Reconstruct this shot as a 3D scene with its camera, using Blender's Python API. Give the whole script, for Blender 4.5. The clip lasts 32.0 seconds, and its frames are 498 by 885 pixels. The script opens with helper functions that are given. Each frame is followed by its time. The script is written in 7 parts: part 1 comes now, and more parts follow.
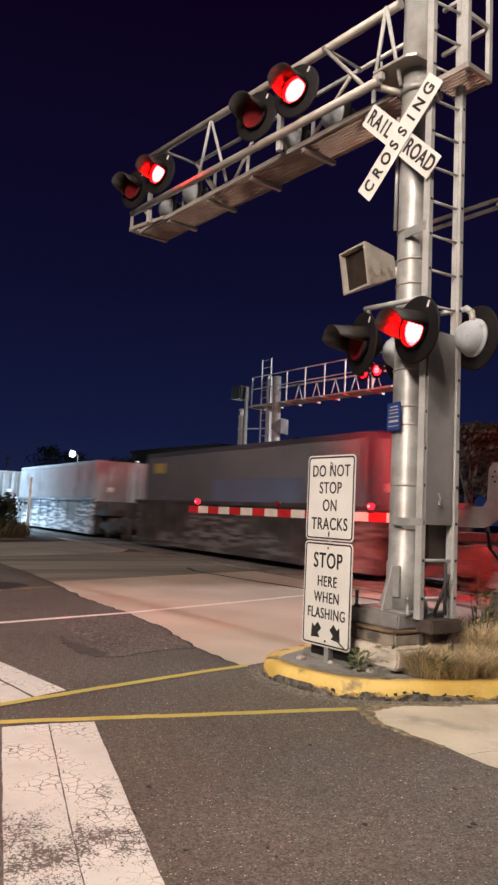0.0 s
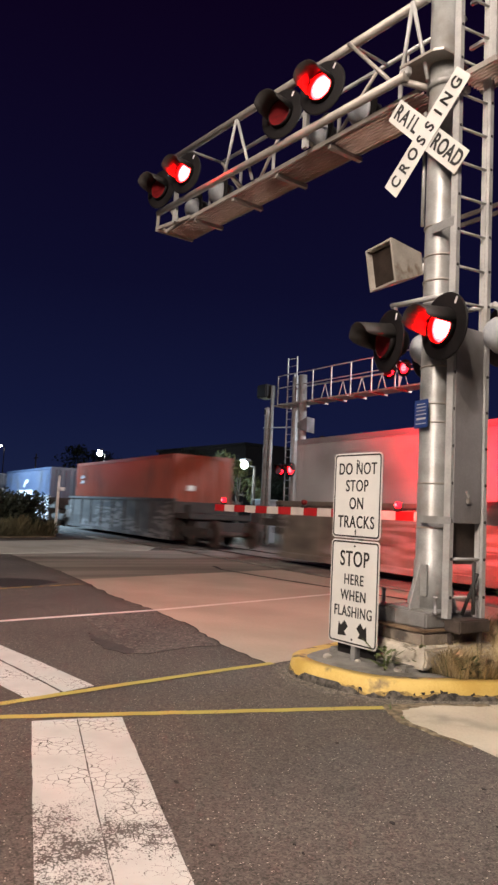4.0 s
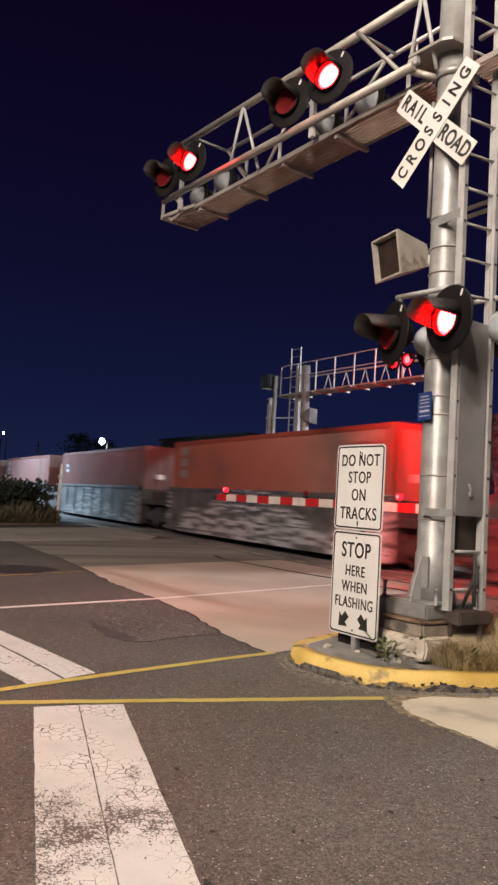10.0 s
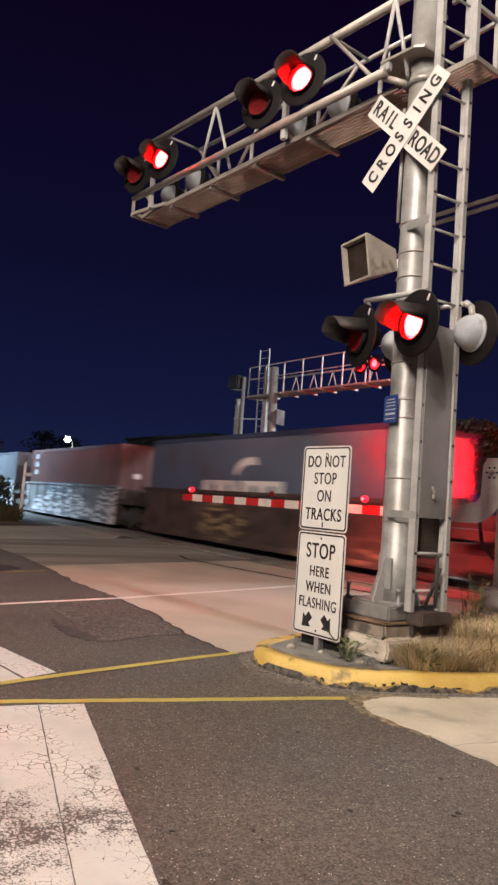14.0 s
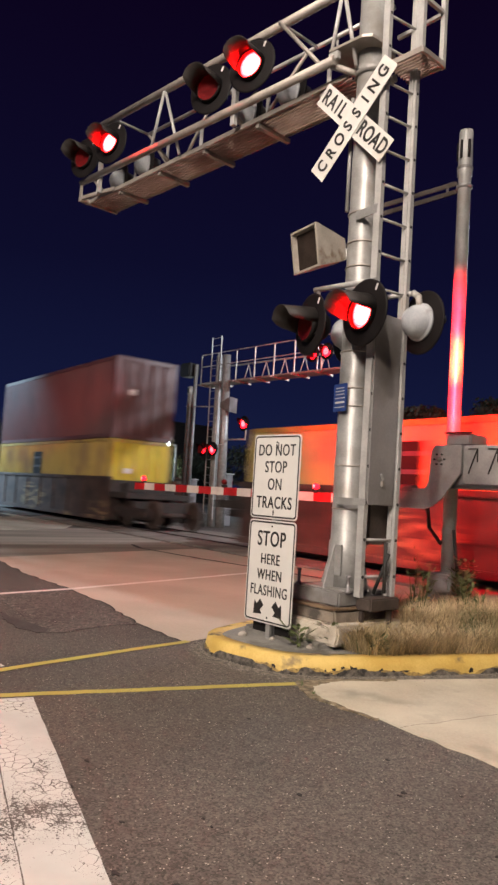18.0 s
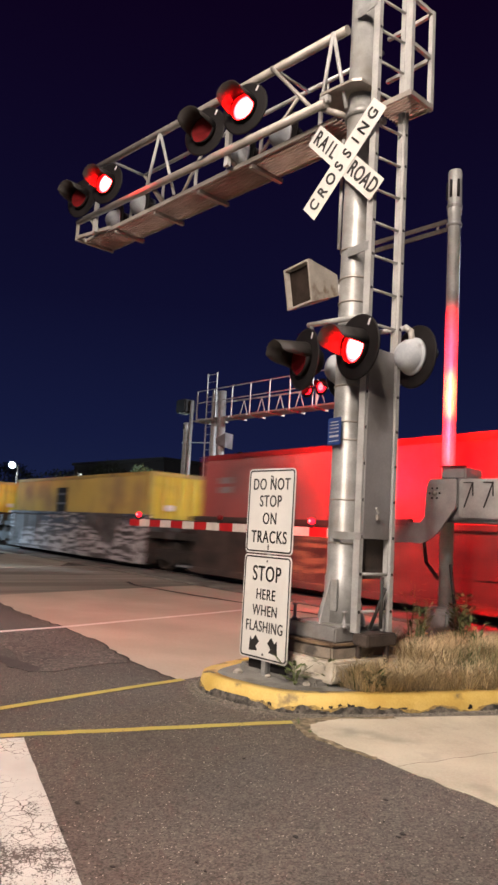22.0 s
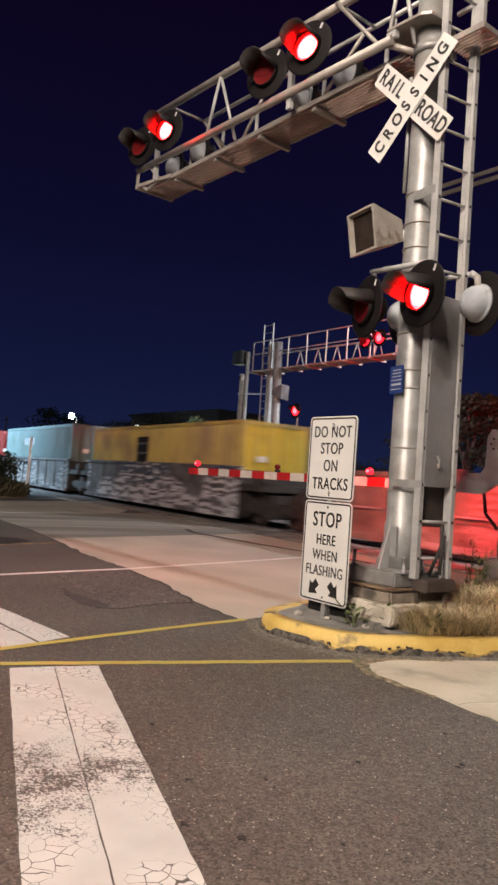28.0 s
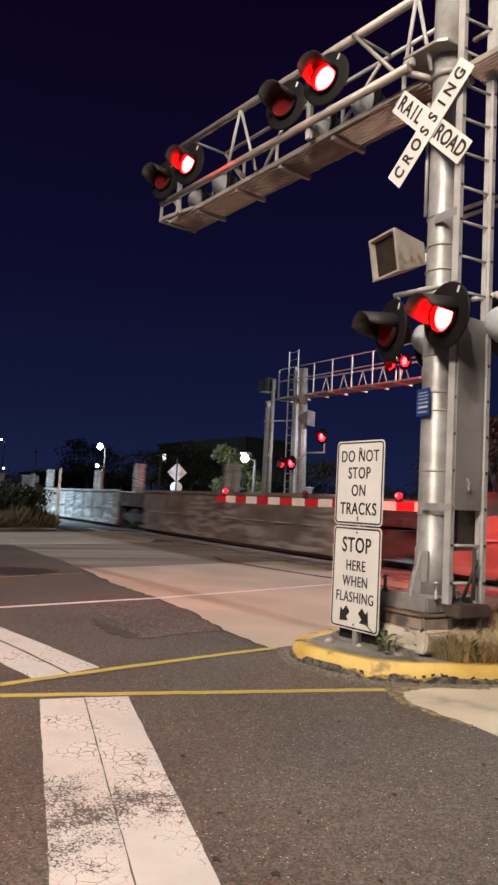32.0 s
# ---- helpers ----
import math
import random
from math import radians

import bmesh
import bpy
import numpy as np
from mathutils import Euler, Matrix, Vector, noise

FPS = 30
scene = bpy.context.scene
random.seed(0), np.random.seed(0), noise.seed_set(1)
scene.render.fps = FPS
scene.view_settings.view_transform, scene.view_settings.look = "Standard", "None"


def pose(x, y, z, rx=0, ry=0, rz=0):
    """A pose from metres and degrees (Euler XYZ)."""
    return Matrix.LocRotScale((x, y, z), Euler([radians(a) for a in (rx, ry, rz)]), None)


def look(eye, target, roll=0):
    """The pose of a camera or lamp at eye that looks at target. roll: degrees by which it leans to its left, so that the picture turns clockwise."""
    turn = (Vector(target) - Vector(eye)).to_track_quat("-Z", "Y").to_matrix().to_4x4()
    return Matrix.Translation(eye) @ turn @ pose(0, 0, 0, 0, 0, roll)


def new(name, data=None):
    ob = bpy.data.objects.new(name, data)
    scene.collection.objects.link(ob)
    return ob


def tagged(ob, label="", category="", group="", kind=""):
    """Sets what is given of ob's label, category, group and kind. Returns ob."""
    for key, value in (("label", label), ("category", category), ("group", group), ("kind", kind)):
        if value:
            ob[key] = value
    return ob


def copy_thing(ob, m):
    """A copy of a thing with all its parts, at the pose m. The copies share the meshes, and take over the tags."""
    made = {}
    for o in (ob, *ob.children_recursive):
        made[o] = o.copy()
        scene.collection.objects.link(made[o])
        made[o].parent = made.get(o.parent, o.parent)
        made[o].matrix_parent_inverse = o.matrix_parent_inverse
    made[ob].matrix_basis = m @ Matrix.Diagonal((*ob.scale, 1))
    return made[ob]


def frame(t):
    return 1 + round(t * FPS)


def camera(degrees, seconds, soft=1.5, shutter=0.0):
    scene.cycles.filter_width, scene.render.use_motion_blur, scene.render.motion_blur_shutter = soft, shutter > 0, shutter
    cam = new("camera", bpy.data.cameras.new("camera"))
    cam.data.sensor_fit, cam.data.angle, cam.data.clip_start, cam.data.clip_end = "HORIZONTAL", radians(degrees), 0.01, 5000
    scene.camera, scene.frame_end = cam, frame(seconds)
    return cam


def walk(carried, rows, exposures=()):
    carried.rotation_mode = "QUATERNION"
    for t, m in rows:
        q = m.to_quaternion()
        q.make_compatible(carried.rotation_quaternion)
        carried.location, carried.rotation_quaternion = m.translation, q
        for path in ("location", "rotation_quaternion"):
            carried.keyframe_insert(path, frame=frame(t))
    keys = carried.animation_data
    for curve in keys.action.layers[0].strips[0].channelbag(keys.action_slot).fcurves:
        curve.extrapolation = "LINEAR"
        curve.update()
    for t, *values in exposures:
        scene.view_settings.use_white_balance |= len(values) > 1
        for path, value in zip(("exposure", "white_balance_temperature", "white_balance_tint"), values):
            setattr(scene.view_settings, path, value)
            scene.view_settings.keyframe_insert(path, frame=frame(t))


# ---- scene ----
# ---------------------------------------------------------------- camera and its walk
cam = camera(38.32, 32.0, soft=2.6, shutter=1.0)
PATH = [
    (0, pose(4.686, -4.466, 1.405, 95.64, -2.73, 52.77)),
    (0.5, pose(4.672, -4.470, 1.391, 95.76, -2.80, 52.98)),
    (1, pose(4.671, -4.465, 1.393, 95.58, -2.72, 53.38)),
    (1.5, pose(4.670, -4.469, 1.391, 95.34, -2.63, 53.58)),
    (2, pose(4.678, -4.466, 1.391, 95.20, -2.55, 54.03)),
    (2.5, pose(4.684, -4.469, 1.399, 95.15, -2.55, 54.28)),
    (3, pose(4.683, -4.471, 1.402, 95.25, -2.58, 54.49)),
    (3.5, pose(4.688, -4.467, 1.397, 95.39, -2.74, 54.70)),
    (5.5, pose(4.678, -4.472, 1.393, 95.48, -3.01, 55.10)),
    (6, pose(4.678, -4.460, 1.401, 95.30, -3.04, 55.30)),
    (6.5, pose(4.684, -4.467, 1.399, 95.25, -3.15, 55.33)),
    (7, pose(4.686, -4.476, 1.397, 95.27, -3.26, 55.24)),
    (7.5, pose(4.680, -4.479, 1.400, 95.29, -3.39, 55.14)),
    (8, pose(4.690, -4.480, 1.396, 95.31, -3.52, 55.20)),
    (8.5, pose(4.689, -4.480, 1.387, 95.32, -3.57, 55.23)),
    (9, pose(4.689, -4.485, 1.393, 95.06, -3.54, 55.21)),
    (9.5, pose(4.689, -4.476, 1.389, 94.91, -3.56, 55.14)),
    (10, pose(4.687, -4.479, 1.397, 94.65, -3.53, 54.96)),
    (10.5, pose(4.674, -4.480, 1.387, 94.53, -3.72, 54.59)),
    (11, pose(4.679, -4.485, 1.391, 94.41, -3.86, 54.40)),
    (11.5, pose(4.678, -4.483, 1.387, 94.50, -3.96, 54.18)),
    (12, pose(4.686, -4.484, 1.397, 94.57, -4.01, 53.84)),
    (12.5, pose(4.686, -4.487, 1.388, 94.83, -4.11, 53.41)),
    (13, pose(4.680, -4.483, 1.391, 94.89, -4.14, 53.04)),
    (13.5, pose(4.683, -4.486, 1.386, 94.97, -4.24, 52.63)),
    (14, pose(4.683, -4.472, 1.386, 94.92, -4.30, 52.25)),
    (14.5, pose(4.682, -4.490, 1.387, 94.85, -4.37, 51.66)),
    (16.5, pose(4.686, -4.469, 1.383, 94.36, -3.86, 49.28)),
    (17, pose(4.688, -4.462, 1.387, 94.19, -3.72, 48.88)),
    (17.5, pose(4.701, -4.448, 1.396, 94.13, -3.63, 48.76)),
    (18, pose(4.701, -4.456, 1.402, 94.16, -3.68, 48.56)),
    (18.5, pose(4.706, -4.459, 1.398, 94.26, -3.72, 48.55)),
    (19, pose(4.709, -4.458, 1.398, 94.31, -3.72, 48.67)),
    (19.5, pose(4.717, -4.450, 1.400, 94.27, -3.62, 49.16)),
    (20, pose(4.709, -4.449, 1.390, 94.41, -3.52, 49.36)),
    (20.5, pose(4.716, -4.446, 1.392, 94.65, -3.41, 49.49)),
    (21, pose(4.716, -4.442, 1.397, 95.29, -3.29, 49.32)),
    (21.5, pose(4.707, -4.436, 1.388, 96.26, -3.23, 48.84)),
    (22, pose(4.708, -4.441, 1.385, 97.07, -3.34, 48.28)),
    (22.5, pose(4.722, -4.439, 1.402, 97.29, -3.50, 48.06)),
    (23, pose(4.764, -4.472, 1.383, 96.79, -3.71, 48.76)),
    (23.5, pose(4.774, -4.497, 1.371, 95.80, -3.92, 49.34)),
    (24, pose(4.767, -4.494, 1.338, 94.54, -4.10, 50.48)),
    (24.5, pose(4.762, -4.503, 1.336, 93.35, -3.99, 51.26)),
    (25, pose(4.773, -4.512, 1.341, 92.82, -3.96, 51.69)),
    (25.5, pose(4.767, -4.525, 1.337, 92.66, -4.03, 51.67)),
    (27.5, pose(4.743, -4.538, 1.333, 92.64, -4.14, 51.89)),
    (28, pose(4.728, -4.544, 1.326, 93.00, -4.11, 52.56)),
    (28.5, pose(4.729, -4.533, 1.323, 93.42, -4.07, 53.30)),
    (29, pose(4.725, -4.525, 1.323, 93.95, -3.92, 54.05)),
    (29.5, pose(4.719, -4.538, 1.327, 94.33, -3.67, 54.57)),
    (30, pose(4.724, -4.532, 1.326, 94.52, -3.34, 55.02)),
    (30.5, pose(4.712, -4.530, 1.316, 94.64, -3.08, 55.17)),
    (31, pose(4.718, -4.536, 1.322, 94.71, -2.97, 55.25)),
    (31.5, pose(4.721, -4.532, 1.322, 94.86, -2.99, 55.10)),
    (32, pose(4.723, -4.530, 1.319, 95.04, -3.08, 54.82)),
]
walk(cam, PATH, [(0, 0.08), (6, 0.05), (14, 0.06), (17, 0.03), (21, 0.04), (22, 0.18), (23, 0.12), (24, 0.04), (28, 0.0), (30, 0.0), (32, 0.06)])

# ---------------------------------------------------------------- world, lights
world = bpy.data.worlds.new("night_sky")
scene.world = world
world.use_nodes = True


def night_sky():
    nt = world.node_tree
    nt.nodes.clear()
    tc = nt.nodes.new("ShaderNodeTexCoord")
    sep = nt.nodes.new("ShaderNodeSeparateXYZ")
    ramp = nt.nodes.new("ShaderNodeValToRGB")
    bg = nt.nodes.new("ShaderNodeBackground")
    out = nt.nodes.new("ShaderNodeOutputWorld")
    e = ramp.color_ramp.elements
    e[0].position, e[0].color = 0.0, (0.0095, 0.0150, 0.050, 1)
    e[1].position, e[1].color = 0.62, (0.0034, 0.0008, 0.0098, 1)
    m = e.new(0.12)
    m.color = (0.0062, 0.0088, 0.0390, 1)
    m = e.new(0.30)
    m.color = (0.0040, 0.0040, 0.0225, 1)
    nt.links.new(tc.outputs["Generated"], sep.inputs[0])
    nt.links.new(sep.outputs["Z"], ramp.inputs[0])
    nt.links.new(ramp.outputs[0], bg.inputs[0])
    bg.inputs[1].default_value = 1.0
    nt.links.new(bg.outputs[0], out.inputs[0])


night_sky()


def lamp(name, kind, loc, target, watts, color, size=0.1, spread=60, blend=0.6):
    d = bpy.data.lights.new(name, kind)
    d.energy, d.color = watts, color
    d.shadow_soft_size = size
    if kind == "SPOT":
        d.spot_size, d.spot_blend = radians(spread), blend
    ob = new(name, d)
    ob.matrix_world = look(loc, target)
    return tagged(ob, kind="structure")


WARM = (1.0, 0.848, 0.742)
RED = (1.0, 0.004, 0.013)
# street lamps down the road behind the viewer, seen as one broad source
STREET = (9.0, -21.0, 14.0)
lamp("street_lamp_light", "SPOT", STREET, (-1.0, 0.0, 0.0), 29000, WARM, 2.6, 120, 0.5)
# the street lamp on the corner, almost overhead
CORNER = (3.74, -5.04, 9.92)
lamp("corner_lamp_light", "SPOT", CORNER, (1.6, -2.6, 0.0), 2900, WARM, 0.14, 168, 0.3)
# street lamp farther along the side street, out of view
lamp("side_street_light", "SPOT", (-39.0, 1.0, 8.8), (-38.0, 9.4, 1.5), 40000, (0.50, 0.76, 1.0), 0.25, 118, 0.9)
# unseen lamp added beyond the tracks to brighten far masts and container ends
lamp("far_fill_light", "SPOT", (-5.0, 21.0, 10.0), (-18.0, 12.0, 3.0), 9000, (0.85, 0.9, 1.0), 0.3, 150, 0.5)


def beam(name, loc, target, watts, tall, wide, color=RED, blend=1.0):
    """A crossing lamp's beam, fanned out sideways by its ribbed lens."""
    ob = lamp(name, "SPOT", loc, target, watts, color, 0.09, tall, blend)
    ob.matrix_world = ob.matrix_world @ Matrix.Diagonal((wide, 1, 1, 1))


# the lamps on the far sides of mast and arm shine across the tracks
beam("rear_lamp_beam", (0.80, 1.26, 3.10), (-1.7, 6.9, 3.8), 12000, 42, 1.8, RED, 0.65)
beam("rear_lamp_beam", (-0.08, 1.26, 3.10), (-2.4, 6.9, 3.8), 9000, 42, 1.75, RED, 0.65)
beam("rear_lamp_low_beam", (-0.08, 1.26, 3.05), (-4.6, 6.9, 1.0), 7500, 34, 1.05)
# the hot middle of the beam
beam("rear_lamp_core_beam", (0.80, 1.26, 3.10), (-0.90, 4.20, 3.45), 30000, 13, 1.2, (1.0, 0.05, 0.010))
# spill of the arm's lamps on the road before and behind it
lamp("arm_lamp_front_spill", "SPOT", (-3.6, 0.10, 6.2), (-5.2, -1.6, 0.0), 290, RED, 0.15, 84, 1.0)
lamp("arm_lamp_rear_spill", "SPOT", (-3.2, 1.45, 6.0), (-4.0, 5.0, 0.0), 140, RED, 0.15, 125, 0.8)
beam("arm_root_rear_beam", (-1.30, 1.42, 6.14), (-1.7, 6.9, 1.5), 9000, 32, 1.15)
beam("arm_tip_far_beam", (-5.17, 1.55, 6.22), (-28.0, 11.0, 3.8), 8000, 13, 1.5)
beam("arm_tip_rear_beam", (-4.55, 1.36, 6.20), (-17.0, 9.0, 2.6), 900, 40, 1.3)
lamp("far_lamp_glow", "SPOT", (-18.2, 12.9, 3.2), (-18.0, 4.0, 2.0), 110, RED, 0.15, 140, 0.8)
lamp("far_arm_lamp_glow", "SPOT", (-12.3, 12.9, 6.3), (-10.0, 0.0, 1.0), 160, RED, 0.15, 120, 0.8)

# ---------------------------------------------------------------- materials
MATS = {}


def surface(name, c1, c2, rough=0.6, metal=0.0, scale=3.0, fine=40.0, bump=0.2, spec=0.5, dirt=None, dirt_scale=1.2,
            dirt_cut=(0.5, 0.7), jitter=0.0, detail=6.0):
    """Two-scale noise between two base colours, with fine relief and patches of dirt or wear."""
    if name in MATS:
        return MATS[name]
    m = bpy.data.materials.new(name)
    m.use_nodes = True
    nt = m.node_tree
    b = nt.nodes["Principled BSDF"]
    tc = nt.nodes.new("ShaderNodeTexCoord")
    n1 = nt.nodes.new("ShaderNodeTexNoise")
    n1.inputs["Scale"].default_value, n1.inputs["Detail"].default_value = scale, detail
    n2 = nt.nodes.new("ShaderNodeTexNoise")
    n2.inputs["Scale"].default_value, n2.inputs["Detail"].default_value = fine, 3
    add = nt.nodes.new("ShaderNodeMath")
    add.operation = "MULTIPLY_ADD"
    add.inputs[1].default_value, add.inputs[2].default_value = 0.35, -0.17
    add2 = nt.nodes.new("ShaderNodeMath")
    ramp = nt.nodes.new("ShaderNodeValToRGB")
    ramp.color_ramp.elements[0].position, ramp.color_ramp.elements[1].position = 0.34, 0.66
    ramp.color_ramp.elements[0].color, ramp.color_ramp.elements[1].color = (*c1, 1), (*c2, 1)
    L = nt.links.new
    L(tc.outputs["Object"], n1.inputs["Vector"]), L(tc.outputs["Object"], n2.inputs["Vector"])
    L(n2.outputs[0], add.inputs[0]), L(n1.outputs[0], add2.inputs[0]), L(add.outputs[0], add2.inputs[1])
    L(add2.outputs[0], ramp.inputs[0])
    col = ramp.outputs[0]
    if dirt:
        n3 = nt.nodes.new("ShaderNodeTexNoise")
        n3.inputs["Scale"].default_value, n3.inputs["Detail"].default_value = dirt_scale, 8
        r3 = nt.nodes.new("ShaderNodeValToRGB")
        r3.color_ramp.elements[0].position, r3.color_ramp.elements[1].position = dirt_cut
        mix = nt.nodes.new("ShaderNodeMix")
        mix.data_type = "RGBA"
        mix.inputs["B"].default_value = (*dirt, 1)
        L(tc.outputs["Object"], n3.inputs["Vector"]), L(n3.outputs[0], r3.inputs[0])
        L(r3.outputs[0], mix.inputs["Factor"]), L(col, mix.inputs["A"])
        col = mix.outputs["Result"]
    if jitter:
        oi = nt.nodes.new("ShaderNodeObjectInfo")
        hsv = nt.nodes.new("ShaderNodeHueSaturation")
        mr = nt.nodes.new("ShaderNodeMapRange")
        mr.inputs["To Min"].default_value, mr.inputs["To Max"].default_value = 1 - jitter, 1 + jitter
        L(oi.outputs["Random"], mr.inputs[0]), L(mr.outputs[0], hsv.inputs["Value"]), L(col, hsv.inputs["Color"])
        col = hsv.outputs[0]
    L(col, b.inputs["Base Color"])
    b.inputs["Metallic"].default_value = metal
    b.inputs["Specular IOR Level"].default_value = spec
    rr = nt.nodes.new("ShaderNodeMapRange")
    rr.inputs["To Min"].default_value, rr.inputs["To Max"].default_value = max(rough - 0.12, 0.05), min(rough + 0.12, 1)
    L(n1.outputs[0], rr.inputs[0]), L(rr.outputs[0], b.inputs["Roughness"])
    if bump:
        bp = nt.nodes.new("ShaderNodeBump")
        bp.inputs["Strength"].default_value, bp.inputs["Distance"].default_value = bump, 0.01
        L(n2.outputs[0], bp.inputs["Height"]), L(bp.outputs[0], b.inputs["Normal"])
    MATS[name] = m
    return m


def glow(name, color, strength):
    """A lamp lens that gives off light."""
    if name in MATS:
        return MATS[name]
    m = bpy.data.materials.new(name)
    m.use_nodes = True
    nt = m.node_tree
    b = nt.nodes["Principled BSDF"]
    b.inputs["Base Color"].default_value = (*[c * 0.3 for c in color], 1)
    b.inputs["Roughness"].default_value = 0.25
    b.inputs["Emission Color"].default_value = (*color, 1)
    b.inputs["Emission Strength"].default_value = strength
    MATS[name] = m
    return m


def asphalt_material(name="asphalt", grit_scale=105.0, dark=(0.064, 0.0545, 0.0465), light=(0.110, 0.0945, 0.081), spread=(0.42, 1.62), relief=0.28):
    m = bpy.data.materials.new(name)
    m.use_nodes = True
    nt = m.node_tree
    b = nt.nodes["Principled BSDF"]
    L = nt.links.new
    tc = nt.nodes.new("ShaderNodeTexCoord")
    big = nt.nodes.new("ShaderNodeTexNoise")
    big.inputs["Scale"].default_value, big.inputs["Detail"].default_value = 0.55, 7
    mid = nt.nodes.new("ShaderNodeTexNoise")
    mid.inputs["Scale"].default_value, mid.inputs["Detail"].default_value = 18.0, 8
    grit = nt.nodes.new("ShaderNodeTexVoronoi")
    grit.inputs["Scale"].default_value = grit_scale
    stone = nt.nodes.new("ShaderNodeTexNoise")
    stone.inputs["Scale"].default_value, stone.inputs["Detail"].default_value = 160.0, 2
    r1 = nt.nodes.new("ShaderNodeValToRGB")
    r1.color_ramp.elements[0].position, r1.color_ramp.elements[1].position = 0.3, 0.7
    r1.color_ramp.elements[0].color, r1.color_ramp.elements[1].color = (*dark, 1), (*light, 1)
    r2 = nt.nodes.new("ShaderNodeValToRGB")
    r2.color_ramp.elements[0].position, r2.color_ramp.elements[1].position = 0.30, 0.72
    r2.color_ramp.elements[0].color, r2.color_ramp.elements[1].color = (0.84, 0.84, 0.84, 1), (1.16, 1.16, 1.15, 1)
    mul = nt.nodes.new("ShaderNodeMix")
    mul.data_type, mul.blend_type = "RGBA", "MULTIPLY"
    mul.inputs["Factor"].default_value = 1.0
    # light stones in the mix
    cell = nt.nodes.new("ShaderNodeValToRGB")
    cell.color_ramp.elements[0].position, cell.color_ramp.elements[1].position = 0.962, 0.985
    near = nt.nodes.new("ShaderNodeMath")
    near.operation = "LESS_THAN"
    near.inputs[1].default_value = 0.42
    sepc = nt.nodes.new("ShaderNodeSeparateColor")
    both = nt.nodes.new("ShaderNodeMath")
    both.operation = "MULTIPLY"
    mixs = nt.nodes.new("ShaderNodeMix")
    mixs.data_type = "RGBA"
    mixs.inputs["B"].default_value = (0.48, 0.44, 0.38, 1)
    # dark stains
    st = nt.nodes.new("ShaderNodeTexNoise")
    st.inputs["Scale"].default_value, st.inputs["Detail"].default_value = 6.5, 4
    rs = nt.nodes.new("ShaderNodeValToRGB")
    rs.color_ramp.elements[0].position, rs.color_ramp.elements[1].position = 0.67, 0.75
    rs.color_ramp.elements[1].color = (0.8, 0.8, 0.8, 1)
    mixd = nt.nodes.new("ShaderNodeMix")
    mixd.data_type = "RGBA"
    mixd.inputs["B"].default_value = (0.022, 0.020, 0.019, 1)
    for n in (big, mid, grit, stone, st):
        L(tc.outputs["Object"], n.inputs["Vector"])
    L(big.outputs[0], r1.inputs[0]), L(mid.outputs[0], r2.inputs[0])
    L(r1.outputs[0], mul.inputs["A"]), L(r2.outputs[0], mul.inputs["B"])
    L(grit.outputs["Color"], sepc.inputs[0]), L(sepc.outputs[0], cell.inputs[0]), L(grit.outputs["Distance"], near.inputs[0])
    # every stone of the surface has its own tone
    tone = nt.nodes.new("ShaderNodeMapRange")
    tone.inputs["To Min"].default_value, tone.inputs["To Max"].default_value = spread
    mult = nt.nodes.new("ShaderNodeMix")
    mult.data_type, mult.blend_type = "RGBA", "MULTIPLY"
    mult.inputs["Factor"].default_value = 1.0
    L(sepc.outputs[1], tone.inputs[0]), L(mul.outputs["Result"], mult.inputs["A"]), L(tone.outputs[0], mult.inputs["B"])
    L(cell.outputs[0], both.inputs[0]), L(near.outputs[0], both.inputs[1])
    L(both.outputs[0], mixs.inputs["Factor"]), L(mult.outputs["Result"], mixs.inputs["A"])
    L(st.outputs[0], rs.inputs[0]), L(rs.outputs[0], mixd.inputs["Factor"]), L(mixs.outputs["Result"], mixd.inputs["A"])
    L(mixd.outputs["Result"], b.inputs["Base Color"])
    b.inputs["Roughness"].default_value = 0.78
    bp = nt.nodes.new("ShaderNodeBump")
    bp.inputs["Strength"].default_value, bp.inputs["Distance"].default_value = relief, 0.005
    L(stone.outputs[0], bp.inputs["Height"]), L(bp.outputs[0], b.inputs["Normal"])
    return m


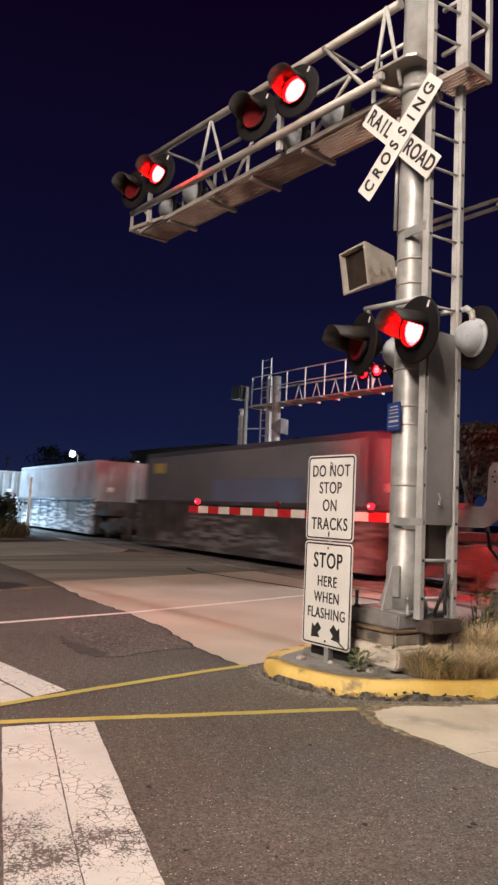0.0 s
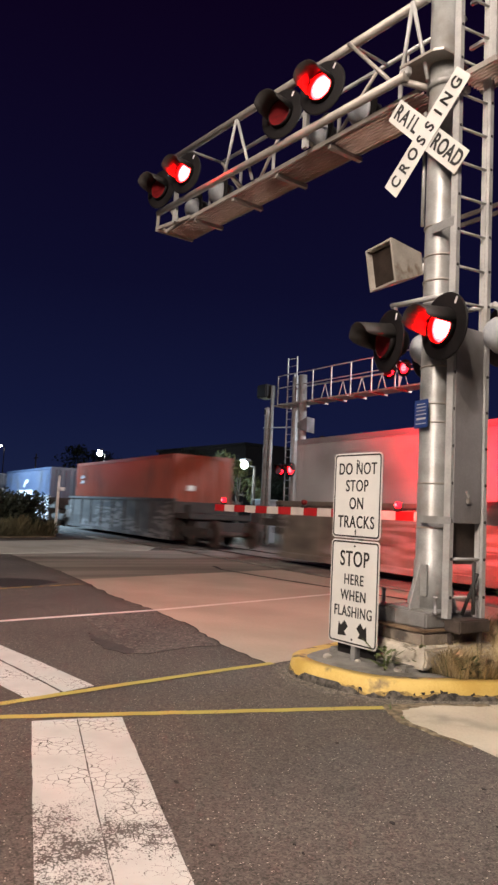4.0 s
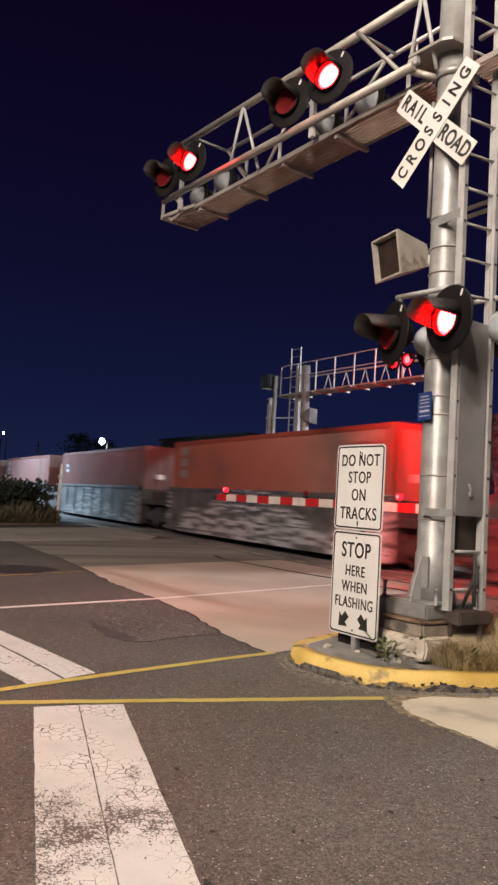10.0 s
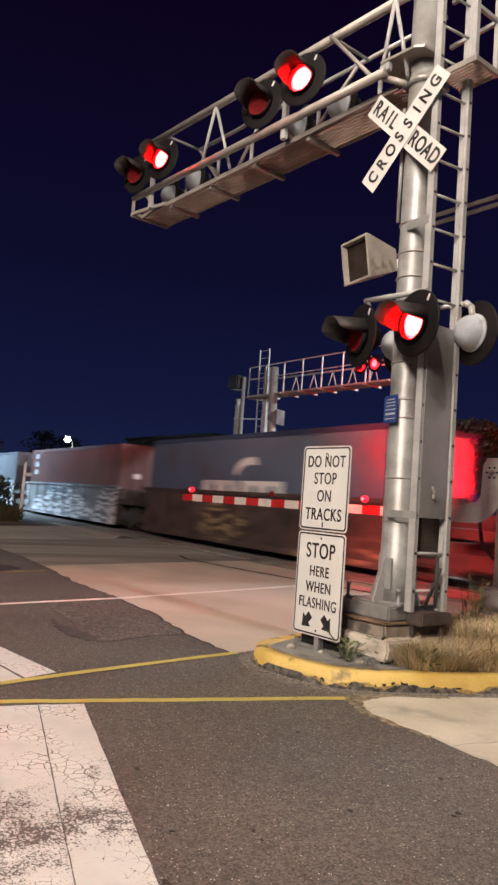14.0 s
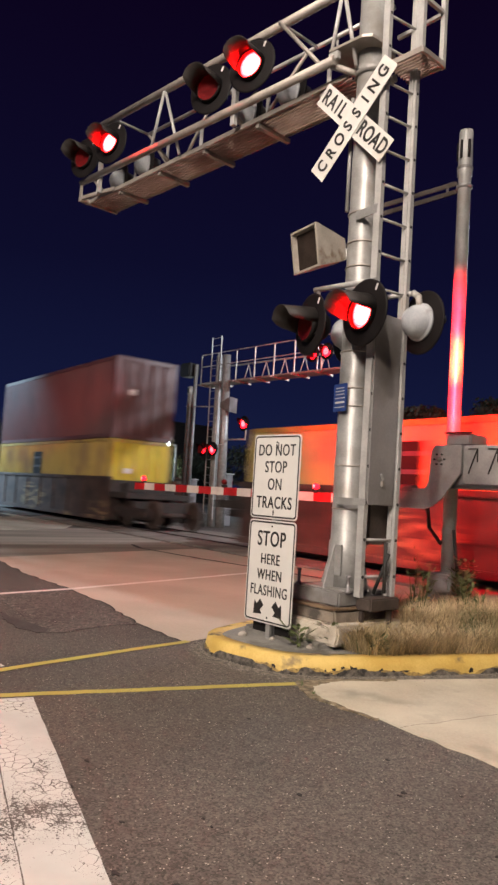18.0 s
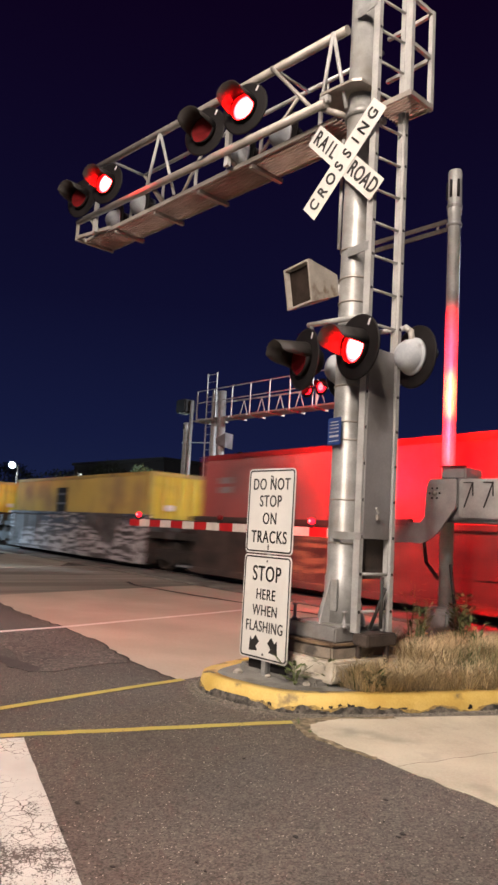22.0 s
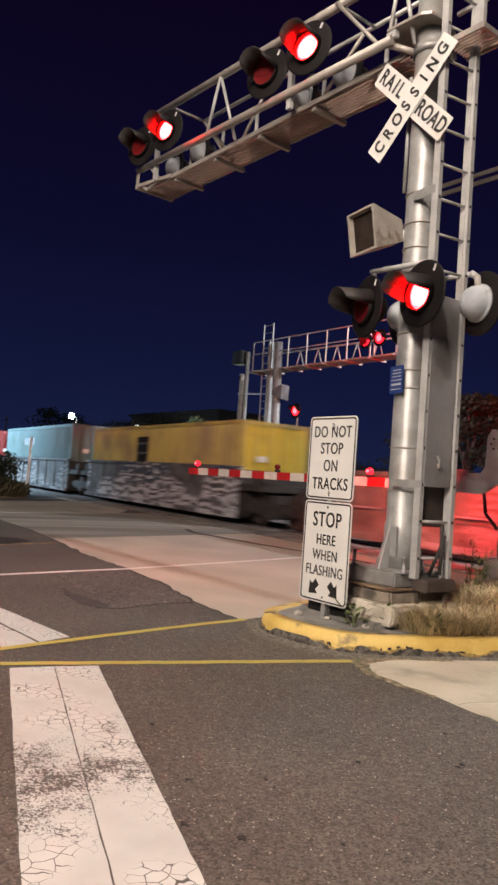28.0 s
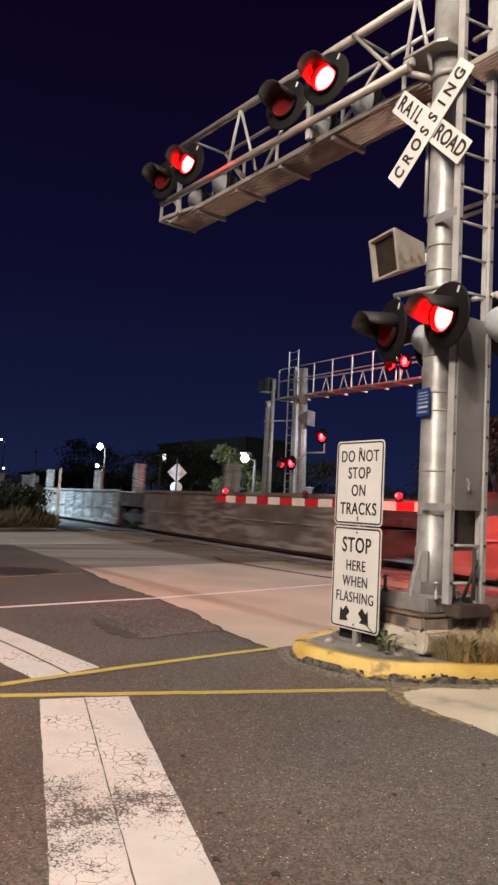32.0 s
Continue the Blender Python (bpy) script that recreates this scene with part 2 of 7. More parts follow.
def worn_paint(name, paint, under, cell_scale=22.0, wear_lo=0.50, wear_hi=0.95, wear_scale=2.6, base_crack=0.0, band=None, cracks=0.008):
    """Road paint broken into cells by cracks, opening to the surface below where it is worn."""
    m = bpy.data.materials.new(name)
    m.use_nodes = True
    nt = m.node_tree
    b = nt.nodes["Principled BSDF"]
    L = nt.links.new
    tc = nt.nodes.new("ShaderNodeTexCoord")
    warp = nt.nodes.new("ShaderNodeTexNoise")
    warp.inputs["Scale"].default_value = 9.0
    wmix = nt.nodes.new("ShaderNodeMix")
    wmix.data_type = "VECTOR"
    wmix.inputs["Factor"].default_value = 0.05
    vor = nt.nodes.new("ShaderNodeTexVoronoi")
    vor.feature = "DISTANCE_TO_EDGE"
    vor.inputs["Scale"].default_value = cell_scale
    vor2 = nt.nodes.new("ShaderNodeTexVoronoi")
    vor2.feature = "DISTANCE_TO_EDGE"
    vor2.inputs["Scale"].default_value = cell_scale * 2.7
    mn = nt.nodes.new("ShaderNodeMath")
    mn.operation = "MINIMUM"
    wear = nt.nodes.new("ShaderNodeTexNoise")
    wear.inputs["Scale"].default_value, wear.inputs["Detail"].default_value = wear_scale, 9
    wear.inputs["Roughness"].default_value = 0.68
    mr = nt.nodes.new("ShaderNodeMapRange")
    mr.inputs["From Min"].default_value, mr.inputs["From Max"].default_value = wear_lo, wear_hi
    mr.inputs["To Min"].default_value, mr.inputs["To Max"].default_value = base_crack - 0.045, 0.42
    lt = nt.nodes.new("ShaderNodeMath")
    lt.operation = "LESS_THAN"
    worn = wear.outputs[0]
    if band:
        # traffic has worn one stretch of the line most
        sep = nt.nodes.new("ShaderNodeSeparateXYZ")
        L(tc.outputs["Object"], sep.inputs[0])
        d = nt.nodes.new("ShaderNodeMath")
        d.operation = "SUBTRACT"
        d.inputs[1].default_value = band[0]
        ab = nt.nodes.new("ShaderNodeMath")
        ab.operation = "ABSOLUTE"
        fall = nt.nodes.new("ShaderNodeMapRange")
        fall.interpolation_type = "SMOOTHSTEP"
        fall.inputs["From Min"].default_value, fall.inputs["From Max"].default_value = band[1], 0.0
        fall.inputs["To Min"].default_value, fall.inputs["To Max"].default_value = -0.06, band[2]
        plus = nt.nodes.new("ShaderNodeMath")
        L(sep.outputs["X"], d.inputs[0]), L(d.outputs[0], ab.inputs[0]), L(ab.outputs[0], fall.inputs[0])
        L(fall.outputs[0], plus.inputs[0]), L(wear.outputs[0], plus.inputs[1])
        worn = plus.outputs[0]
    dirt = nt.nodes.new("ShaderNodeTexNoise")
    dirt.inputs["Scale"].default_value, dirt.inputs["Detail"].default_value = 3.0, 7
    dr = nt.nodes.new("ShaderNodeValToRGB")
    dr.color_ramp.elements[0].position, dr.color_ramp.elements[1].position = 0.3, 0.7
    dr.color_ramp.elements[0].color = (*[c * 0.78 for c in paint], 1)
    dr.color_ramp.elements[1].color = (*paint, 1)
    mix = nt.nodes.new("ShaderNodeMix")
    mix.data_type = "RGBA"
    mix.inputs["B"].default_value = (*under, 1)
    L(tc.outputs["Object"], warp.inputs["Vector"]), L(tc.outputs["Object"], wmix.inputs["A"]), L(warp.outputs["Color"], wmix.inputs["B"])
    L(wmix.outputs["Result"], vor.inputs["Vector"]), L(wmix.outputs["Result"], vor2.inputs["Vector"])
    L(tc.outputs["Object"], wear.inputs["Vector"]), L(tc.outputs["Object"], dirt.inputs["Vector"])
    half = nt.nodes.new("ShaderNodeMath")
    half.operation = "MULTIPLY"
    half.inputs[1].default_value = 1.35
    grain = nt.nodes.new("ShaderNodeTexNoise")
    grain.inputs["Scale"].default_value, grain.inputs["Detail"].default_value = 95.0, 3
    gm = nt.nodes.new("ShaderNodeMath")
    gm.operation = "MULTIPLY_ADD"
    gm.inputs[1].default_value, gm.inputs[2].default_value = 0.55, -0.19
    am = nt.nodes.new("ShaderNodeMath")
    am.operation = "ADD"
    L(tc.outputs["Object"], grain.inputs["Vector"]), L(grain.outputs[0], gm.inputs[0])
    L(vor2.outputs["Distance"], half.inputs[0]), L(vor.outputs["Distance"], mn.inputs[0]), L(half.outputs[0], mn.inputs[1])
    L(mn.outputs[0], am.inputs[0]), L(gm.outputs[0], am.inputs[1])
    L(am.outputs[0], lt.inputs[0])
    L(worn, mr.inputs[0]), L(mr.outputs[0], lt.inputs[1])
    net = nt.nodes.new("ShaderNodeTexVoronoi")
    net.feature = "DISTANCE_TO_EDGE"
    net.inputs["Scale"].default_value = 17.0
    thin = nt.nodes.new("ShaderNodeMath")
    thin.operation = "LESS_THAN"
    gate = nt.nodes.new("ShaderNodeMapRange")
    gate.inputs["From Min"].default_value, gate.inputs["From Max"].default_value = 0.40, 0.62
    gate.inputs["To Min"].default_value, gate.inputs["To Max"].default_value = -0.012, cracks
    either = nt.nodes.new("ShaderNodeMath")
    either.operation = "MAXIMUM"
    L(wmix.outputs["Result"], net.inputs["Vector"]), L(net.outputs["Distance"], thin.inputs[0])
    L(dirt.outputs[0], gate.inputs[0]), L(gate.outputs[0], thin.inputs[1])
    L(lt.outputs[0], either.inputs[0]), L(thin.outputs[0], either.inputs[1])
    L(dirt.outputs[0], dr.inputs[0]), L(dr.outputs[0], mix.inputs["A"]), L(either.outputs[0], mix.inputs["Factor"])
    L(mix.outputs["Result"], b.inputs["Base Color"])
    b.inputs["Roughness"].default_value = 0.7
    return m


def per_island(m, lo, hi):
    """Give every loose piece of a mesh its own tone."""
    nt = m.node_tree
    base = nt.nodes["Principled BSDF"].inputs["Base Color"]
    source = base.links[0].from_socket
    geo = nt.nodes.new("ShaderNodeNewGeometry")
    tone = nt.nodes.new("ShaderNodeMapRange")
    tone.inputs["To Min"].default_value, tone.inputs["To Max"].default_value = lo, hi
    mul = nt.nodes.new("ShaderNodeMix")
    mul.data_type, mul.blend_type = "RGBA", "MULTIPLY"
    mul.inputs["Factor"].default_value = 1.0
    nt.links.new(geo.outputs["Random Per Island"], tone.inputs[0])
    nt.links.new(source, mul.inputs["A"]), nt.links.new(tone.outputs[0], mul.inputs["B"])
    nt.links.new(mul.outputs["Result"], base)


def graffiti(name, base, dark, sprays, scale=1.3, cut=0.52):
    """Grimy car side with sprayed patches in other colours."""
    m = bpy.data.materials.new(name)
    m.use_nodes = True
    nt = m.node_tree
    b = nt.nodes["Principled BSDF"]
    L = nt.links.new
    tc = nt.nodes.new("ShaderNodeTexCoord")
    n = nt.nodes.new("ShaderNodeTexNoise")
    n.inputs["Scale"].default_value, n.inputs["Detail"].default_value = 2.2, 8
    r = nt.nodes.new("ShaderNodeValToRGB")
    r.color_ramp.elements[0].position, r.color_ramp.elements[1].position = 0.32, 0.68
    r.color_ramp.elements[0].color, r.color_ramp.elements[1].color = (*dark, 1), (*base, 1)
    L(tc.outputs["Object"], n.inputs["Vector"]), L(n.outputs[0], r.inputs[0])
    col = r.outputs[0]
    for i, (c, where) in enumerate(sprays):
        mp = nt.nodes.new("ShaderNodeMapping")
        mp.inputs["Location"].default_value = (i * 7.3, i * 3.1, 0)
        mp.inputs["Scale"].default_value = (0.55, 1, 1.1)
        zone = nt.nodes.new("ShaderNodeTexNoise")
        zone.inputs["Scale"].default_value, zone.inputs["Detail"].default_value = 0.5, 1
        zr = nt.nodes.new("ShaderNodeValToRGB")
        zr.color_ramp.elements[0].position, zr.color_ramp.elements[1].position = where, where + 0.05
        w = nt.nodes.new("ShaderNodeTexWave")
        w.wave_type = "RINGS"
        w.inputs["Scale"].default_value, w.inputs["Distortion"].default_value = scale, 9
        w.inputs["Detail"].default_value, w.inputs["Detail Scale"].default_value = 2, 1.2
        wr = nt.nodes.new("ShaderNodeValToRGB")
        wr.color_ramp.elements[0].position, wr.color_ramp.elements[1].position = cut, cut + 0.06
        mu = nt.nodes.new("ShaderNodeMath")
        mu.operation = "MULTIPLY"
        mx = nt.nodes.new("ShaderNodeMix")
        mx.data_type = "RGBA"
        mx.inputs["B"].default_value = (*c, 1)
        L(tc.outputs["Object"], mp.inputs[0]), L(mp.outputs[0], zone.inputs["Vector"]), L(mp.outputs[0], w.inputs["Vector"])
        L(zone.outputs[0], zr.inputs[0]), L(w.outputs[0], wr.inputs[0])
        L(zr.outputs[0], mu.inputs[0]), L(wr.outputs[0], mu.inputs[1]), L(mu.outputs[0], mx.inputs["Factor"])
        L(col, mx.inputs["A"])
        col = mx.outputs["Result"]
    L(col, b.inputs["Base Color"])
    b.inputs["Roughness"].default_value = 0.6
    return m


def streaked(name, dark, light, stretch=(1.15, 0.07)):
    """Road surface with long wheel tracks running along the lanes, and fine grain."""
    m = bpy.data.materials.new(name)
    m.use_nodes = True
    nt = m.node_tree
    b = nt.nodes["Principled BSDF"]
    L = nt.links.new
    tc = nt.nodes.new("ShaderNodeTexCoord")
    mp = nt.nodes.new("ShaderNodeMapping")
    mp.inputs["Scale"].default_value = (stretch[0], stretch[1], 1)
    mp.inputs["Rotation"].default_value = (0, 0, radians(-12))
    big = nt.nodes.new("ShaderNodeTexNoise")
    big.inputs["Scale"].default_value, big.inputs["Detail"].default_value = 1.0, 4
    fine = nt.nodes.new("ShaderNodeTexNoise")
    fine.inputs["Scale"].default_value, fine.inputs["Detail"].default_value = 28.0, 5
    mad = nt.nodes.new("ShaderNodeMath")
    mad.operation = "MULTIPLY_ADD"
    mad.inputs[1].default_value = 0.22
    ramp = nt.nodes.new("ShaderNodeValToRGB")
    ramp.color_ramp.elements[0].position, ramp.color_ramp.elements[1].position = 0.48, 0.74
    ramp.color_ramp.elements[0].color, ramp.color_ramp.elements[1].color = (*dark, 1), (*light, 1)
    bp = nt.nodes.new("ShaderNodeBump")
    bp.inputs["Strength"].default_value, bp.inputs["Distance"].default_value = 0.25, 0.006
    L(tc.outputs["Object"], mp.inputs[0]), L(mp.outputs[0], big.inputs["Vector"]), L(tc.outputs["Object"], fine.inputs["Vector"])
    L(fine.outputs[0], mad.inputs[0]), L(big.outputs[0], mad.inputs[2]), L(mad.outputs[0], ramp.inputs[0])
    L(ramp.outputs[0], b.inputs["Base Color"]), L(fine.outputs[0], bp.inputs["Height"]), L(bp.outputs[0], b.inputs["Normal"])
    b.inputs["Roughness"].default_value = 0.86
    return m


ASPHALT = asphalt_material()
CONCRETE = surface("concrete", (0.40, 0.335, 0.265), (0.50, 0.425, 0.34), 0.85, scale=0.7, fine=30, bump=0.25, dirt=(0.375, 0.315, 0.25), dirt_scale=0.45, dirt_cut=(0.50, 0.80))
FARROAD = streaked("grey_road", (0.17, 0.155, 0.13), (0.37, 0.335, 0.285))
PALEWALK = streaked("pale_pavement", (0.34, 0.325, 0.265), (0.46, 0.435, 0.365), (0.5, 0.9))
TAR = surface("tar_patch", (0.012, 0.010, 0.009), (0.024, 0.020, 0.018), 0.8, scale=5, fine=80, bump=0.4)
VERGE = surface("verge_grass", (0.050, 0.050, 0.022), (0.115, 0.095, 0.048), 0.9, scale=0.7, fine=9, bump=0)
APRON = surface("apron_concrete", (0.44, 0.395, 0.305), (0.58, 0.53, 0.42), 0.85, scale=1.6, fine=60, bump=0.3, dirt=(0.31, 0.28, 0.22), dirt_scale=2.2, dirt_cut=(0.55, 0.72))
CEMENT = surface("island_cement", (0.17, 0.165, 0.15), (0.27, 0.26, 0.235), 0.9, scale=2.5, fine=60, bump=0.3, dirt=(0.1, 0.09, 0.07), dirt_scale=3)
FOUND = surface("foundation_concrete", (0.34, 0.31, 0.265), (0.47, 0.43, 0.37), 0.85, scale=3, fine=50, bump=0.3, dirt=(0.2, 0.12, 0.06), dirt_scale=2.4, dirt_cut=(0.58, 0.74))
YKERB = surface("yellow_kerb_paint", (0.50, 0.335, 0.08), (0.64, 0.46, 0.14), 0.6, scale=4, fine=60, bump=0.35, dirt=(0.10, 0.075, 0.05), dirt_scale=4.5, dirt_cut=(0.58, 0.68))
WHITE_LINE = worn_paint("stop_line_paint", (0.58, 0.592, 0.555), (0.090, 0.080, 0.070), cell_scale=34.0, band=(1.78, 0.95, 0.16), cracks=0.034)
YELLOW_LINE = worn_paint("yellow_line_paint", (0.50, 0.415, 0.10), (0.08, 0.07, 0.055), 30, 0.55, 0.8, 3, 0.004)
THIN_LINE = worn_paint("thin_line_paint", (0.78, 0.72, 0.66), (0.26, 0.22, 0.18), 30, 0.60, 0.85, 3, 0.004)
ORANGE_LINE = worn_paint("faded_centre_line_paint", (0.40, 0.27, 0.07), (0.09, 0.08, 0.06), 30, 0.4, 0.62, 3, 0.01)
DEBRIS = surface("gutter_grit", (0.07, 0.06, 0.05), (0.20, 0.175, 0.14), 0.95, scale=22, fine=140, bump=0.9)
ROUGH = asphalt_material("rough_asphalt", 46.0, (0.072, 0.060, 0.052), (0.135, 0.116, 0.100), (0.35, 1.75), 0.6)
GRAVEL = surface("road_gravel", (0.14, 0.125, 0.105), (0.30, 0.275, 0.235), 0.9, scale=60, fine=200, bump=0.2)
RUSTTOP = surface("rusted_plate", (0.10, 0.060, 0.034), (0.20, 0.135, 0.08), 0.9, scale=7, fine=60, bump=0.3)
PALEF = surface("pale_footing_concrete", (0.46, 0.41, 0.33), (0.62, 0.57, 0.48), 0.9, scale=5, fine=60, bump=0.4, dirt=(0.30, 0.24, 0.17), dirt_scale=5, dirt_cut=(0.56, 0.70))
FADED = surface("faded_kerb_paint", (0.16, 0.11, 0.05), (0.42, 0.29, 0.09), 0.85, scale=22, fine=90, bump=0.7)
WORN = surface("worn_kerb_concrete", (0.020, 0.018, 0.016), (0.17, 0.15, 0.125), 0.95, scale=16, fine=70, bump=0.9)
GRASSY = surface("gutter_soil", (0.10, 0.08, 0.05), (0.30, 0.245, 0.16), 0.95, scale=18, fine=80, bump=0.9)
PATCH = surface("dark_patch", (0.034, 0.029, 0.026), (0.066, 0.057, 0.051), 0.8, scale=5, fine=80, bump=0.4)
GALV = surface("galvanised_steel", (0.255, 0.255, 0.245), (0.35, 0.35, 0.337), 0.45, 0.3, scale=7, fine=60, bump=0.04, dirt=(0.20, 0.185, 0.165), dirt_scale=2.6, dirt_cut=(0.52, 0.74))
ALU = surface("aluminium_paint", (0.32, 0.318, 0.305), (0.42, 0.415, 0.40), 0.5, 0.15, scale=5, fine=40, bump=0.05, dirt=(0.32, 0.28, 0.23), dirt_scale=2.0, dirt_cut=(0.62, 0.8))
POLEP = surface("pale_pole_steel", (0.34, 0.34, 0.33), (0.44, 0.44, 0.43), 0.45, 0.25, scale=5, fine=40, bump=0.05, dirt=(0.34, 0.32, 0.29), dirt_scale=3.0, dirt_cut=(0.60, 0.8))
GREYP = surface("grey_panel", (0.245, 0.235, 0.238), (0.32, 0.308, 0.31), 0.5, 0.3, scale=2, fine=50, bump=0.05, dirt=(0.15, 0.138, 0.125), dirt_scale=1.2)
RUSTARM = surface("weathered_chord_steel", (0.25, 0.225, 0.20), (0.34, 0.31, 0.275), 0.5, 0.3, scale=5, fine=60, bump=0.1)
GRATE = surface("grating_steel", (0.30, 0.215, 0.18), (0.42, 0.31, 0.26), 0.65, 0.15, scale=5, fine=60, bump=0.1)
DOME = surface("lamp_housing_paint", (0.28, 0.295, 0.31), (0.38, 0.395, 0.41), 0.75, 0.0, scale=6, fine=60, bump=0.05, dirt=(0.22, 0.21, 0.20), dirt_scale=5, dirt_cut=(0.58, 0.72))
BLACK = surface("black_paint", (0.010, 0.009, 0.009), (0.018, 0.016, 0.016), 0.6, spec=0.2, scale=4, fine=60, bump=0.05)
HOODIN = surface("hood_worn_paint", (0.020, 0.017, 0.016), (0.032, 0.028, 0.026), 0.6, spec=0.3, scale=4, fine=60, bump=0.05)
HOODMAT = surface("hood_black_paint", (0.006, 0.005, 0.005), (0.011, 0.009, 0.009), 0.6, spec=0.15, scale=4, fine=60, bump=0.05)
SIGNW = surface("sign_sheeting", (0.56, 0.55, 0.515), (0.63, 0.615, 0.575), 0.4, scale=2.5, fine=120, bump=0.02, dirt=(0.55, 0.5, 0.42), dirt_scale=3, dirt_cut=(0.62, 0.85))
SIGNB = surface("sign_black", (0.010, 0.010, 0.010), (0.022, 0.021, 0.020), 0.45, scale=6, fine=90, bump=0.0)
BLUE = surface("sign_blue", (0.010, 0.03, 0.13), (0.018, 0.045, 0.18), 0.4, scale=5, fine=80, bump=0.0)
WHITE = surface("white_marking", (0.62, 0.60, 0.57), (0.76, 0.74, 0.70), 0.5, scale=3, fine=70, bump=0.0, dirt=(0.35, 0.32, 0.3), dirt_scale=2)
REDP = surface("reflective_red", (0.30, 0.010, 0.012), (0.40, 0.018, 0.020), 0.35, scale=5, fine=60, bump=0.0)
WHITEP = surface("reflective_white", (0.44, 0.40, 0.36), (0.54, 0.50, 0.45), 0.35, scale=5, fine=60, bump=0.0)
SOIL = surface("dry_soil", (0.16, 0.12, 0.075), (0.30, 0.235, 0.15), 0.95, scale=3, fine=50, bump=0.9)
STRAW = surface("dry_grass", (0.44, 0.335, 0.18), (0.66, 0.54, 0.33), 0.85, scale=2.6, fine=24, bump=0, dirt=(0.25, 0.22, 0.10), dirt_scale=1.5, dirt_cut=(0.55, 0.72))
per_island(STRAW, 0.45, 1.35)
WEED = surface("weed_green", (0.075, 0.10, 0.035), (0.15, 0.18, 0.065), 0.7, scale=3, fine=20, bump=0)
LEAF = surface("leaf_dark", (0.010, 0.014, 0.006), (0.026, 0.032, 0.014), 0.7, scale=1.5, fine=10, bump=0)
# brighter copy of the leaf: the floodlight on the small tree put into its colour
LEAFLIT = surface("leaf_floodlit", (0.050, 0.055, 0.018), (0.10, 0.105, 0.038), 0.7, scale=1.5, fine=10, bump=0)
BARK = surface("bark", (0.04, 0.03, 0.02), (0.08, 0.06, 0.045), 0.9, scale=5, fine=40, bump=0.6)
RAILST = surface("rail_steel", (0.04, 0.028, 0.022), (0.085, 0.06, 0.048), 0.75, 0.2, scale=5, fine=50, bump=0.1)
SHINE = surface("rail_head", (0.07, 0.062, 0.056), (0.12, 0.11, 0.10), 0.7, 0.3, scale=5, fine=50, bump=0.05)
BALLAST = surface("ballast", (0.05, 0.045, 0.04), (0.15, 0.13, 0.115), 0.95, scale=14, fine=35, bump=1.0)
PANEL = surface("crossing_panel", (0.18, 0.165, 0.145), (0.28, 0.255, 0.225), 0.85, scale=1.5, fine=50, bump=0.3, dirt=(0.12, 0.105, 0.09), dirt_scale=0.9)
RUBBER = surface("cable_rubber", (0.015, 0.014, 0.013), (0.03, 0.028, 0.026), 0.7, scale=5, fine=50, bump=0.1)
TRUCK = surface("truck_grime", (0.020, 0.017, 0.015), (0.05, 0.04, 0.034), 0.8, scale=4, fine=40, bump=0.4)
WALLD = surface("dark_wall", (0.012, 0.011, 0.011), (0.024, 0.021, 0.021), 0.95, scale=0.4, fine=8, bump=0.1)
ROOFD = surface("dark_roof", (0.010, 0.010, 0.011), (0.020, 0.020, 0.021), 0.9, scale=0.5, fine=8, bump=0.1)
HORNP = surface("horn_paint", (0.26, 0.235, 0.20), (0.36, 0.325, 0.28), 0.6, 0.0, scale=5, fine=60, bump=0.05, dirt=(0.16, 0.12, 0.085), dirt_scale=6, dirt_cut=(0.56, 0.68))
TRUCKM = surface("dark_brown_steel", (0.035, 0.026, 0.022), (0.07, 0.052, 0.042), 0.7, scale=4, fine=40, bump=0.2)
FOUNDG = surface("grout_grey", (0.15, 0.145, 0.14), (0.22, 0.212, 0.20), 0.85, scale=4, fine=60, bump=0.2, dirt=(0.12, 0.10, 0.08), dirt_scale=3)
STAIN = surface("stained_concrete", (0.13, 0.105, 0.08), (0.25, 0.21, 0.165), 0.9, scale=5, fine=60, bump=0.5, dirt=(0.07, 0.06, 0.05), dirt_scale=4, dirt_cut=(0.55, 0.65))
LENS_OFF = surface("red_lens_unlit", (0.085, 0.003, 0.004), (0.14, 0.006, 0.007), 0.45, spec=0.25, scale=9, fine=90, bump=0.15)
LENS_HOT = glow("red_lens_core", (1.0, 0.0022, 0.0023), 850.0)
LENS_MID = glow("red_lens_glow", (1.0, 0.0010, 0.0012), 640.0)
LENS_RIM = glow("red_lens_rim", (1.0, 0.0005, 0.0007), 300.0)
REAR_RIM = glow("rear_lens_rim", (1.0, 0.010, 0.022), 4.0)
REAR_MID = glow("rear_lens_glow", (1.0, 0.16, 0.13), 4.0)
REAR_HOT = glow("rear_lens_core", (1.0, 0.62, 0.58), 5.0)
LED = glow("gate_lamp_red", (1.0, 0.004, 0.010), 9.0)
FAR_LENS = glow("far_lens_red", (1.0, 0.003, 0.007), 22.0)
LED_HOT = glow("gate_lamp_core", (1.0, 0.10, 0.12), 5.0)
FLOOD = glow("floodlight", (0.72, 0.92, 1.0), 60.0)
FLOODW = glow("warm_floodlight", (1.0, 0.95, 0.82), 40.0)
MOUTH = surface("horn_screen", (0.020, 0.014, 0.011), (0.036, 0.026, 0.021), 0.9, spec=0.1, scale=6, fine=60, bump=0.1)
WINDOW_LIT = glow("lit_window", (0.9, 0.95, 0.85), 1.6)

# ---------------------------------------------------------------- building helpers


def thing(name, label, category, at=(0, 0, 0), group="", kind=""):
    ob = new(name)
    ob.location = at
    ob.empty_display_size = 0.2
    return tagged(ob, label, category, group, kind)


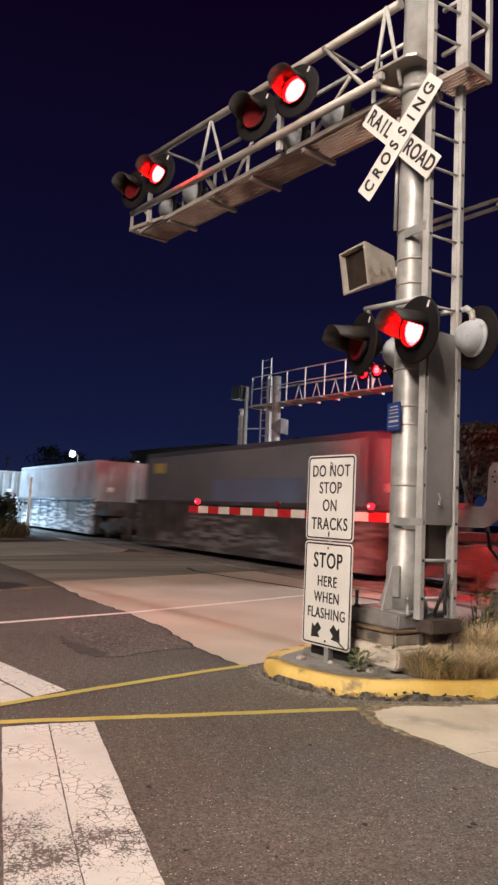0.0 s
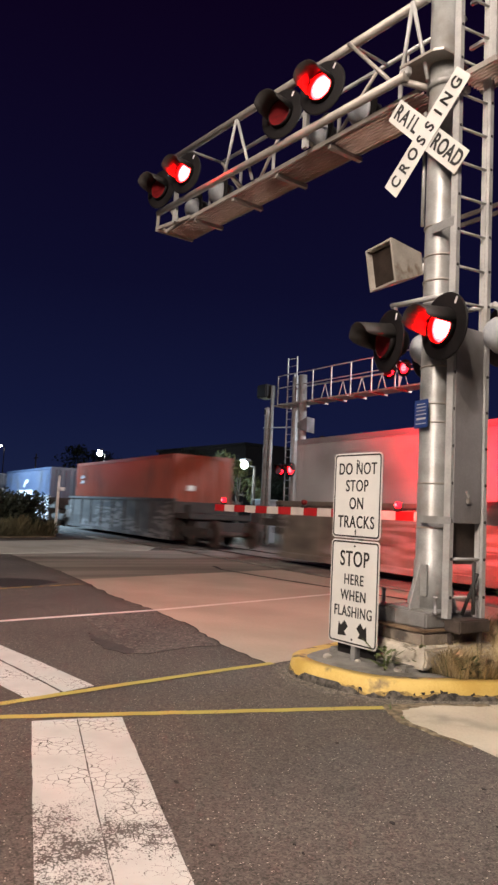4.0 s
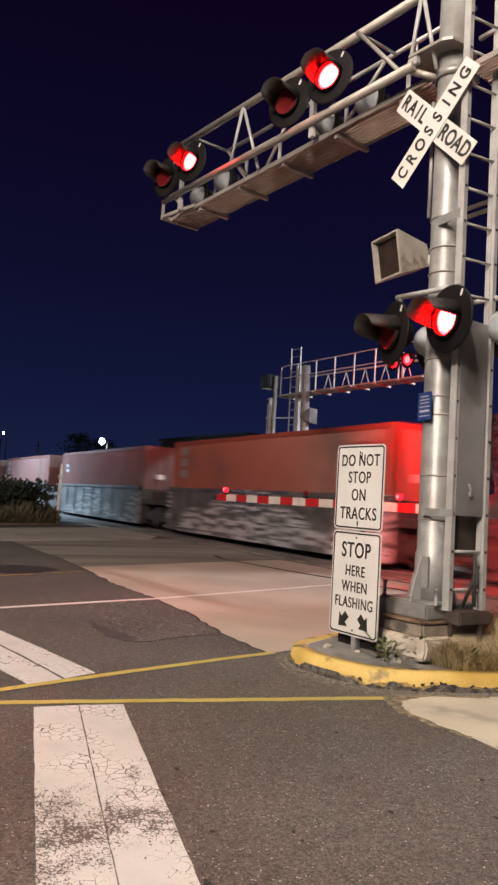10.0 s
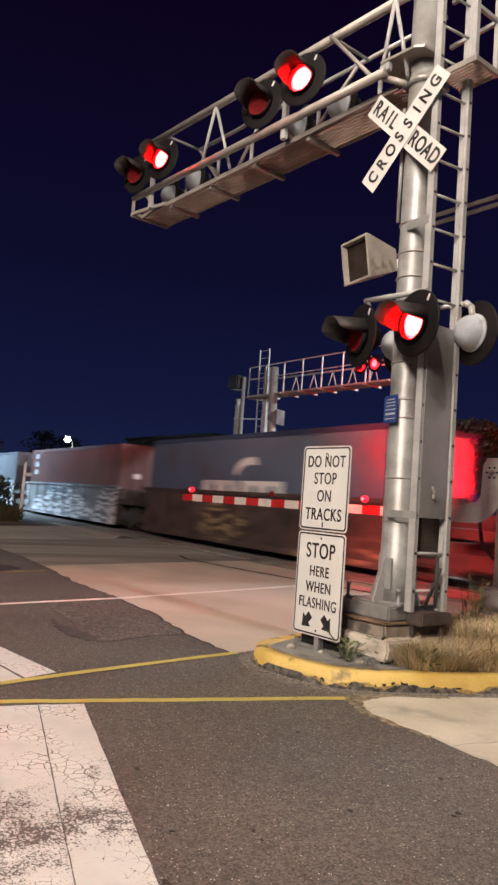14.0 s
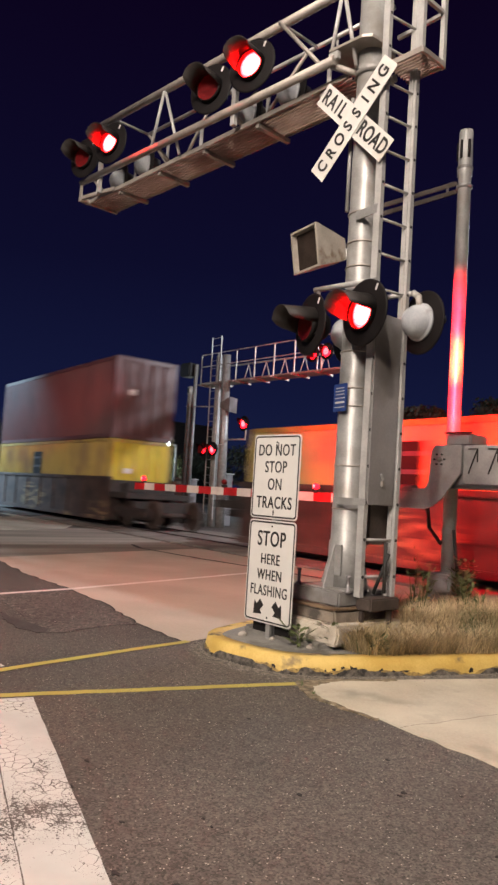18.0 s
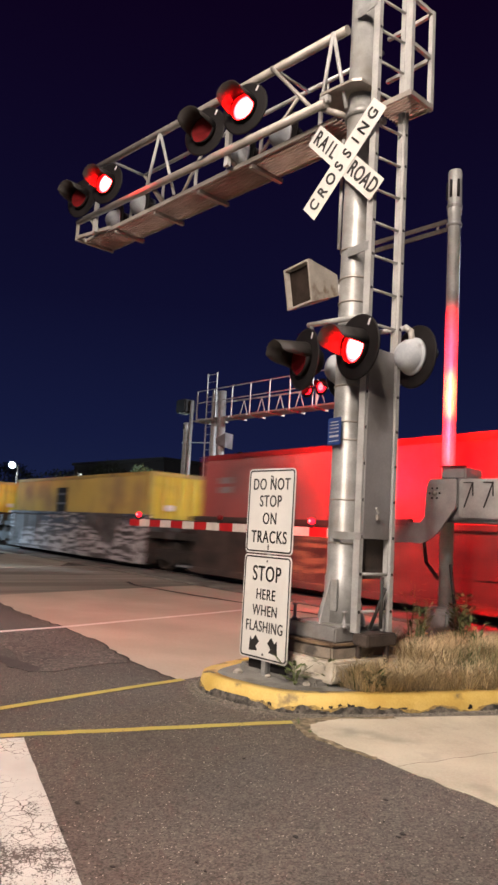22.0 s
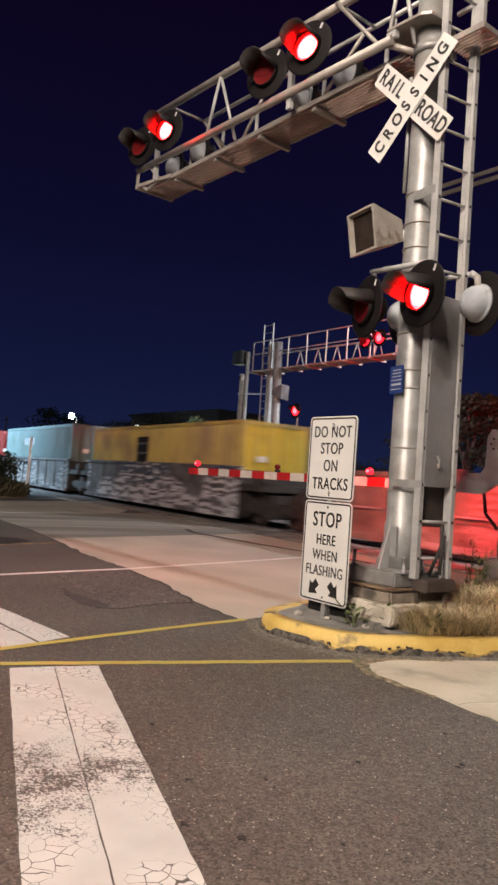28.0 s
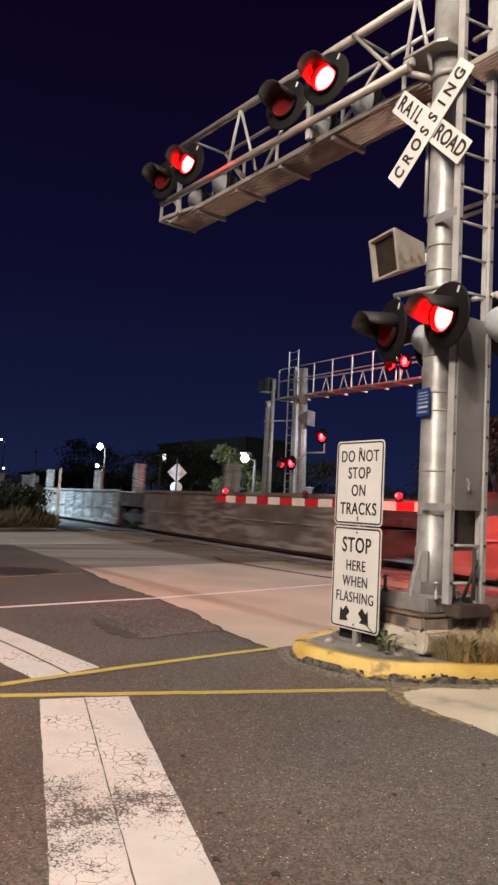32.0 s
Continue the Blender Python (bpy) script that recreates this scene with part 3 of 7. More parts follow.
def finish(bm, name, material):
    me = bpy.data.meshes.new(name)
    bm.to_mesh(me)
    bm.free()
    me.materials.append(material)
    return me


def part(name, bm, material, parent, label="", at=None):
    """Links a bmesh, given in the space of its thing, as one mesh object under a thing or a part."""
    ob = new(name, bm if isinstance(bm, bpy.types.Mesh) else finish(bm, name, material))
    ob.parent = parent
    if at is not None:
        ob.location = at
    return tagged(ob, label)


def solid(name, bm, material, label, category="", kind="", group="", at=(0, 0, 0)):
    """A thing, or a piece of the setting, of one mesh."""
    ob = new(name, finish(bm, name, material))
    ob.location = at
    return tagged(ob, label, category, group, kind)


def smooth(bm):
    for f in bm.faces:
        f.smooth = True
    return bm


def box(x0, x1, y0, y1, z0, z1, bevel=0.0, bm=None):
    own = bmesh.new()
    bmesh.ops.create_cube(own, size=1)
    bmesh.ops.scale(own, vec=(abs(x1 - x0), abs(y1 - y0), abs(z1 - z0)), verts=own.verts)
    bmesh.ops.translate(own, vec=((x0 + x1) / 2, (y0 + y1) / 2, (z0 + z1) / 2), verts=own.verts)
    if bevel:
        bmesh.ops.bevel(own, geom=own.edges[:], offset=bevel, segments=2, affect="EDGES")
    return merge(bm, own)


def merge(bm, own):
    if bm is None:
        return own
    me = bpy.data.meshes.new("tmp")
    own.to_mesh(me)
    own.free()
    bm.from_mesh(me)
    bpy.data.meshes.remove(me)
    return bm


def tube(p, q, r, r2=None, n=14, bm=None, caps=True):
    p, q = Vector(p), Vector(q)
    own = bmesh.new()
    bmesh.ops.create_cone(own, cap_ends=caps, segments=n, radius1=r, radius2=r if r2 is None else r2, depth=(q - p).length)
    m = Matrix.Translation((p + q) / 2) @ (q - p).to_track_quat("Z", "Y").to_matrix().to_4x4()
    bmesh.ops.transform(own, matrix=m, verts=own.verts)
    for f in own.faces:
        f.smooth = len(f.verts) == 4
    return merge(bm, own)


def bar(p, q, w, h, bm=None, up=(0, 0, 1)):
    """A straight bar of rectangular section from p to q."""
    p, q = Vector(p), Vector(q)
    d = (q - p).normalized()
    side = d.cross(Vector(up))
    side = side.normalized() if side.length > 1e-4 else Vector((1, 0, 0))
    top = side.cross(d)
    own = bmesh.new()
    ring = []
    for e in (p, q):
        ring.append([own.verts.new(e + side * a * w / 2 + top * b * h / 2) for a, b in ((-1, -1), (1, -1), (1, 1), (-1, 1))])
    a, b = ring
    own.faces.new(a[::-1]), own.faces.new(b)
    for i in range(4):
        own.faces.new((a[i], a[(i + 1) % 4], b[(i + 1) % 4], b[i]))
    bmesh.ops.recalc_face_normals(own, faces=own.faces)
    return merge(bm, own)


def slab(points, z0, z1, bm=None):
    """A flat plate with the given outline in plan."""
    own = bmesh.new()
    lo = [own.verts.new((x, y, z0)) for x, y in points]
    hi = [own.verts.new((x, y, z1)) for x, y in points]
    own.faces.new(hi), own.faces.new(lo[::-1])
    n = len(points)
    for i in range(n):
        own.faces.new((lo[i], lo[(i + 1) % n], hi[(i + 1) % n], hi[i]))
    bmesh.ops.recalc_face_normals(own, faces=own.faces)
    return merge(bm, own)


def plate(outline, y0, y1, bm=None):
    """A plate standing in the x-z plane with the given outline."""
    own = slab(outline, -y1, -y0)
    bmesh.ops.rotate(own, matrix=Matrix.Rotation(radians(90), 3, "X"), verts=own.verts)
    return merge(bm, own)


def rounded(w, h, r, cx=0.0, cz=0.0, n=5):
    pts = []
    for sx, sz, a0 in ((1, 1, 0), (-1, 1, 90), (-1, -1, 180), (1, -1, 270)):
        for i in range(n + 1):
            a = radians(a0 + 90 * i / n)
            pts.append((cx + sx * (w / 2 - r) + r * math.cos(a), cz + sz * (h / 2 - r) + r * math.sin(a)))
    return pts


def ring_plate(outer, inner, y0, y1):
    """A frame between two outlines of as many points, standing in the x-z plane."""
    bm = bmesh.new()
    n = len(outer)
    rows = [[bm.verts.new((x, y, z)) for x, z in o] for o, y in ((outer, y0), (inner, y0), (inner, y1), (outer, y1))]
    for k in range(4):
        a, b = rows[k], rows[(k + 1) % 4]
        for i in range(n):
            bm.faces.new((a[i], a[(i + 1) % n], b[(i + 1) % n], b[i]))
    bmesh.ops.recalc_face_normals(bm, faces=bm.faces)
    return bm


def lathe(profile, n=24, axis="Z"):
    """Turns a profile of (radius, height) about an axis."""
    bm = bmesh.new()
    rings = []
    for r, h in profile:
        rings.append([bm.verts.new((r * math.cos(2 * math.pi * i / n), r * math.sin(2 * math.pi * i / n), h)) for i in range(n)])
    for a, b in zip(rings, rings[1:]):
        for i in range(n):
            bm.faces.new((a[i], a[(i + 1) % n], b[(i + 1) % n], b[i]))
    bm.faces.new(rings[0][::-1]), bm.faces.new(rings[-1])
    bmesh.ops.remove_doubles(bm, verts=bm.verts, dist=1e-5)
    bmesh.ops.recalc_face_normals(bm, faces=bm.faces)
    smooth(bm)
    if axis == "Y":
        bmesh.ops.rotate(bm, matrix=Matrix.Rotation(radians(90), 3, "X"), verts=bm.verts)
    return bm


def shift(bm, x=0, y=0, z=0):
    bmesh.ops.translate(bm, vec=(x, y, z), verts=bm.verts)
    return bm


def turned(bm, degrees, axis="Z"):
    bmesh.ops.rotate(bm, matrix=Matrix.Rotation(radians(degrees), 3, axis), verts=bm.verts)
    return bm


def lettering(text, size, narrow=0.8, weight=0.006, depth=0.002):
    """Letters of the built-in font as a mesh, centred, standing in the x-z plane and facing -y."""
    cu = bpy.data.curves.new("letters", "FONT")
    cu.body, cu.size, cu.offset, cu.extrude = text, size, weight, depth
    cu.align_x, cu.align_y, cu.space_character = "CENTER", "CENTER", 1.10
    ob = bpy.data.objects.new("letters", cu)
    scene.collection.objects.link(ob)
    me = bpy.data.meshes.new_from_object(ob.evaluated_get(bpy.context.evaluated_depsgraph_get()))
    bpy.data.objects.remove(ob)
    bpy.data.curves.remove(cu)
    bm = bmesh.new()
    bm.from_mesh(me)
    bpy.data.meshes.remove(me)
    bmesh.ops.scale(bm, vec=(narrow, 1, 1), verts=bm.verts)
    return turned(bm, 90, "X")


def strip(points, width, z):
    """A painted line of constant width along a polyline in plan."""
    bm = bmesh.new()
    rows = []
    pts = [Vector((*p, 0)) for p in points]
    for i, p in enumerate(pts):
        d = (pts[min(i + 1, len(pts) - 1)] - pts[max(i - 1, 0)]).normalized()
        s = Vector((-d.y, d.x, 0)) * width / 2
        rows.append((bm.verts.new((p + s).xy.to_3d() + Vector((0, 0, z))), bm.verts.new((p - s).xy.to_3d() + Vector((0, 0, z)))))
    for (a, b), (c, d) in zip(rows, rows[1:]):
        bm.faces.new((a, b, d, c))
    bmesh.ops.recalc_face_normals(bm, faces=bm.faces)
    if bm.faces[:][0].normal.z < 0:
        bmesh.ops.reverse_faces(bm, faces=bm.faces)
    return bm


def wobbly(points, step=0.12, amount=0.03, seed=1):
    """Breaks a polyline into short uneven pieces."""
    rnd = random.Random(seed)
    out = []
    for (x0, y0), (x1, y1) in zip(points, points[1:]):
        n = max(1, int(math.hypot(x1 - x0, y1 - y0) / step))
        for i in range(n):
            f = i / n
            out.append((x0 + (x1 - x0) * f + rnd.uniform(-amount, amount), y0 + (y1 - y0) * f + rnd.uniform(-amount, amount)))
    out.append(points[-1])
    return out


# the track: s runs along it in the train's direction, n across it, away from the viewer
HEADING = 174.9
U = Vector((math.cos(radians(HEADING)), math.sin(radians(HEADING)), 0))
N = Vector((-U.y, U.x, 0)) * -1
TRACK0 = Vector((4.70, -4.47, 0)) + N * (10.75 + 1.22)


def on_track(s, n=0.0, z=0.0):
    return TRACK0 + U * s + N * n + Vector((0, 0, z))


def track_pose(s, n=0.0, z=0.0):
    p = on_track(s, n, z)
    return pose(p.x, p.y, p.z, 0, 0, HEADING)

# ---------------------------------------------------------------- ground, road and paint


def build_ground():
    bm = slab([(-600, -400), (600, -400), (600, 800), (-600, 800)], -0.3, 0.0)
    solid("ground", bm, ASPHALT, "worn dark grey asphalt road surface", "ground", "structure")
    # pale concrete pavement of the crossing, with a broken edge against the asphalt
    edge = wobbly([(-0.70, -0.36), (-1.57, -0.27), (-2.9, 0.06), (-4.02, 0.20), (-5.6, 0.30), (-7.2, 0.58), (-9.5, 0.9), (-15.4, 1.3)], 0.13, 0.026, 3)
    near = [p for p in edge if p[0] > -7.8]
    beyond = [p for p in edge if p[0] <= -7.8]
    slabs = near + [(-7.85, 0.70), (-8.35, 2.4), (-9.4, 6.5), (-0.9, 5.76), (-0.84, 0.5)]
    solid("concrete_road", slab(slabs[::-1], -0.02, 0.003), CONCRETE, "pale tan concrete road slab beside the tracks", "road", "structure")
    slabs = [(-7.86, 0.70)] + beyond + [(-15.8, 7.1), (-9.41, 6.5), (-8.36, 2.4)]
    solid("concrete_road", slab(slabs[::-1], -0.02, 0.0025), FARROAD, "greyer worn road surface of the far lanes", "road", "structure")
    # tarred joint along the broken edge
    solid("asphalt_seam", strip([(x, y - 0.015) for x, y in edge], 0.022, 0.005), TAR, "dark crumbled seam between asphalt and concrete", "seam", "structure")
    # sunken dark patches in the asphalt
    rnd2 = random.Random(61)
    rough = wobbly([(-1.62, -0.30), (-1.66, -0.51), (-1.63, -0.77), (-1.57, -0.99), (-1.51, -1.20), (-1.58, -1.36), (-1.80, -1.37), (-1.98, -1.28), (-2.6, -1.12), (-3.75, -0.95)], 0.05, 0.012, 15)
    body = rough + wobbly([(-3.95, -0.55), (-4.0, 0.15), (-2.75, -0.02), (-1.62, -0.30)], 0.1, 0.02, 16)[:-1]
    solid("rough_patch", slab(body, -0.01, 0.003), ROUGH, "coarse broken asphalt patch beside the concrete", "patch", "structure")
    for k in range(22):
        cx, cy, r = rnd2.uniform(1.2, 3.4), rnd2.uniform(-3.0, -1.0), rnd2.uniform(0.005, 0.018)
        pts = []
        for i in range(9):
            a, q = 2 * math.pi * i / 9, rnd2.uniform(0.45, 1.25)
            pts.append((cx + r * 1.4 * q * math.cos(a), cy + r * q * math.sin(a)))
        solid("asphalt_pit", slab(pts, -0.01, 0.003), TAR, "small dark tar spot on the asphalt", "spot", "structure")
    vs, fs = [], []
    for _ in range(260):
        cx, cy, r = rnd2.uniform(0.4, 4.0), rnd2.uniform(-3.4, -0.7), rnd2.uniform(0.0015, 0.0042) * (2.0 if rnd2.random() < 0.05 else 1)
        n = len(vs)
        for dx, dy, dz in ((1, 0, 0), (-0.4, 0.9, 0), (-0.6, -0.8, 0), (0.1, 0.1, 0.9)):
            vs.append((cx + dx * r * rnd2.uniform(.6, 1.3), cy + dy * r * rnd2.uniform(.6, 1.3), dz * r))
        fs += [(n, n + 1, n + 3), (n + 1, n + 2, n + 3), (n + 2, n, n + 3)]
    me = bpy.data.meshes.new("grit")
    me.from_pydata(vs, [], fs)
    me.materials.append(PALEF)
    tagged(new("grit", me), "pale grains of stone scattered on the asphalt", "grit", kind="stuff")
    solid("patch_crack", strip([(x, y - 0.004) for x, y in rough[:30]], 0.009, 0.0042), PATCH, "dark crack along the edge of the patch", "crack", "structure")
    for outline, k in (([(-8.3, -0.5), (-7.9, 0.05), (-7.45, 0.10), (-7.08, -0.35), (-6.92, -0.9), (-7.5, -1.15), (-8.0, -0.95), (-8.3, -0.5)], 5),
                       ([(-2.75, -1.27), (-2.45, -1.32), (-2.1, -1.26), (-1.80, -1.22), (-1.60, -1.30), (-1.62, -1.40), (-1.86, -1.46), (-2.15, -1.43), (-2.45, -1.38), (-2.75, -1.27)], 6)):
        solid("asphalt_patch", slab(wobbly(outline, 0.06, 0.022, k)[:-1][::-1], -0.01, 0.0045), TAR if k == 5 else PATCH, "dark sunken patch in the asphalt", "patch", "structure")
    solid("joint_line", strip(wobbly([(-10.3, 5.1), (-9.4, 4.78), (-7.2, 4.82), (-5.8, 4.94), (-3.2, 5.1)], 0.3, 0.02, 8), 0.11, 0.012), TAR, "dark tarred joint in the concrete", "joint", "structure")
    # cross street behind the viewer and pale apron beside the island
    apron = wobbly([(0.84, -0.45), (1.12, -0.60), (1.45, -0.62), (1.87, -0.60), (2.63, -0.70), (4.4, -0.75)], 0.10, 0.02, 5) + [(4.4, 6.0), (3.2, 6.0), (1.66, 1.45), (1.12, 0.30), (0.86, -0.18)]
    solid("apron_joint", strip(wobbly([(1.93, -0.62), (2.01, -0.24), (2.11, 0.24), (2.28, 0.95)], 0.08, 0.012, 9), 0.005, 0.0085), ROUGH, "thin dark joint across the apron", "joint", "structure")
    solid("concrete_apron", slab(apron, -0.02, 0.005), APRON, "cracked pale concrete apron beside the kerb", "pavement", "structure")


def build_paint():
    # broad double stop line, in two bands with a seam between, before and behind the yellow lines
    z = 0.0038
    d = Vector((2.16 - 0.17, -3.22 + 2.57)).normalized()
    n = Vector((d.y, -d.x))
    for k, (a, b) in enumerate((((0.10, -2.84), (0.169, -2.568)), ((0.171, -2.562), (0.26, -2.29)))):
        e = (0.03, 0.0) if k == 0 else (0.0, 0.03)
        pts = [a, b, (b[0] + d.x * 5.2, b[1] + d.y * 5.2), (a[0] + d.x * 5.2, a[1] + d.y * 5.2)]
        p = wobbly(pts + [pts[0]], 0.09, 0.0025, 20 + k)[:-1]
        solid("stop_line", slab(p, 0.001, z), WHITE_LINE, "broad worn white stop line, cracked into scales", "road marking", "structure")
    for k, pts in enumerate(([(-0.58, -2.13), (-0.50, -2.40), (-1.45, -2.47), (-2.6, -2.60), (-3.4, -2.66), (-3.4, -2.42), (-2.5, -2.34), (-1.5, -2.22)],
                             [(-0.495, -2.425), (-0.42, -2.70), (-0.93, -2.76), (-2.6, -2.86), (-3.4, -2.95), (-3.4, -2.69), (-2.6, -2.63), (-1.45, -2.50)])):
        solid("stop_line", slab(wobbly(pts + [pts[0]], 0.12, 0.004, 30 + k)[:-1], 0.001, z), WHITE_LINE, "white stop line band between the road's yellow lines", "road marking", "structure")
    solid("yellow_line", strip(wobbly([(0.85, -0.46), (0.40, -1.70), (-0.08, -3.02), (-0.6, -4.4)], 0.12, 0.006, 6), 0.082, 0.0045), YELLOW_LINE, "thin yellow painted line on asphalt", "road marking", "structure")
    solid("yellow_line", strip(wobbly([(-0.71, -0.31), (-0.56, -1.6), (-0.36, -2.94), (-0.16, -4.4)], 0.12, 0.006, 7), 0.082, 0.006), YELLOW_LINE, "thin yellow painted line on asphalt", "road marking", "structure")
    solid("lane_line", strip(wobbly([(-3.45, -3.6), (-3.71, -2.01), (-4.02, 0.19), (-4.60, 2.71), (-5.15, 5.0)], 0.4, 0.008, 8), 0.11, 0.007), THIN_LINE, "thin faded white lane line", "road marking", "structure")
    solid("centre_line", strip(wobbly([(-6.3, -2.6), (-6.85, -0.6), (-7.15, 0.5)], 0.4, 0.01, 9), 0.12, 0.007), ORANGE_LINE, "faded yellow centre line", "road marking", "structure")


def island_outline(inset=0.0):
    pts = [(-1.35, 5.2), (-1.12, 3.2), (-0.95, 1.7), (-0.80, 0.55), (-0.66, 0.08), (-0.50, -0.30), (-0.27, -0.47), (0.02, -0.50),
           (0.35, -0.45), (0.62, -0.36), (0.80, -0.15), (0.95, 0.13), (1.10, 0.44), (1.30, 0.95), (1.47, 1.42), (2.0, 2.9), (2.85, 5.2)]
    # rounded by corner cutting
    for _ in range(2):
        out = [pts[0]]
        for (x0, y0), (x1, y1) in zip(pts, pts[1:]):
            out += [(x0 * .75 + x1 * .25, y0 * .75 + y1 * .25), (x0 * .25 + x1 * .75, y0 * .25 + y1 * .75)]
        pts = out + [pts[-1]]
    if not inset:
        return pts
    out = []
    for i, (x, y) in enumerate(pts):
        x0, y0 = pts[max(i - 1, 0)]
        x1, y1 = pts[min(i + 1, len(pts) - 1)]
        d = Vector((x1 - x0, y1 - y0)).normalized()
        out.append((x - d.y * inset, y + d.x * inset))
    return out


def build_island():
    outer, lip, inner = island_outline(), island_outline(0.03), island_outline(0.155)
    rnd = random.Random(11)
    bm = bmesh.new()
    rows = []
    for (a, b), (c, d), (e, f) in zip(outer, lip, inner):
        j = lambda k=0.006: rnd.uniform(-k, k)
        rows.append([bm.verts.new(p) for p in ((a + j(), b + j(), 0.0), (a + (c - a) * .25 + j(), b + (d - b) * .25 + j(), 0.075 + j()), (c + j(), d + j(), 0.142 + j(0.004)),
                                               (c + (e - c) * .3, d + (f - d) * .3, 0.152), (e, f, 0.150), (e, f, 0.05))])
    for a, b in zip(rows, rows[1:]):
        for i in range(5):
            f = bm.faces.new((a[i], b[i], b[i + 1], a[i + 1]))
            f.smooth = True
    bmesh.ops.recalc_face_normals(bm, faces=bm.faces)
    solid("island_kerb", bm, YKERB, "rounded concrete kerb in chipped yellow paint", "kerb", "structure")
    # blackened scars and chips along the kerb face
    rnd = random.Random(21)
    for k in range(26):
        i = rnd.randrange(20, 56)
        (a, b), (c, d) = outer[i], outer[i + 1]
        w, hgt, z0 = rnd.uniform(0.012, 0.055), rnd.uniform(0.010, 0.06), rnd.uniform(-0.01, 0.045)
        if k < 3:
            # the deepest chips, by the widest part of the nose
            i, w, hgt, z0 = ((45, 0.038, 0.10, -0.01), (43, 0.09, 0.035, 0.0), (42, 0.05, 0.055, 0.01))[k]
            (a, b), (c, d) = outer[i], outer[i + 1]
        t = Vector((c - a, d - b)).normalized()
        o = Vector((t.y, -t.x))
        mid = Vector((a, b)) + o * 0.001
        pts = []
        for q in range(9):
            an = 2 * math.pi * q / 9
            kk = rnd.uniform(0.35, 1.25)
            h = z0 + hgt / 2 + hgt / 2 * kk * math.sin(an)
            inn = min(max(h / 0.075, 0), 1) * 0.0075
            e = mid + t * w * kk * math.cos(an) - o * (inn - 0.005)
            pts.append((e.x, e.y, max(h, 0.001)))
        bm = bmesh.new()
        vs = [bm.verts.new(p) for p in pts]
        vb = [bm.verts.new((p[0] - o.x * 0.012, p[1] - o.y * 0.012, p[2])) for p in pts]
        bm.faces.new(vs)
        for q in range(9):
            bm.faces.new((vs[q], vb[q], vb[(q + 1) % 9], vs[(q + 1) % 9]))
        bmesh.ops.recalc_face_normals(bm, faces=bm.faces)
        solid("kerb_scar", bm, TAR, "black scraped scar on the yellow kerb", "scar", "structure")
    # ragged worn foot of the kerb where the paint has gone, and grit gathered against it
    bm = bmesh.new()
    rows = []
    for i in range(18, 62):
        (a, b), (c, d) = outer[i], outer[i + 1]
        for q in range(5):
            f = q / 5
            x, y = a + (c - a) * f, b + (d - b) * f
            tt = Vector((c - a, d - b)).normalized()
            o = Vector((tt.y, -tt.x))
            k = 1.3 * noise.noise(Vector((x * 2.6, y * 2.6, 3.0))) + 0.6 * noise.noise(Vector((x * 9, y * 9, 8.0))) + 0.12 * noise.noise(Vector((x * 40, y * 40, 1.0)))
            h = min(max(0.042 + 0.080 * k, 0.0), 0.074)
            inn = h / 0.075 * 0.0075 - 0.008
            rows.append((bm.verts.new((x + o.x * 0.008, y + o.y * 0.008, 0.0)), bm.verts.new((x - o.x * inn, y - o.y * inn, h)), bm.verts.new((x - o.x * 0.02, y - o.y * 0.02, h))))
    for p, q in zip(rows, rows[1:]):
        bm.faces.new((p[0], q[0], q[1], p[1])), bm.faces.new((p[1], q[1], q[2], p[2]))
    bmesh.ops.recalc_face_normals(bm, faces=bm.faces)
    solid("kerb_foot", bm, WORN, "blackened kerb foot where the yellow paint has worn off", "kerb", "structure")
    # faded, scuffed paint above it
    bm = bmesh.new()
    rows = []
    for i in range(18, 62):
        (a, b), (c, d) = outer[i], outer[i + 1]
        for q in range(6):
            x, y = a + (c - a) * q / 6, b + (d - b) * q / 6
            tt = Vector((c - a, d - b)).normalized()
            o = Vector((tt.y, -tt.x))
            k = 1.3 * noise.noise(Vector((x * 2.6, y * 2.6, 3.0))) + 0.6 * noise.noise(Vector((x * 11, y * 11, 4.0))) + 0.18 * noise.noise(Vector((x * 45, y * 45, 2.0)))
            h = min(max(0.048 + 0.064 * k, 0.0), 0.0745)
            inn = h / 0.075 * 0.0075 - 0.0065
            rows.append((bm.verts.new((x + o.x * 0.0065, y + o.y * 0.0065, 0.0)), bm.verts.new((x - o.x * inn, y - o.y * inn, h)), bm.verts.new((x - o.x * 0.02, y - o.y * 0.02, h))))
    for p, q in zip(rows, rows[1:]):
        bm.faces.new((p[0], q[0], q[1], p[1])), bm.faces.new((p[1], q[1], q[2], p[2]))
    bmesh.ops.recalc_face_normals(bm, faces=bm.faces)
    solid("kerb_scuff", bm, FADED, "scuffed faded yellow paint low on the kerb", "kerb", "structure")
    bm = bmesh.new()
    rows = []
    rnd = random.Random(77)
    vs, fs = [], []
    for i in range(18, 62):
        (a, b), (c, d) = outer[i], outer[i + 1]
        tt = Vector((c - a, d - b))
        o = Vector((tt.y, -tt.x)).normalized()
        for q in range(3):
            x, y = a + tt.x * q / 3, b + tt.y * q / 3
            w = 0.085 + 0.06 * noise.noise(Vector((x * 3, y * 3, 5))) + 0.03 * noise.noise(Vector((x * 14, y * 14, 5)))
            rows.append((bm.verts.new((x - o.x * 0.01, y - o.y * 0.01, 0.012)), bm.verts.new((x + o.x * w * 0.5, y + o.y * w * 0.5, 0.008)), bm.verts.new((x + o.x * w, y + o.y * w, 0.001))))
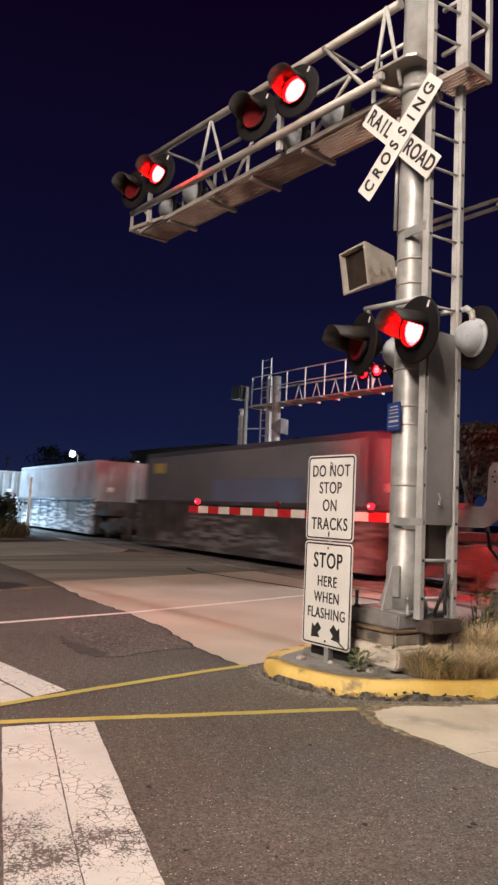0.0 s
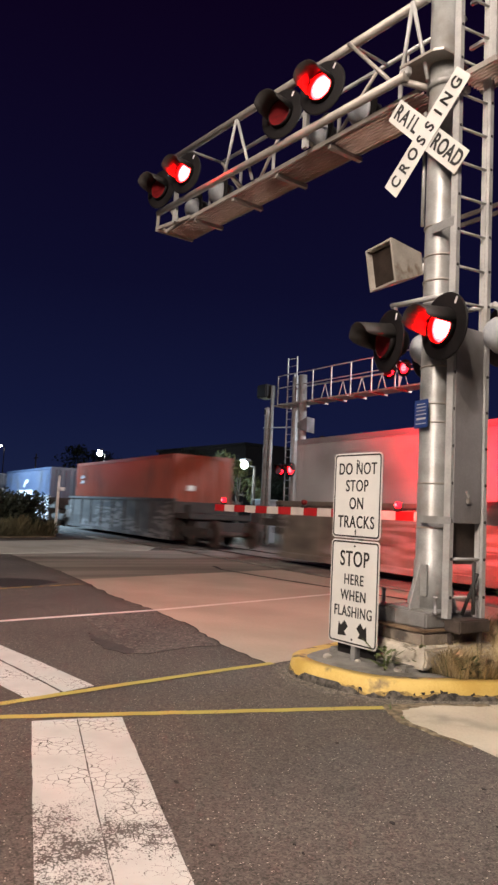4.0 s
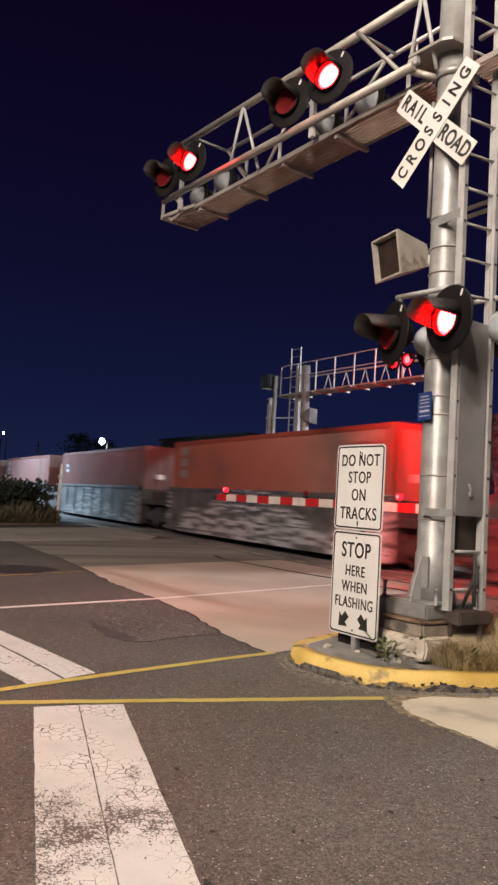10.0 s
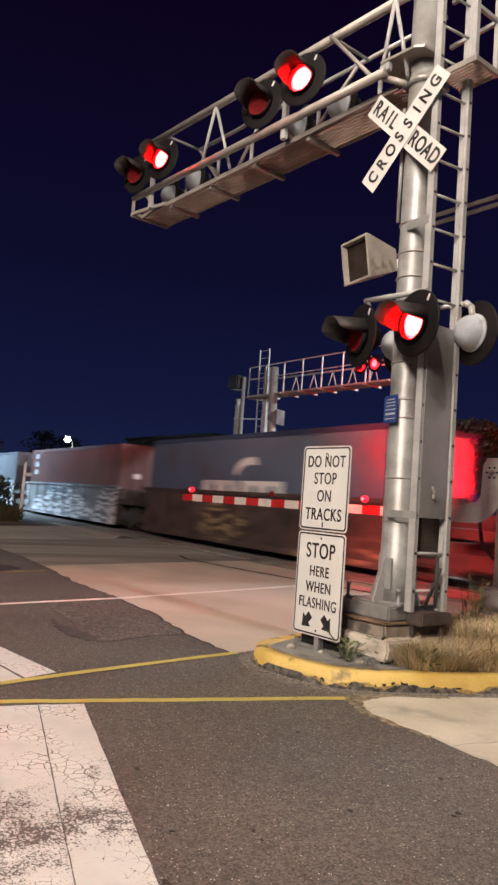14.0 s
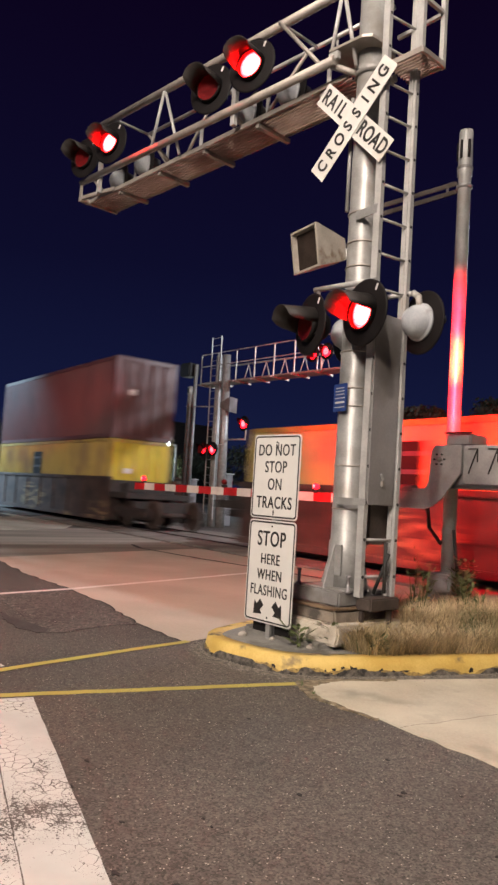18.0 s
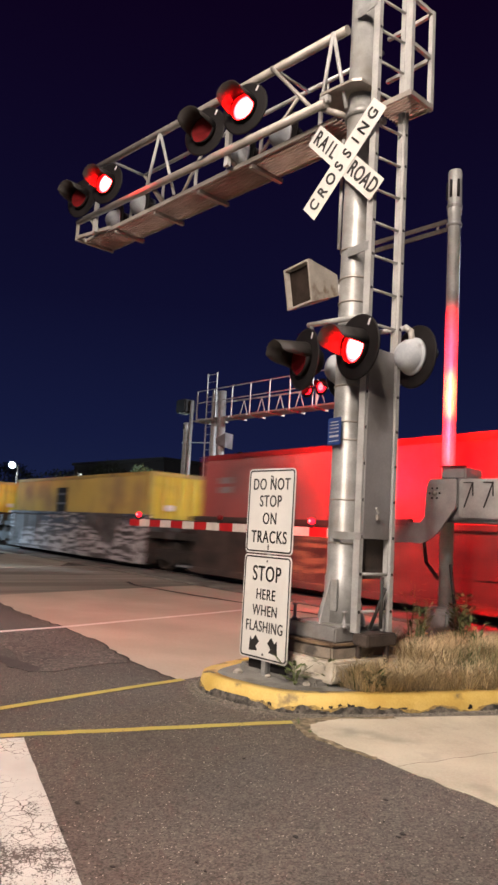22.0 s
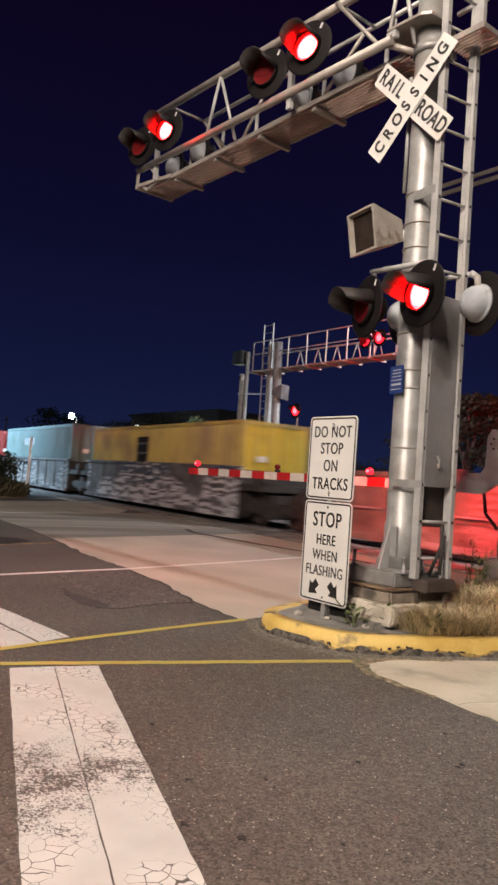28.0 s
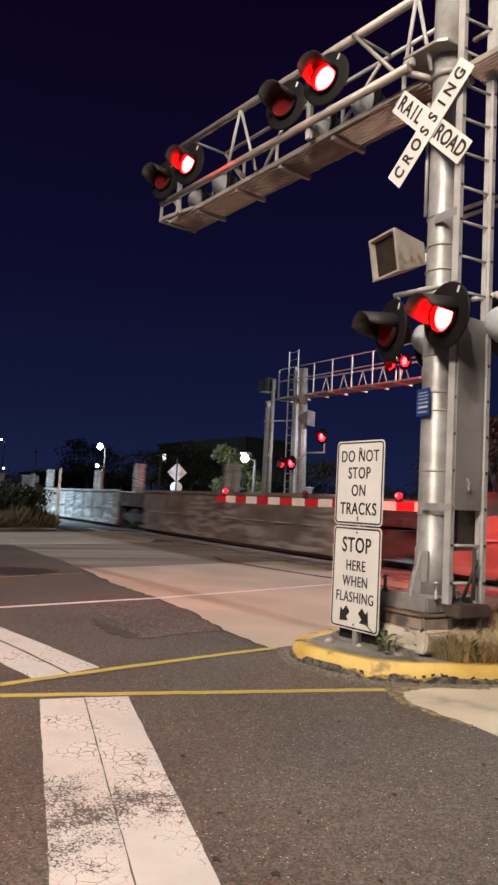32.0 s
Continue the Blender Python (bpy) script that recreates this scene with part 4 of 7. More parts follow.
        for _ in range(int(tt.length * 520)):
            f, out = rnd.random(), abs(rnd.gauss(0.0, 0.085))
            r = rnd.uniform(0.002, 0.0065) * (1.8 if rnd.random() < 0.06 else 1)
            cx, cy = a + tt.x * f + o.x * out, b + tt.y * f + o.y * out
            n = len(vs)
            z = 0.011 if out < 0.05 else 0.004
            for dx, dy, dz in ((1, 0, 0), (-0.4, 0.9, 0), (-0.6, -0.8, 0), (0.1, 0.1, 1.2)):
                vs.append((cx + dx * r * rnd.uniform(.6, 1.3), cy + dy * r * rnd.uniform(.6, 1.3), z + dz * r - 0.002))
            fs += [(n, n + 1, n + 3), (n + 1, n + 2, n + 3), (n + 2, n, n + 3)]
    for p, q in zip(rows, rows[1:]):
        bm.faces.new((p[0], p[1], q[1], q[0])), bm.faces.new((p[1], p[2], q[2], q[1]))
    bmesh.ops.recalc_face_normals(bm, faces=bm.faces)
    solid("gutter_grit", bm, DEBRIS, "grey grit and dirt gathered along the kerb", "grit", "structure")
    me = bpy.data.meshes.new("gravel")
    me.from_pydata(vs, [], fs)
    me.materials.append(GRAVEL)
    tagged(new("gravel", me), "tiny loose stones along the kerb", "gravel", kind="stuff")
    # soil and grit where the apron meets the kerb
    solid("gutter_soil", slab(wobbly([(0.80, -0.40), (0.86, -0.48), (1.12, -0.625), (1.50, -0.645), (1.75, -0.63), (1.75, -0.60), (1.45, -0.60), (1.14, -0.56), (0.96, -0.40), (0.95, -0.12), (1.2, 0.35), (1.14, 0.36), (0.9, -0.1), (0.80, -0.40)], 0.05, 0.016, 41)[:-1], 0.0, 0.008), GRASSY, "dry soil and roots along the apron's edge", "soil", "structure")
    # cement nose of the island, soil behind it
    pts = [(x, y) for x, y in inner if y < 0.75]
    solid("island_top", slab(pts, 0.0, 0.138), CEMENT, "grey cement filling the nose of the island", "pavement", "structure")
    bm = bmesh.new()
    nx, ny = 44, 50
    grid = []
    for j in range(ny + 1):
        v = j / ny
        y = 0.30 + v * 4.9
        left = (-0.66 + 0.02) - max(0, y - 0.4) * 0.125
        right = 0.92 + (y - 0.3) * 0.41
        row = []
        for i in range(nx + 1):
            u = i / nx
            x = left + (right - left) * u
            edge = min(u, 1 - u) * 2
            h = 0.125 + 0.13 * min(1, edge * 2.2) * min(1, v * 5) + 0.035 * noise.noise(Vector((x * 3, y * 3, 0))) * min(1, edge * 4)
            row.append(bm.verts.new((x, y, h)))
        grid.append(row)
    for a, b in zip(grid, grid[1:]):
        for i in range(nx):
            bm.faces.new((a[i], a[i + 1], b[i + 1], b[i])).smooth = True
    bm.normal_update()
    solid("soil", bm, SOIL, "dry brown soil of the traffic island", "soil", "structure")
    # loose stones by the sign
    for x, y, r in ((-0.20, -0.10, 0.045), (0.06, 0.02, 0.03), (0.46, 0.10, 0.04), (0.85, 0.62, 0.035), (0.70, 0.36, 0.03)):
        bm = bmesh.new()
        bmesh.ops.create_icosphere(bm, subdivisions=2, radius=r)
        for v in bm.verts:
            v.co *= 1 + 0.3 * noise.noise(v.co * 30 + Vector((x * 9, y, 0)))
            v.co.z *= 0.55
        solid("stone", bm, FOUND, "small pale loose stone on the island", "stone", group="stones on the island", at=(x, y, 0.15))


def blade_field(name, label, material, spots, height, lean, seed, width=0.006):
    """Grass: many thin bent blades in one mesh."""
    rnd = random.Random(seed)
    vs, fs = [], []
    for x0, x1, y0, y1, count in spots:
        for _ in range(count):
            x, y = rnd.uniform(x0, x1), rnd.uniform(y0, y1)
            left, right = -0.62 - max(0, y - 0.4) * 0.125, 0.90 + (y - 0.3) * 0.41
            if not left < x < right or y < 0.32:
                continue
            if noise.noise(Vector((x * 2.1, y * 2.1, seed))) < -0.12:
                continue
            u = (x - left) / (right - left)
            z = 0.115 + 0.13 * min(1, min(u, 1 - u) * 4.4) * min(1, (y - 0.3) / 4.9 * 5)
            h = height * rnd.uniform(0.5, 1.25) * (0.55 if y > 2.2 else 1)
            a = rnd.uniform(0, 2 * math.pi)
            l = h * lean * rnd.uniform(0.3, 1.3)
            dx, dy = math.cos(a), math.sin(a)
            w = width * rnd.uniform(0.6, 1.4)
            i = len(vs)
            vs += [(x - dy * w, y + dx * w, z), (x + dy * w, y - dx * w, z),
                   (x + dx * l * .4 - dy * w * .8, y + dy * l * .4 + dx * w * .8, z + h * .62), (x + dx * l * .4 + dy * w * .8, y + dy * l * .4 - dx * w * .8, z + h * .62),
                   (x + dx * l, y + dy * l, z + h * .9)]
            fs += [(i, i + 1, i + 3, i + 2), (i + 2, i + 3, i + 4)]
    me = bpy.data.meshes.new(name)
    me.from_pydata(vs, [], fs)
    me.materials.append(material)
    return tagged(new(name, me), label, "grass", kind="stuff")


def weed(x, y, z, h, leaves, seed, spread=0.35, broad=1.0):
    rnd = random.Random(seed)
    t = thing("weed", "green leafy weed growing beside the steel bases", "weed", (x, y, z), "weeds on the island")
    bm = bmesh.new()
    for k in range(4):
        a = rnd.uniform(0, 6.28)
        tube((0, 0, -0.02), (math.cos(a) * h * spread * .5, math.sin(a) * h * spread * .5, h * rnd.uniform(.7, 1)), 0.006, 0.002, 5, bm)
    part("stem", bm, WEED, t)
    vs, fs = [], []
    for _ in range(leaves):
        hz = rnd.uniform(0.08, 1.0) * h
        a, r = rnd.uniform(0, 6.28), rnd.uniform(0, spread * h) * (0.4 + hz / h * 0.6)
        c = Vector((math.cos(a) * r, math.sin(a) * r, hz))
        d = Vector((math.cos(a + rnd.uniform(-.6, .6)), math.sin(a + rnd.uniform(-.6, .6)), rnd.uniform(-.3, .9))).normalized()
        s = d.cross(Vector((0, 0, 1))).normalized()
        ln, w = rnd.uniform(0.05, 0.13) * min(1, h / 0.15), rnd.uniform(0.008, 0.02) * min(1, h / 0.15) * broad
        i = len(vs)
        vs += [tuple(c), tuple(c + d * ln * .5 + s * w), tuple(c + d * ln), tuple(c + d * ln * .5 - s * w)]
        fs.append((i, i + 1, i + 2, i + 3))
    me = bpy.data.meshes.new("leaves")
    me.from_pydata(vs, [], fs)
    me.materials.append(WEED)
    part("leaves", me, WEED, t)
    return t


build_ground()
build_paint()
build_island()

# ---------------------------------------------------------------- the two signs on their post


def islands(bm):
    """Splits a bmesh into one for each loose piece."""
    left, out = set(bm.verts), []
    while left:
        stack, seen = [left.pop()], set()
        while stack:
            v = stack.pop()
            seen.add(v)
            for e in v.link_edges:
                o = e.other_vert(v)
                if o in left:
                    left.discard(o)
                    stack.append(o)
        own = bmesh.new()
        made = {v: own.verts.new(v.co) for v in seen}
        for f in bm.faces:
            if f.verts[0] in seen:
                own.faces.new([made[v] for v in f.verts])
        out.append(own)
    bm.free()
    return out



def build_sign_post():
    t = thing("warning_sign_post", "two stacked white traffic signs with black letters on a steel post", "traffic sign", (0, 0, 0.138))
    z = 0.27 - 0.138
    part("post", bar((0, 0.035, -0.1), (0, 0.035, z + 1.6), 0.05, 0.045, up=(0, 1, 0)), GALV, t, "galvanised U-channel post")
    bm = bar((-0.022, 0.06, -0.1), (-0.022, 0.06, z + 1.6), 0.006, 0.03, up=(0, 1, 0))
    bar((0.022, 0.06, -0.1), (0.022, 0.06, z + 1.6), 0.006, 0.03, bm, up=(0, 1, 0))
    part("post_flange", bm, GALV, t)
    # black board put in where only shade lies behind the sign's foot
    part("back_board", box(-0.27, 0.21, 0.082, 0.096, z - 0.10, z + 0.12, 0.003), BLACK, t, "black board standing in for the shade behind the lower sign")

    def plate_sign(name, zc, h, label):
        s = part(name, plate(rounded(0.61, h, 0.04, 0, zc), -0.002, 0.002), SIGNW, t, label)
        part("border", ring_plate(rounded(0.586, h - 0.024, 0.034, 0, zc), rounded(0.560, h - 0.05, 0.024, 0, zc), -0.0048, -0.0025), SIGNB, s, "black border line")
        return s

    def words(sign, rows, zc):
        for text, dz, size, k, w in rows:
            for word in (text,):
                bm = lettering(word, size, k, w)
                for piece in islands(shift(bm, 0, -0.0045, zc + dz)):
                    part("letter", piece, SIGNB, sign)

    s1 = plate_sign("upper_sign", z + 0.928 + 0.381, 0.762, "white sign reading do not stop on tracks")
    words(s1, (("DO NOT", 0.235, 0.148, 0.76, 0.0008), ("STOP", 0.082, 0.148, 0.76, 0.0008), ("ON", -0.075, 0.148, 0.76, 0.0008), ("TRACKS", -0.240, 0.154, 0.76, 0.0012)), z + 0.928 + 0.381)
    s2 = plate_sign("lower_sign", z + 0.457, 0.914, "white sign reading stop here when flashing")
    words(s2, (("STOP", 0.285, 0.190, 0.76, 0.0018), ("HERE", 0.105, 0.132, 0.76, 0.0008), ("WHEN", -0.035, 0.132, 0.76, 0.0008), ("FLASHING", -0.175, 0.132, 0.74, 0.0008)), z + 0.457)
    for sx in (-1, 1):
        # arrows that point down and outwards
        arrow = [(0.062, 0.062), (0.030, 0.094), (-0.022, 0.040), (-0.058, 0.074), (-0.070, -0.062), (0.066, -0.052), (0.032, -0.014), (0.086, 0.036)]
        outline = [(-sx * x * 0.82, zz * 0.9) for x, zz in arrow]
        if sx < 0:
            outline = outline[::-1]
        bm = plate([(x, zz) for x, zz in outline], -0.0048, -0.0025)
        part("arrow", shift(bm, sx * 0.125, 0, z + 0.457 - 0.335), SIGNB, s2, "black arrow pointing down and outwards")
    for zz in (z + 0.05, z + 0.86, z + 0.99, z + 1.62):
        part("bolt", shift(lathe([(0.009, 0.0), (0.009, 0.004), (0.004, 0.007)], 10, "Y"), 0, -0.003, zz), SIGNB, t)
    for zz, x in ((z + 1.60, 0.02), (z + 0.99, 0.0)):
        part("bird_dropping", plate([(x - .006, zz - .03), (x + .006, zz - .03), (x + .004, zz + .02), (x - .004, zz + .02)], -0.0052, -0.003), SIGNB, t)
    return t


build_sign_post()

# ---------------------------------------------------------------- near cantilever signal
MX, MY = 0.25, 0.73          # mast axis
ZL = lambda x: 5.70 - 0.052 * x
ZU = lambda x: 6.44 - 0.055 * x
ZP = lambda x: 5.575 - 0.024 * x
YF, YR = 0.43, 1.03
WF, WR = 0.585, 1.05     # edges of the walkway


def signal_head(parent, x, y, z, facing, lit, size=1.0, shutter=True, yaw=0):
    """A crossing lamp: housing, round black background, hood and lens. facing: -1 towards the oncoming road, 1 away."""
    R, r = 0.30 * size, 0.15 * size
    m = pose(x, y, z, 0, 0, yaw if facing < 0 else 180 + yaw)

    def place(bm):
        bmesh.ops.transform(bm, matrix=m, verts=bm.verts)
        return bm

    housing = lathe([(0.0, -0.19), (0.06, -0.18), (0.112, -0.148), (0.146, -0.10), (0.160, -0.045), (0.163, -0.03), (0.178, -0.026), (0.178, -0.002), (0.0, -0.002)], 28, "Y")
    bmesh.ops.scale(housing, vec=(size, size, size), verts=housing.verts)
    h = part("signal_head", place(housing), DOME if facing > 0 else HOODMAT, parent, "round crossing lamp with black hood and background")
    bg = lathe([(0.0, 0.0), (R - 0.012, 0.0), (R, 0.006), (R, 0.016), (R - 0.02, 0.020), (0.0, 0.012)], 40, "Y")
    part("background", place(shift(bg, 0, -0.002, 0)), HOODMAT, h, "round black background disc")
    lens = lathe([(0.0, 0.0), (r * 0.97, 0.0), (r * 0.97, 0.004), (r * 0.72, 0.012), (0.0, 0.016)], 30, "Y")
    part("lens", place(shift(lens, 0, -0.02, 0)), (LENS_RIM if shutter else REAR_RIM) if (lit or shutter) else LENS_OFF, h, "red lens, lit" if lit else "red lens, lit behind closed slats")
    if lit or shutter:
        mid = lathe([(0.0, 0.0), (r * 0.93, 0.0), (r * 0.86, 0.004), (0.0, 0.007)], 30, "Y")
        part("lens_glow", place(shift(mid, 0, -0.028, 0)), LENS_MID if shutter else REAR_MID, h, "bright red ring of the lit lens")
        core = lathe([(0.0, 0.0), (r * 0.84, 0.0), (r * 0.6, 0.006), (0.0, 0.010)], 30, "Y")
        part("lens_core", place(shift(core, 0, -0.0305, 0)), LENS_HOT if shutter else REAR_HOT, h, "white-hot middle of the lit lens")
    # hood: open half tube above the lens, longer at its top
    bm = bmesh.new()
    n = 32
    rows = []
    reach = ((4, 0.05), (9, 0.24), (16, 0.30), (60, 0.335), (120, 0.345), (162, 0.335), (180, 0.26), (194.1, 0.06))
    for i in range(n + 1):
        deg = 4 + 190 * i / n
        a = radians(deg)
        ln = reach[0][1]
        for (a0, l0), (a1, l1) in zip(reach, reach[1:]):
            if a0 <= deg <= a1:
                ln = l0 + (l1 - l0) * (deg - a0) / (a1 - a0)
        ln *= size * (1.0 if facing < 0 else 0.45)
        rr = r * 1.13
        ca, sa = math.cos(a), math.sin(a)
        drop = -0.025 * size
        rows.append([bm.verts.new(p) for p in ((rr * ca, -0.018, rr * sa), (rr * 0.98 * ca, -0.018 - ln, rr * 0.98 * sa + drop),
                                               (rr * 0.955 * ca, -0.018 - ln, rr * 0.955 * sa + drop), (rr * 0.97 * ca, -0.018, rr * 0.97 * sa))])
    for a, b in zip(rows, rows[1:]):
        for i in range(4):
            bm.faces.new((a[i], b[i], b[(i + 1) % 4], a[(i + 1) % 4])).smooth = i in (0, 2)
    bm.faces.new(rows[0]), bm.faces.new(rows[-1][::-1])
    bmesh.ops.recalc_face_normals(bm, faces=bm.faces)
    part("hood", place(bm), HOODIN, h, "black hood over the lens")
    if not shutter:
        return h, None
    tab = box(-0.012, 0.012, -0.026, -0.023, -0.03, 0.03, 0.001)
    bmesh.ops.rotate(tab, matrix=Matrix.Rotation(radians(25), 3, "Y"), verts=tab.verts)
    part("reflector_tab", place(shift(tab, 0.16 * size, 0, 0.20 * size)), WHITE, h, "small white reflective tab")
    # slats added before the ever-lit lens imitate flashing: flat covers it, edge-on shows it
    # black rim, added so the lit lens doesn't show past closed slats
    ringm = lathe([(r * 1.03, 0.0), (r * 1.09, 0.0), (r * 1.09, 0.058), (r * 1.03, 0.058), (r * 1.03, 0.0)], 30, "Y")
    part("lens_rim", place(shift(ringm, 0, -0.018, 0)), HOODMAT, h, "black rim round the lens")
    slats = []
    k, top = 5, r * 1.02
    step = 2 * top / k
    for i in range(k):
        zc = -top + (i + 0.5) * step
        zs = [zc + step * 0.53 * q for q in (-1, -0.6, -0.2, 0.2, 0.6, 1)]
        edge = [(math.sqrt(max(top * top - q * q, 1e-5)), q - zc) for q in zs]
        slat = part("shutter_slat", plate(edge + [(-x, q) for x, q in edge[::-1]], -0.0012, 0.0012), LENS_OFF, h, "dark red slat added to hide the lit lens between flashes")
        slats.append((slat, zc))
    return h, slats


FLAPS = []      # (slat, place, turn of the lamp, tilt when open, open on the full second)


def build_cantilever():
    t = thing("cantilever_signal", "galvanised steel cantilever with flashing crossing lamps over the road", "signal", (0, 0, 0))
    base = 0.60
    bm = lathe([(0.165, base), (0.165, base + 0.42), (0.152, base + 0.44), (0.146, 4.0), (0.140, 7.6), (0.0, 7.62)], 32)
    part("mast", shift(bm, MX, MY), GALV, t, "tapered galvanised steel mast")
    for z in (0.92, 1.32, 1.72, 2.28, 2.45, 2.80, 3.62, 3.86, 4.15):
        part("strap", shift(lathe([(0.153, z), (0.158, z + 0.004), (0.158, z + 0.014), (0.153, z + 0.018)], 28), MX, MY), RUSTARM, t, "thin steel strap round the mast")
    part("base_plate", box(MX - 0.27, MX + 0.27, MY - 0.27, MY + 0.27, base - 0.005, base + 0.012, 0.004), GALV, t)
    for sx, sy in ((-1, -1), (1, -1), (-1, 1), (1, 1)):
        part("anchor_bolt", shift(lathe([(0.026, base), (0.026, base + 0.025), (0.016, base + 0.027), (0.016, base + 0.13), (0.022, base + 0.132), (0.022, base + 0.15)], 8), MX + sx * 0.30, MY + sy * 0.30), GREYP, t)
    for ang in (180, 270, 0, 90):
        g = plate([(0.15, base), (0.29, base), (0.285, base + 0.04), (0.16, base + 0.42), (0.15, base + 0.42)], -0.007, 0.007)
        part("gusset", shift(turned(g, ang), MX, MY), ALU, t, "triangular stiffener plate at the mast base")
    part("hand_hole_cover", box(MX + 0.02, MX + 0.09, MY - 0.178, MY - 0.155, base + 0.12, base + 0.40, 0.004), GALV, t)
    part("conduit", tube((MX - 0.165, MY - 0.02, 1.6), (MX - 0.165, MY - 0.02, 2.85), 0.013), RUBBER, t, "dark cable conduit up the mast")
    part("conduit", tube((MX - 0.13, MY - 0.11, 4.2), (MX - 0.13, MY - 0.11, 5.35), 0.018), GALV, t)
    # flange where the arm joins
    part("collar", shift(lathe([(0.17, 5.55), (0.17, 5.62), (0.16, 5.62), (0.16, 5.55)], 28), MX, MY), GALV, t)
    part("collar_plate", slab([(-0.03, 0.40), (0.36, 0.43), (0.44, 0.49), (0.45, 0.62), (0.40, 0.90), (0.10, 0.94), (-0.16, 0.72)], 5.785, 5.812), RUSTARM, t, "flat steel plate clamped round the mast")
    part("clamp_block", box(-0.05, 0.07, 0.41, 0.47, 5.70, 5.784, 0.008), ALU, t)
    for x in (-0.02, 0.04):
        part("clamp_bolt", tube((x, 0.44, 5.812), (x, 0.44, 5.90), 0.012, n=8), GALV, t)
    part("strut", tube((-0.04, 0.45, 5.68), (0.20, 0.66, 5.56), 0.034), RUSTARM, t)
    # chords, from the mast out over the road
    xt = -5.13
    part("chord", tube((0.03, YF, ZL(0.03)), (xt, YF, ZL(xt)), 0.048), RUSTARM, t, "lower front chord pipe")
    part("chord", tube((MX + 0.05, YR, ZL(MX) - 0.02), (xt, YR, ZL(xt) - 0.02), 0.040), RUSTARM, t, "lower rear chord pipe")
    part("chord", tube((MX - 0.02, YF + 0.06, ZU(MX)), (-4.72, YF, ZU(-4.72)), 0.048), RUSTARM, t, "upper front chord pipe")
    part("chord", tube((MX, YR, ZU(MX) + 0.02), (-4.3, YR, ZU(-4.3)), 0.026), GALV, t, "upper rear rail")
    # inverted-V braces and diagonals
    for xa, dl, dr in ((-3.00, -0.28, 0.29), (0.09, -0.15, 0.13)):
        part("brace", tube((xa, YF, ZU(xa)), (xa + dl, YF + 0.02, ZL(xa + dl)), 0.020), ALU, t)
        part("brace", tube((xa, YF, ZU(xa)), (xa + dr, YF + 0.10, ZP(xa + dr) + 0.03), 0.020), ALU, t)
    for a, b, y in ((-0.82, -0.15, YF), (-2.75, -3.4, YR), (-1.0, -1.9, YR), (-4.3, -3.6, YR)):
        part("brace", tube((a, y, ZU(a)), (b, y, ZL(b)), 0.022), RUSTARM, t)
    for x in (-0.62, -1.62, -2.95, -3.75, -4.6):
        part("upright", bar((x, YR, ZL(x) - 0.05), (x, YR, ZU(x) - 0.30), 0.05, 0.02), ALU, t)
    for x in (-1.60, -3.10, -4.78):
        part("cross_tie", tube((x, YF, ZL(x)), (x + 0.05, WF + 0.02, ZP(x) + 0.05), 0.030), RUSTARM, t, "short pipe from the chord to the walkway")
    for x in (-0.82, -4.3):
        part("cross_tie", tube((x, YF, ZU(x)), (x, YR, ZU(x)), 0.018), GALV, t)
    # frame that closes the tip
    part("tip_bar", bar((xt, YF, ZL(xt)), (xt, YF, ZP(xt) + 0.02), 0.05, 0.03), RUSTARM, t)
    part("tip_bar", bar((xt, YF - 0.02, ZP(xt) + 0.01), (xt, WR + 0.02, ZP(xt) + 0.01), 0.05, 0.07), RUSTARM, t)
    part("tip_bar", bar((xt, YF, ZP(xt) + 0.02), (xt + 0.75, WF, ZP(xt) + 0.02), 0.04, 0.05), RUSTARM, t)
    # walkway from the tip to the mast, and the landing behind the ladder: bearers, edge angles, long grating bars
    for x in (-0.30, -1.29, -2.29, -3.27, -4.29):
        part("bearer", bar((x, WF + 0.02, ZP(x) - 0.035), (x, WR + 0.05, ZP(x) - 0.035), 0.055, 0.05), RUSTARM, t, "angle-steel bearer under the walkway")
    for x0, x1, ys in ((0.06, xt, (WF, WR)), (0.86, 0.44, (0.70, WR))):
        for y in ys:
            part("walkway_edge", bar((x0, y, ZP(x0) + 0.02), (x1, y, ZP(x1) + 0.02), 0.016, 0.055), RUSTARM, t)
        k = 10 if x0 < 0.5 else 8
        for i in range(k):
            y = ys[0] + 0.025 + (ys[1] - ys[0] - 0.05) * i / (k - 1)
            part("grating_bar", bar((x0, y, ZP(x0) + 0.02), (x1, y, ZP(x1) + 0.02), 0.011, 0.032), GRATE, t)
        bm = None
        for i in range(int((x0 - x1) / 0.11)):
            x = x0 - 0.05 - i * 0.11
            bm = bar((x, ys[0], ZP(x) + 0.032), (x, ys[1], ZP(x) + 0.032), 0.008, 0.012, bm)
        tagged(part("grating_mesh", bm, GRATE, t), kind="stuff")
    part("walkway_edge", bar((0.86, 0.70, ZP(0.86) + 0.02), (0.86, WR, ZP(0.86) + 0.02), 0.03, 0.05), RUSTARM, t)
    # railed landing beyond the ladder
    for y in (0.72, WR):
        part("landing_post", bar((0.84, y, 5.55), (0.84, y, 6.60), 0.045, 0.045), ALU, t)
    for z in (6.10, 6.58):
        part("landing_rail", bar((0.84, 0.72, z), (0.84, WR, z), 0.035, 0.035), ALU, t)
        part("landing_rail", bar((0.84, WR, z), (0.30, WR, z), 0.035, 0.035), ALU, t)
    # ladder on the side of the mast away from the arm
    LY0, LY1 = 0.57, 0.95
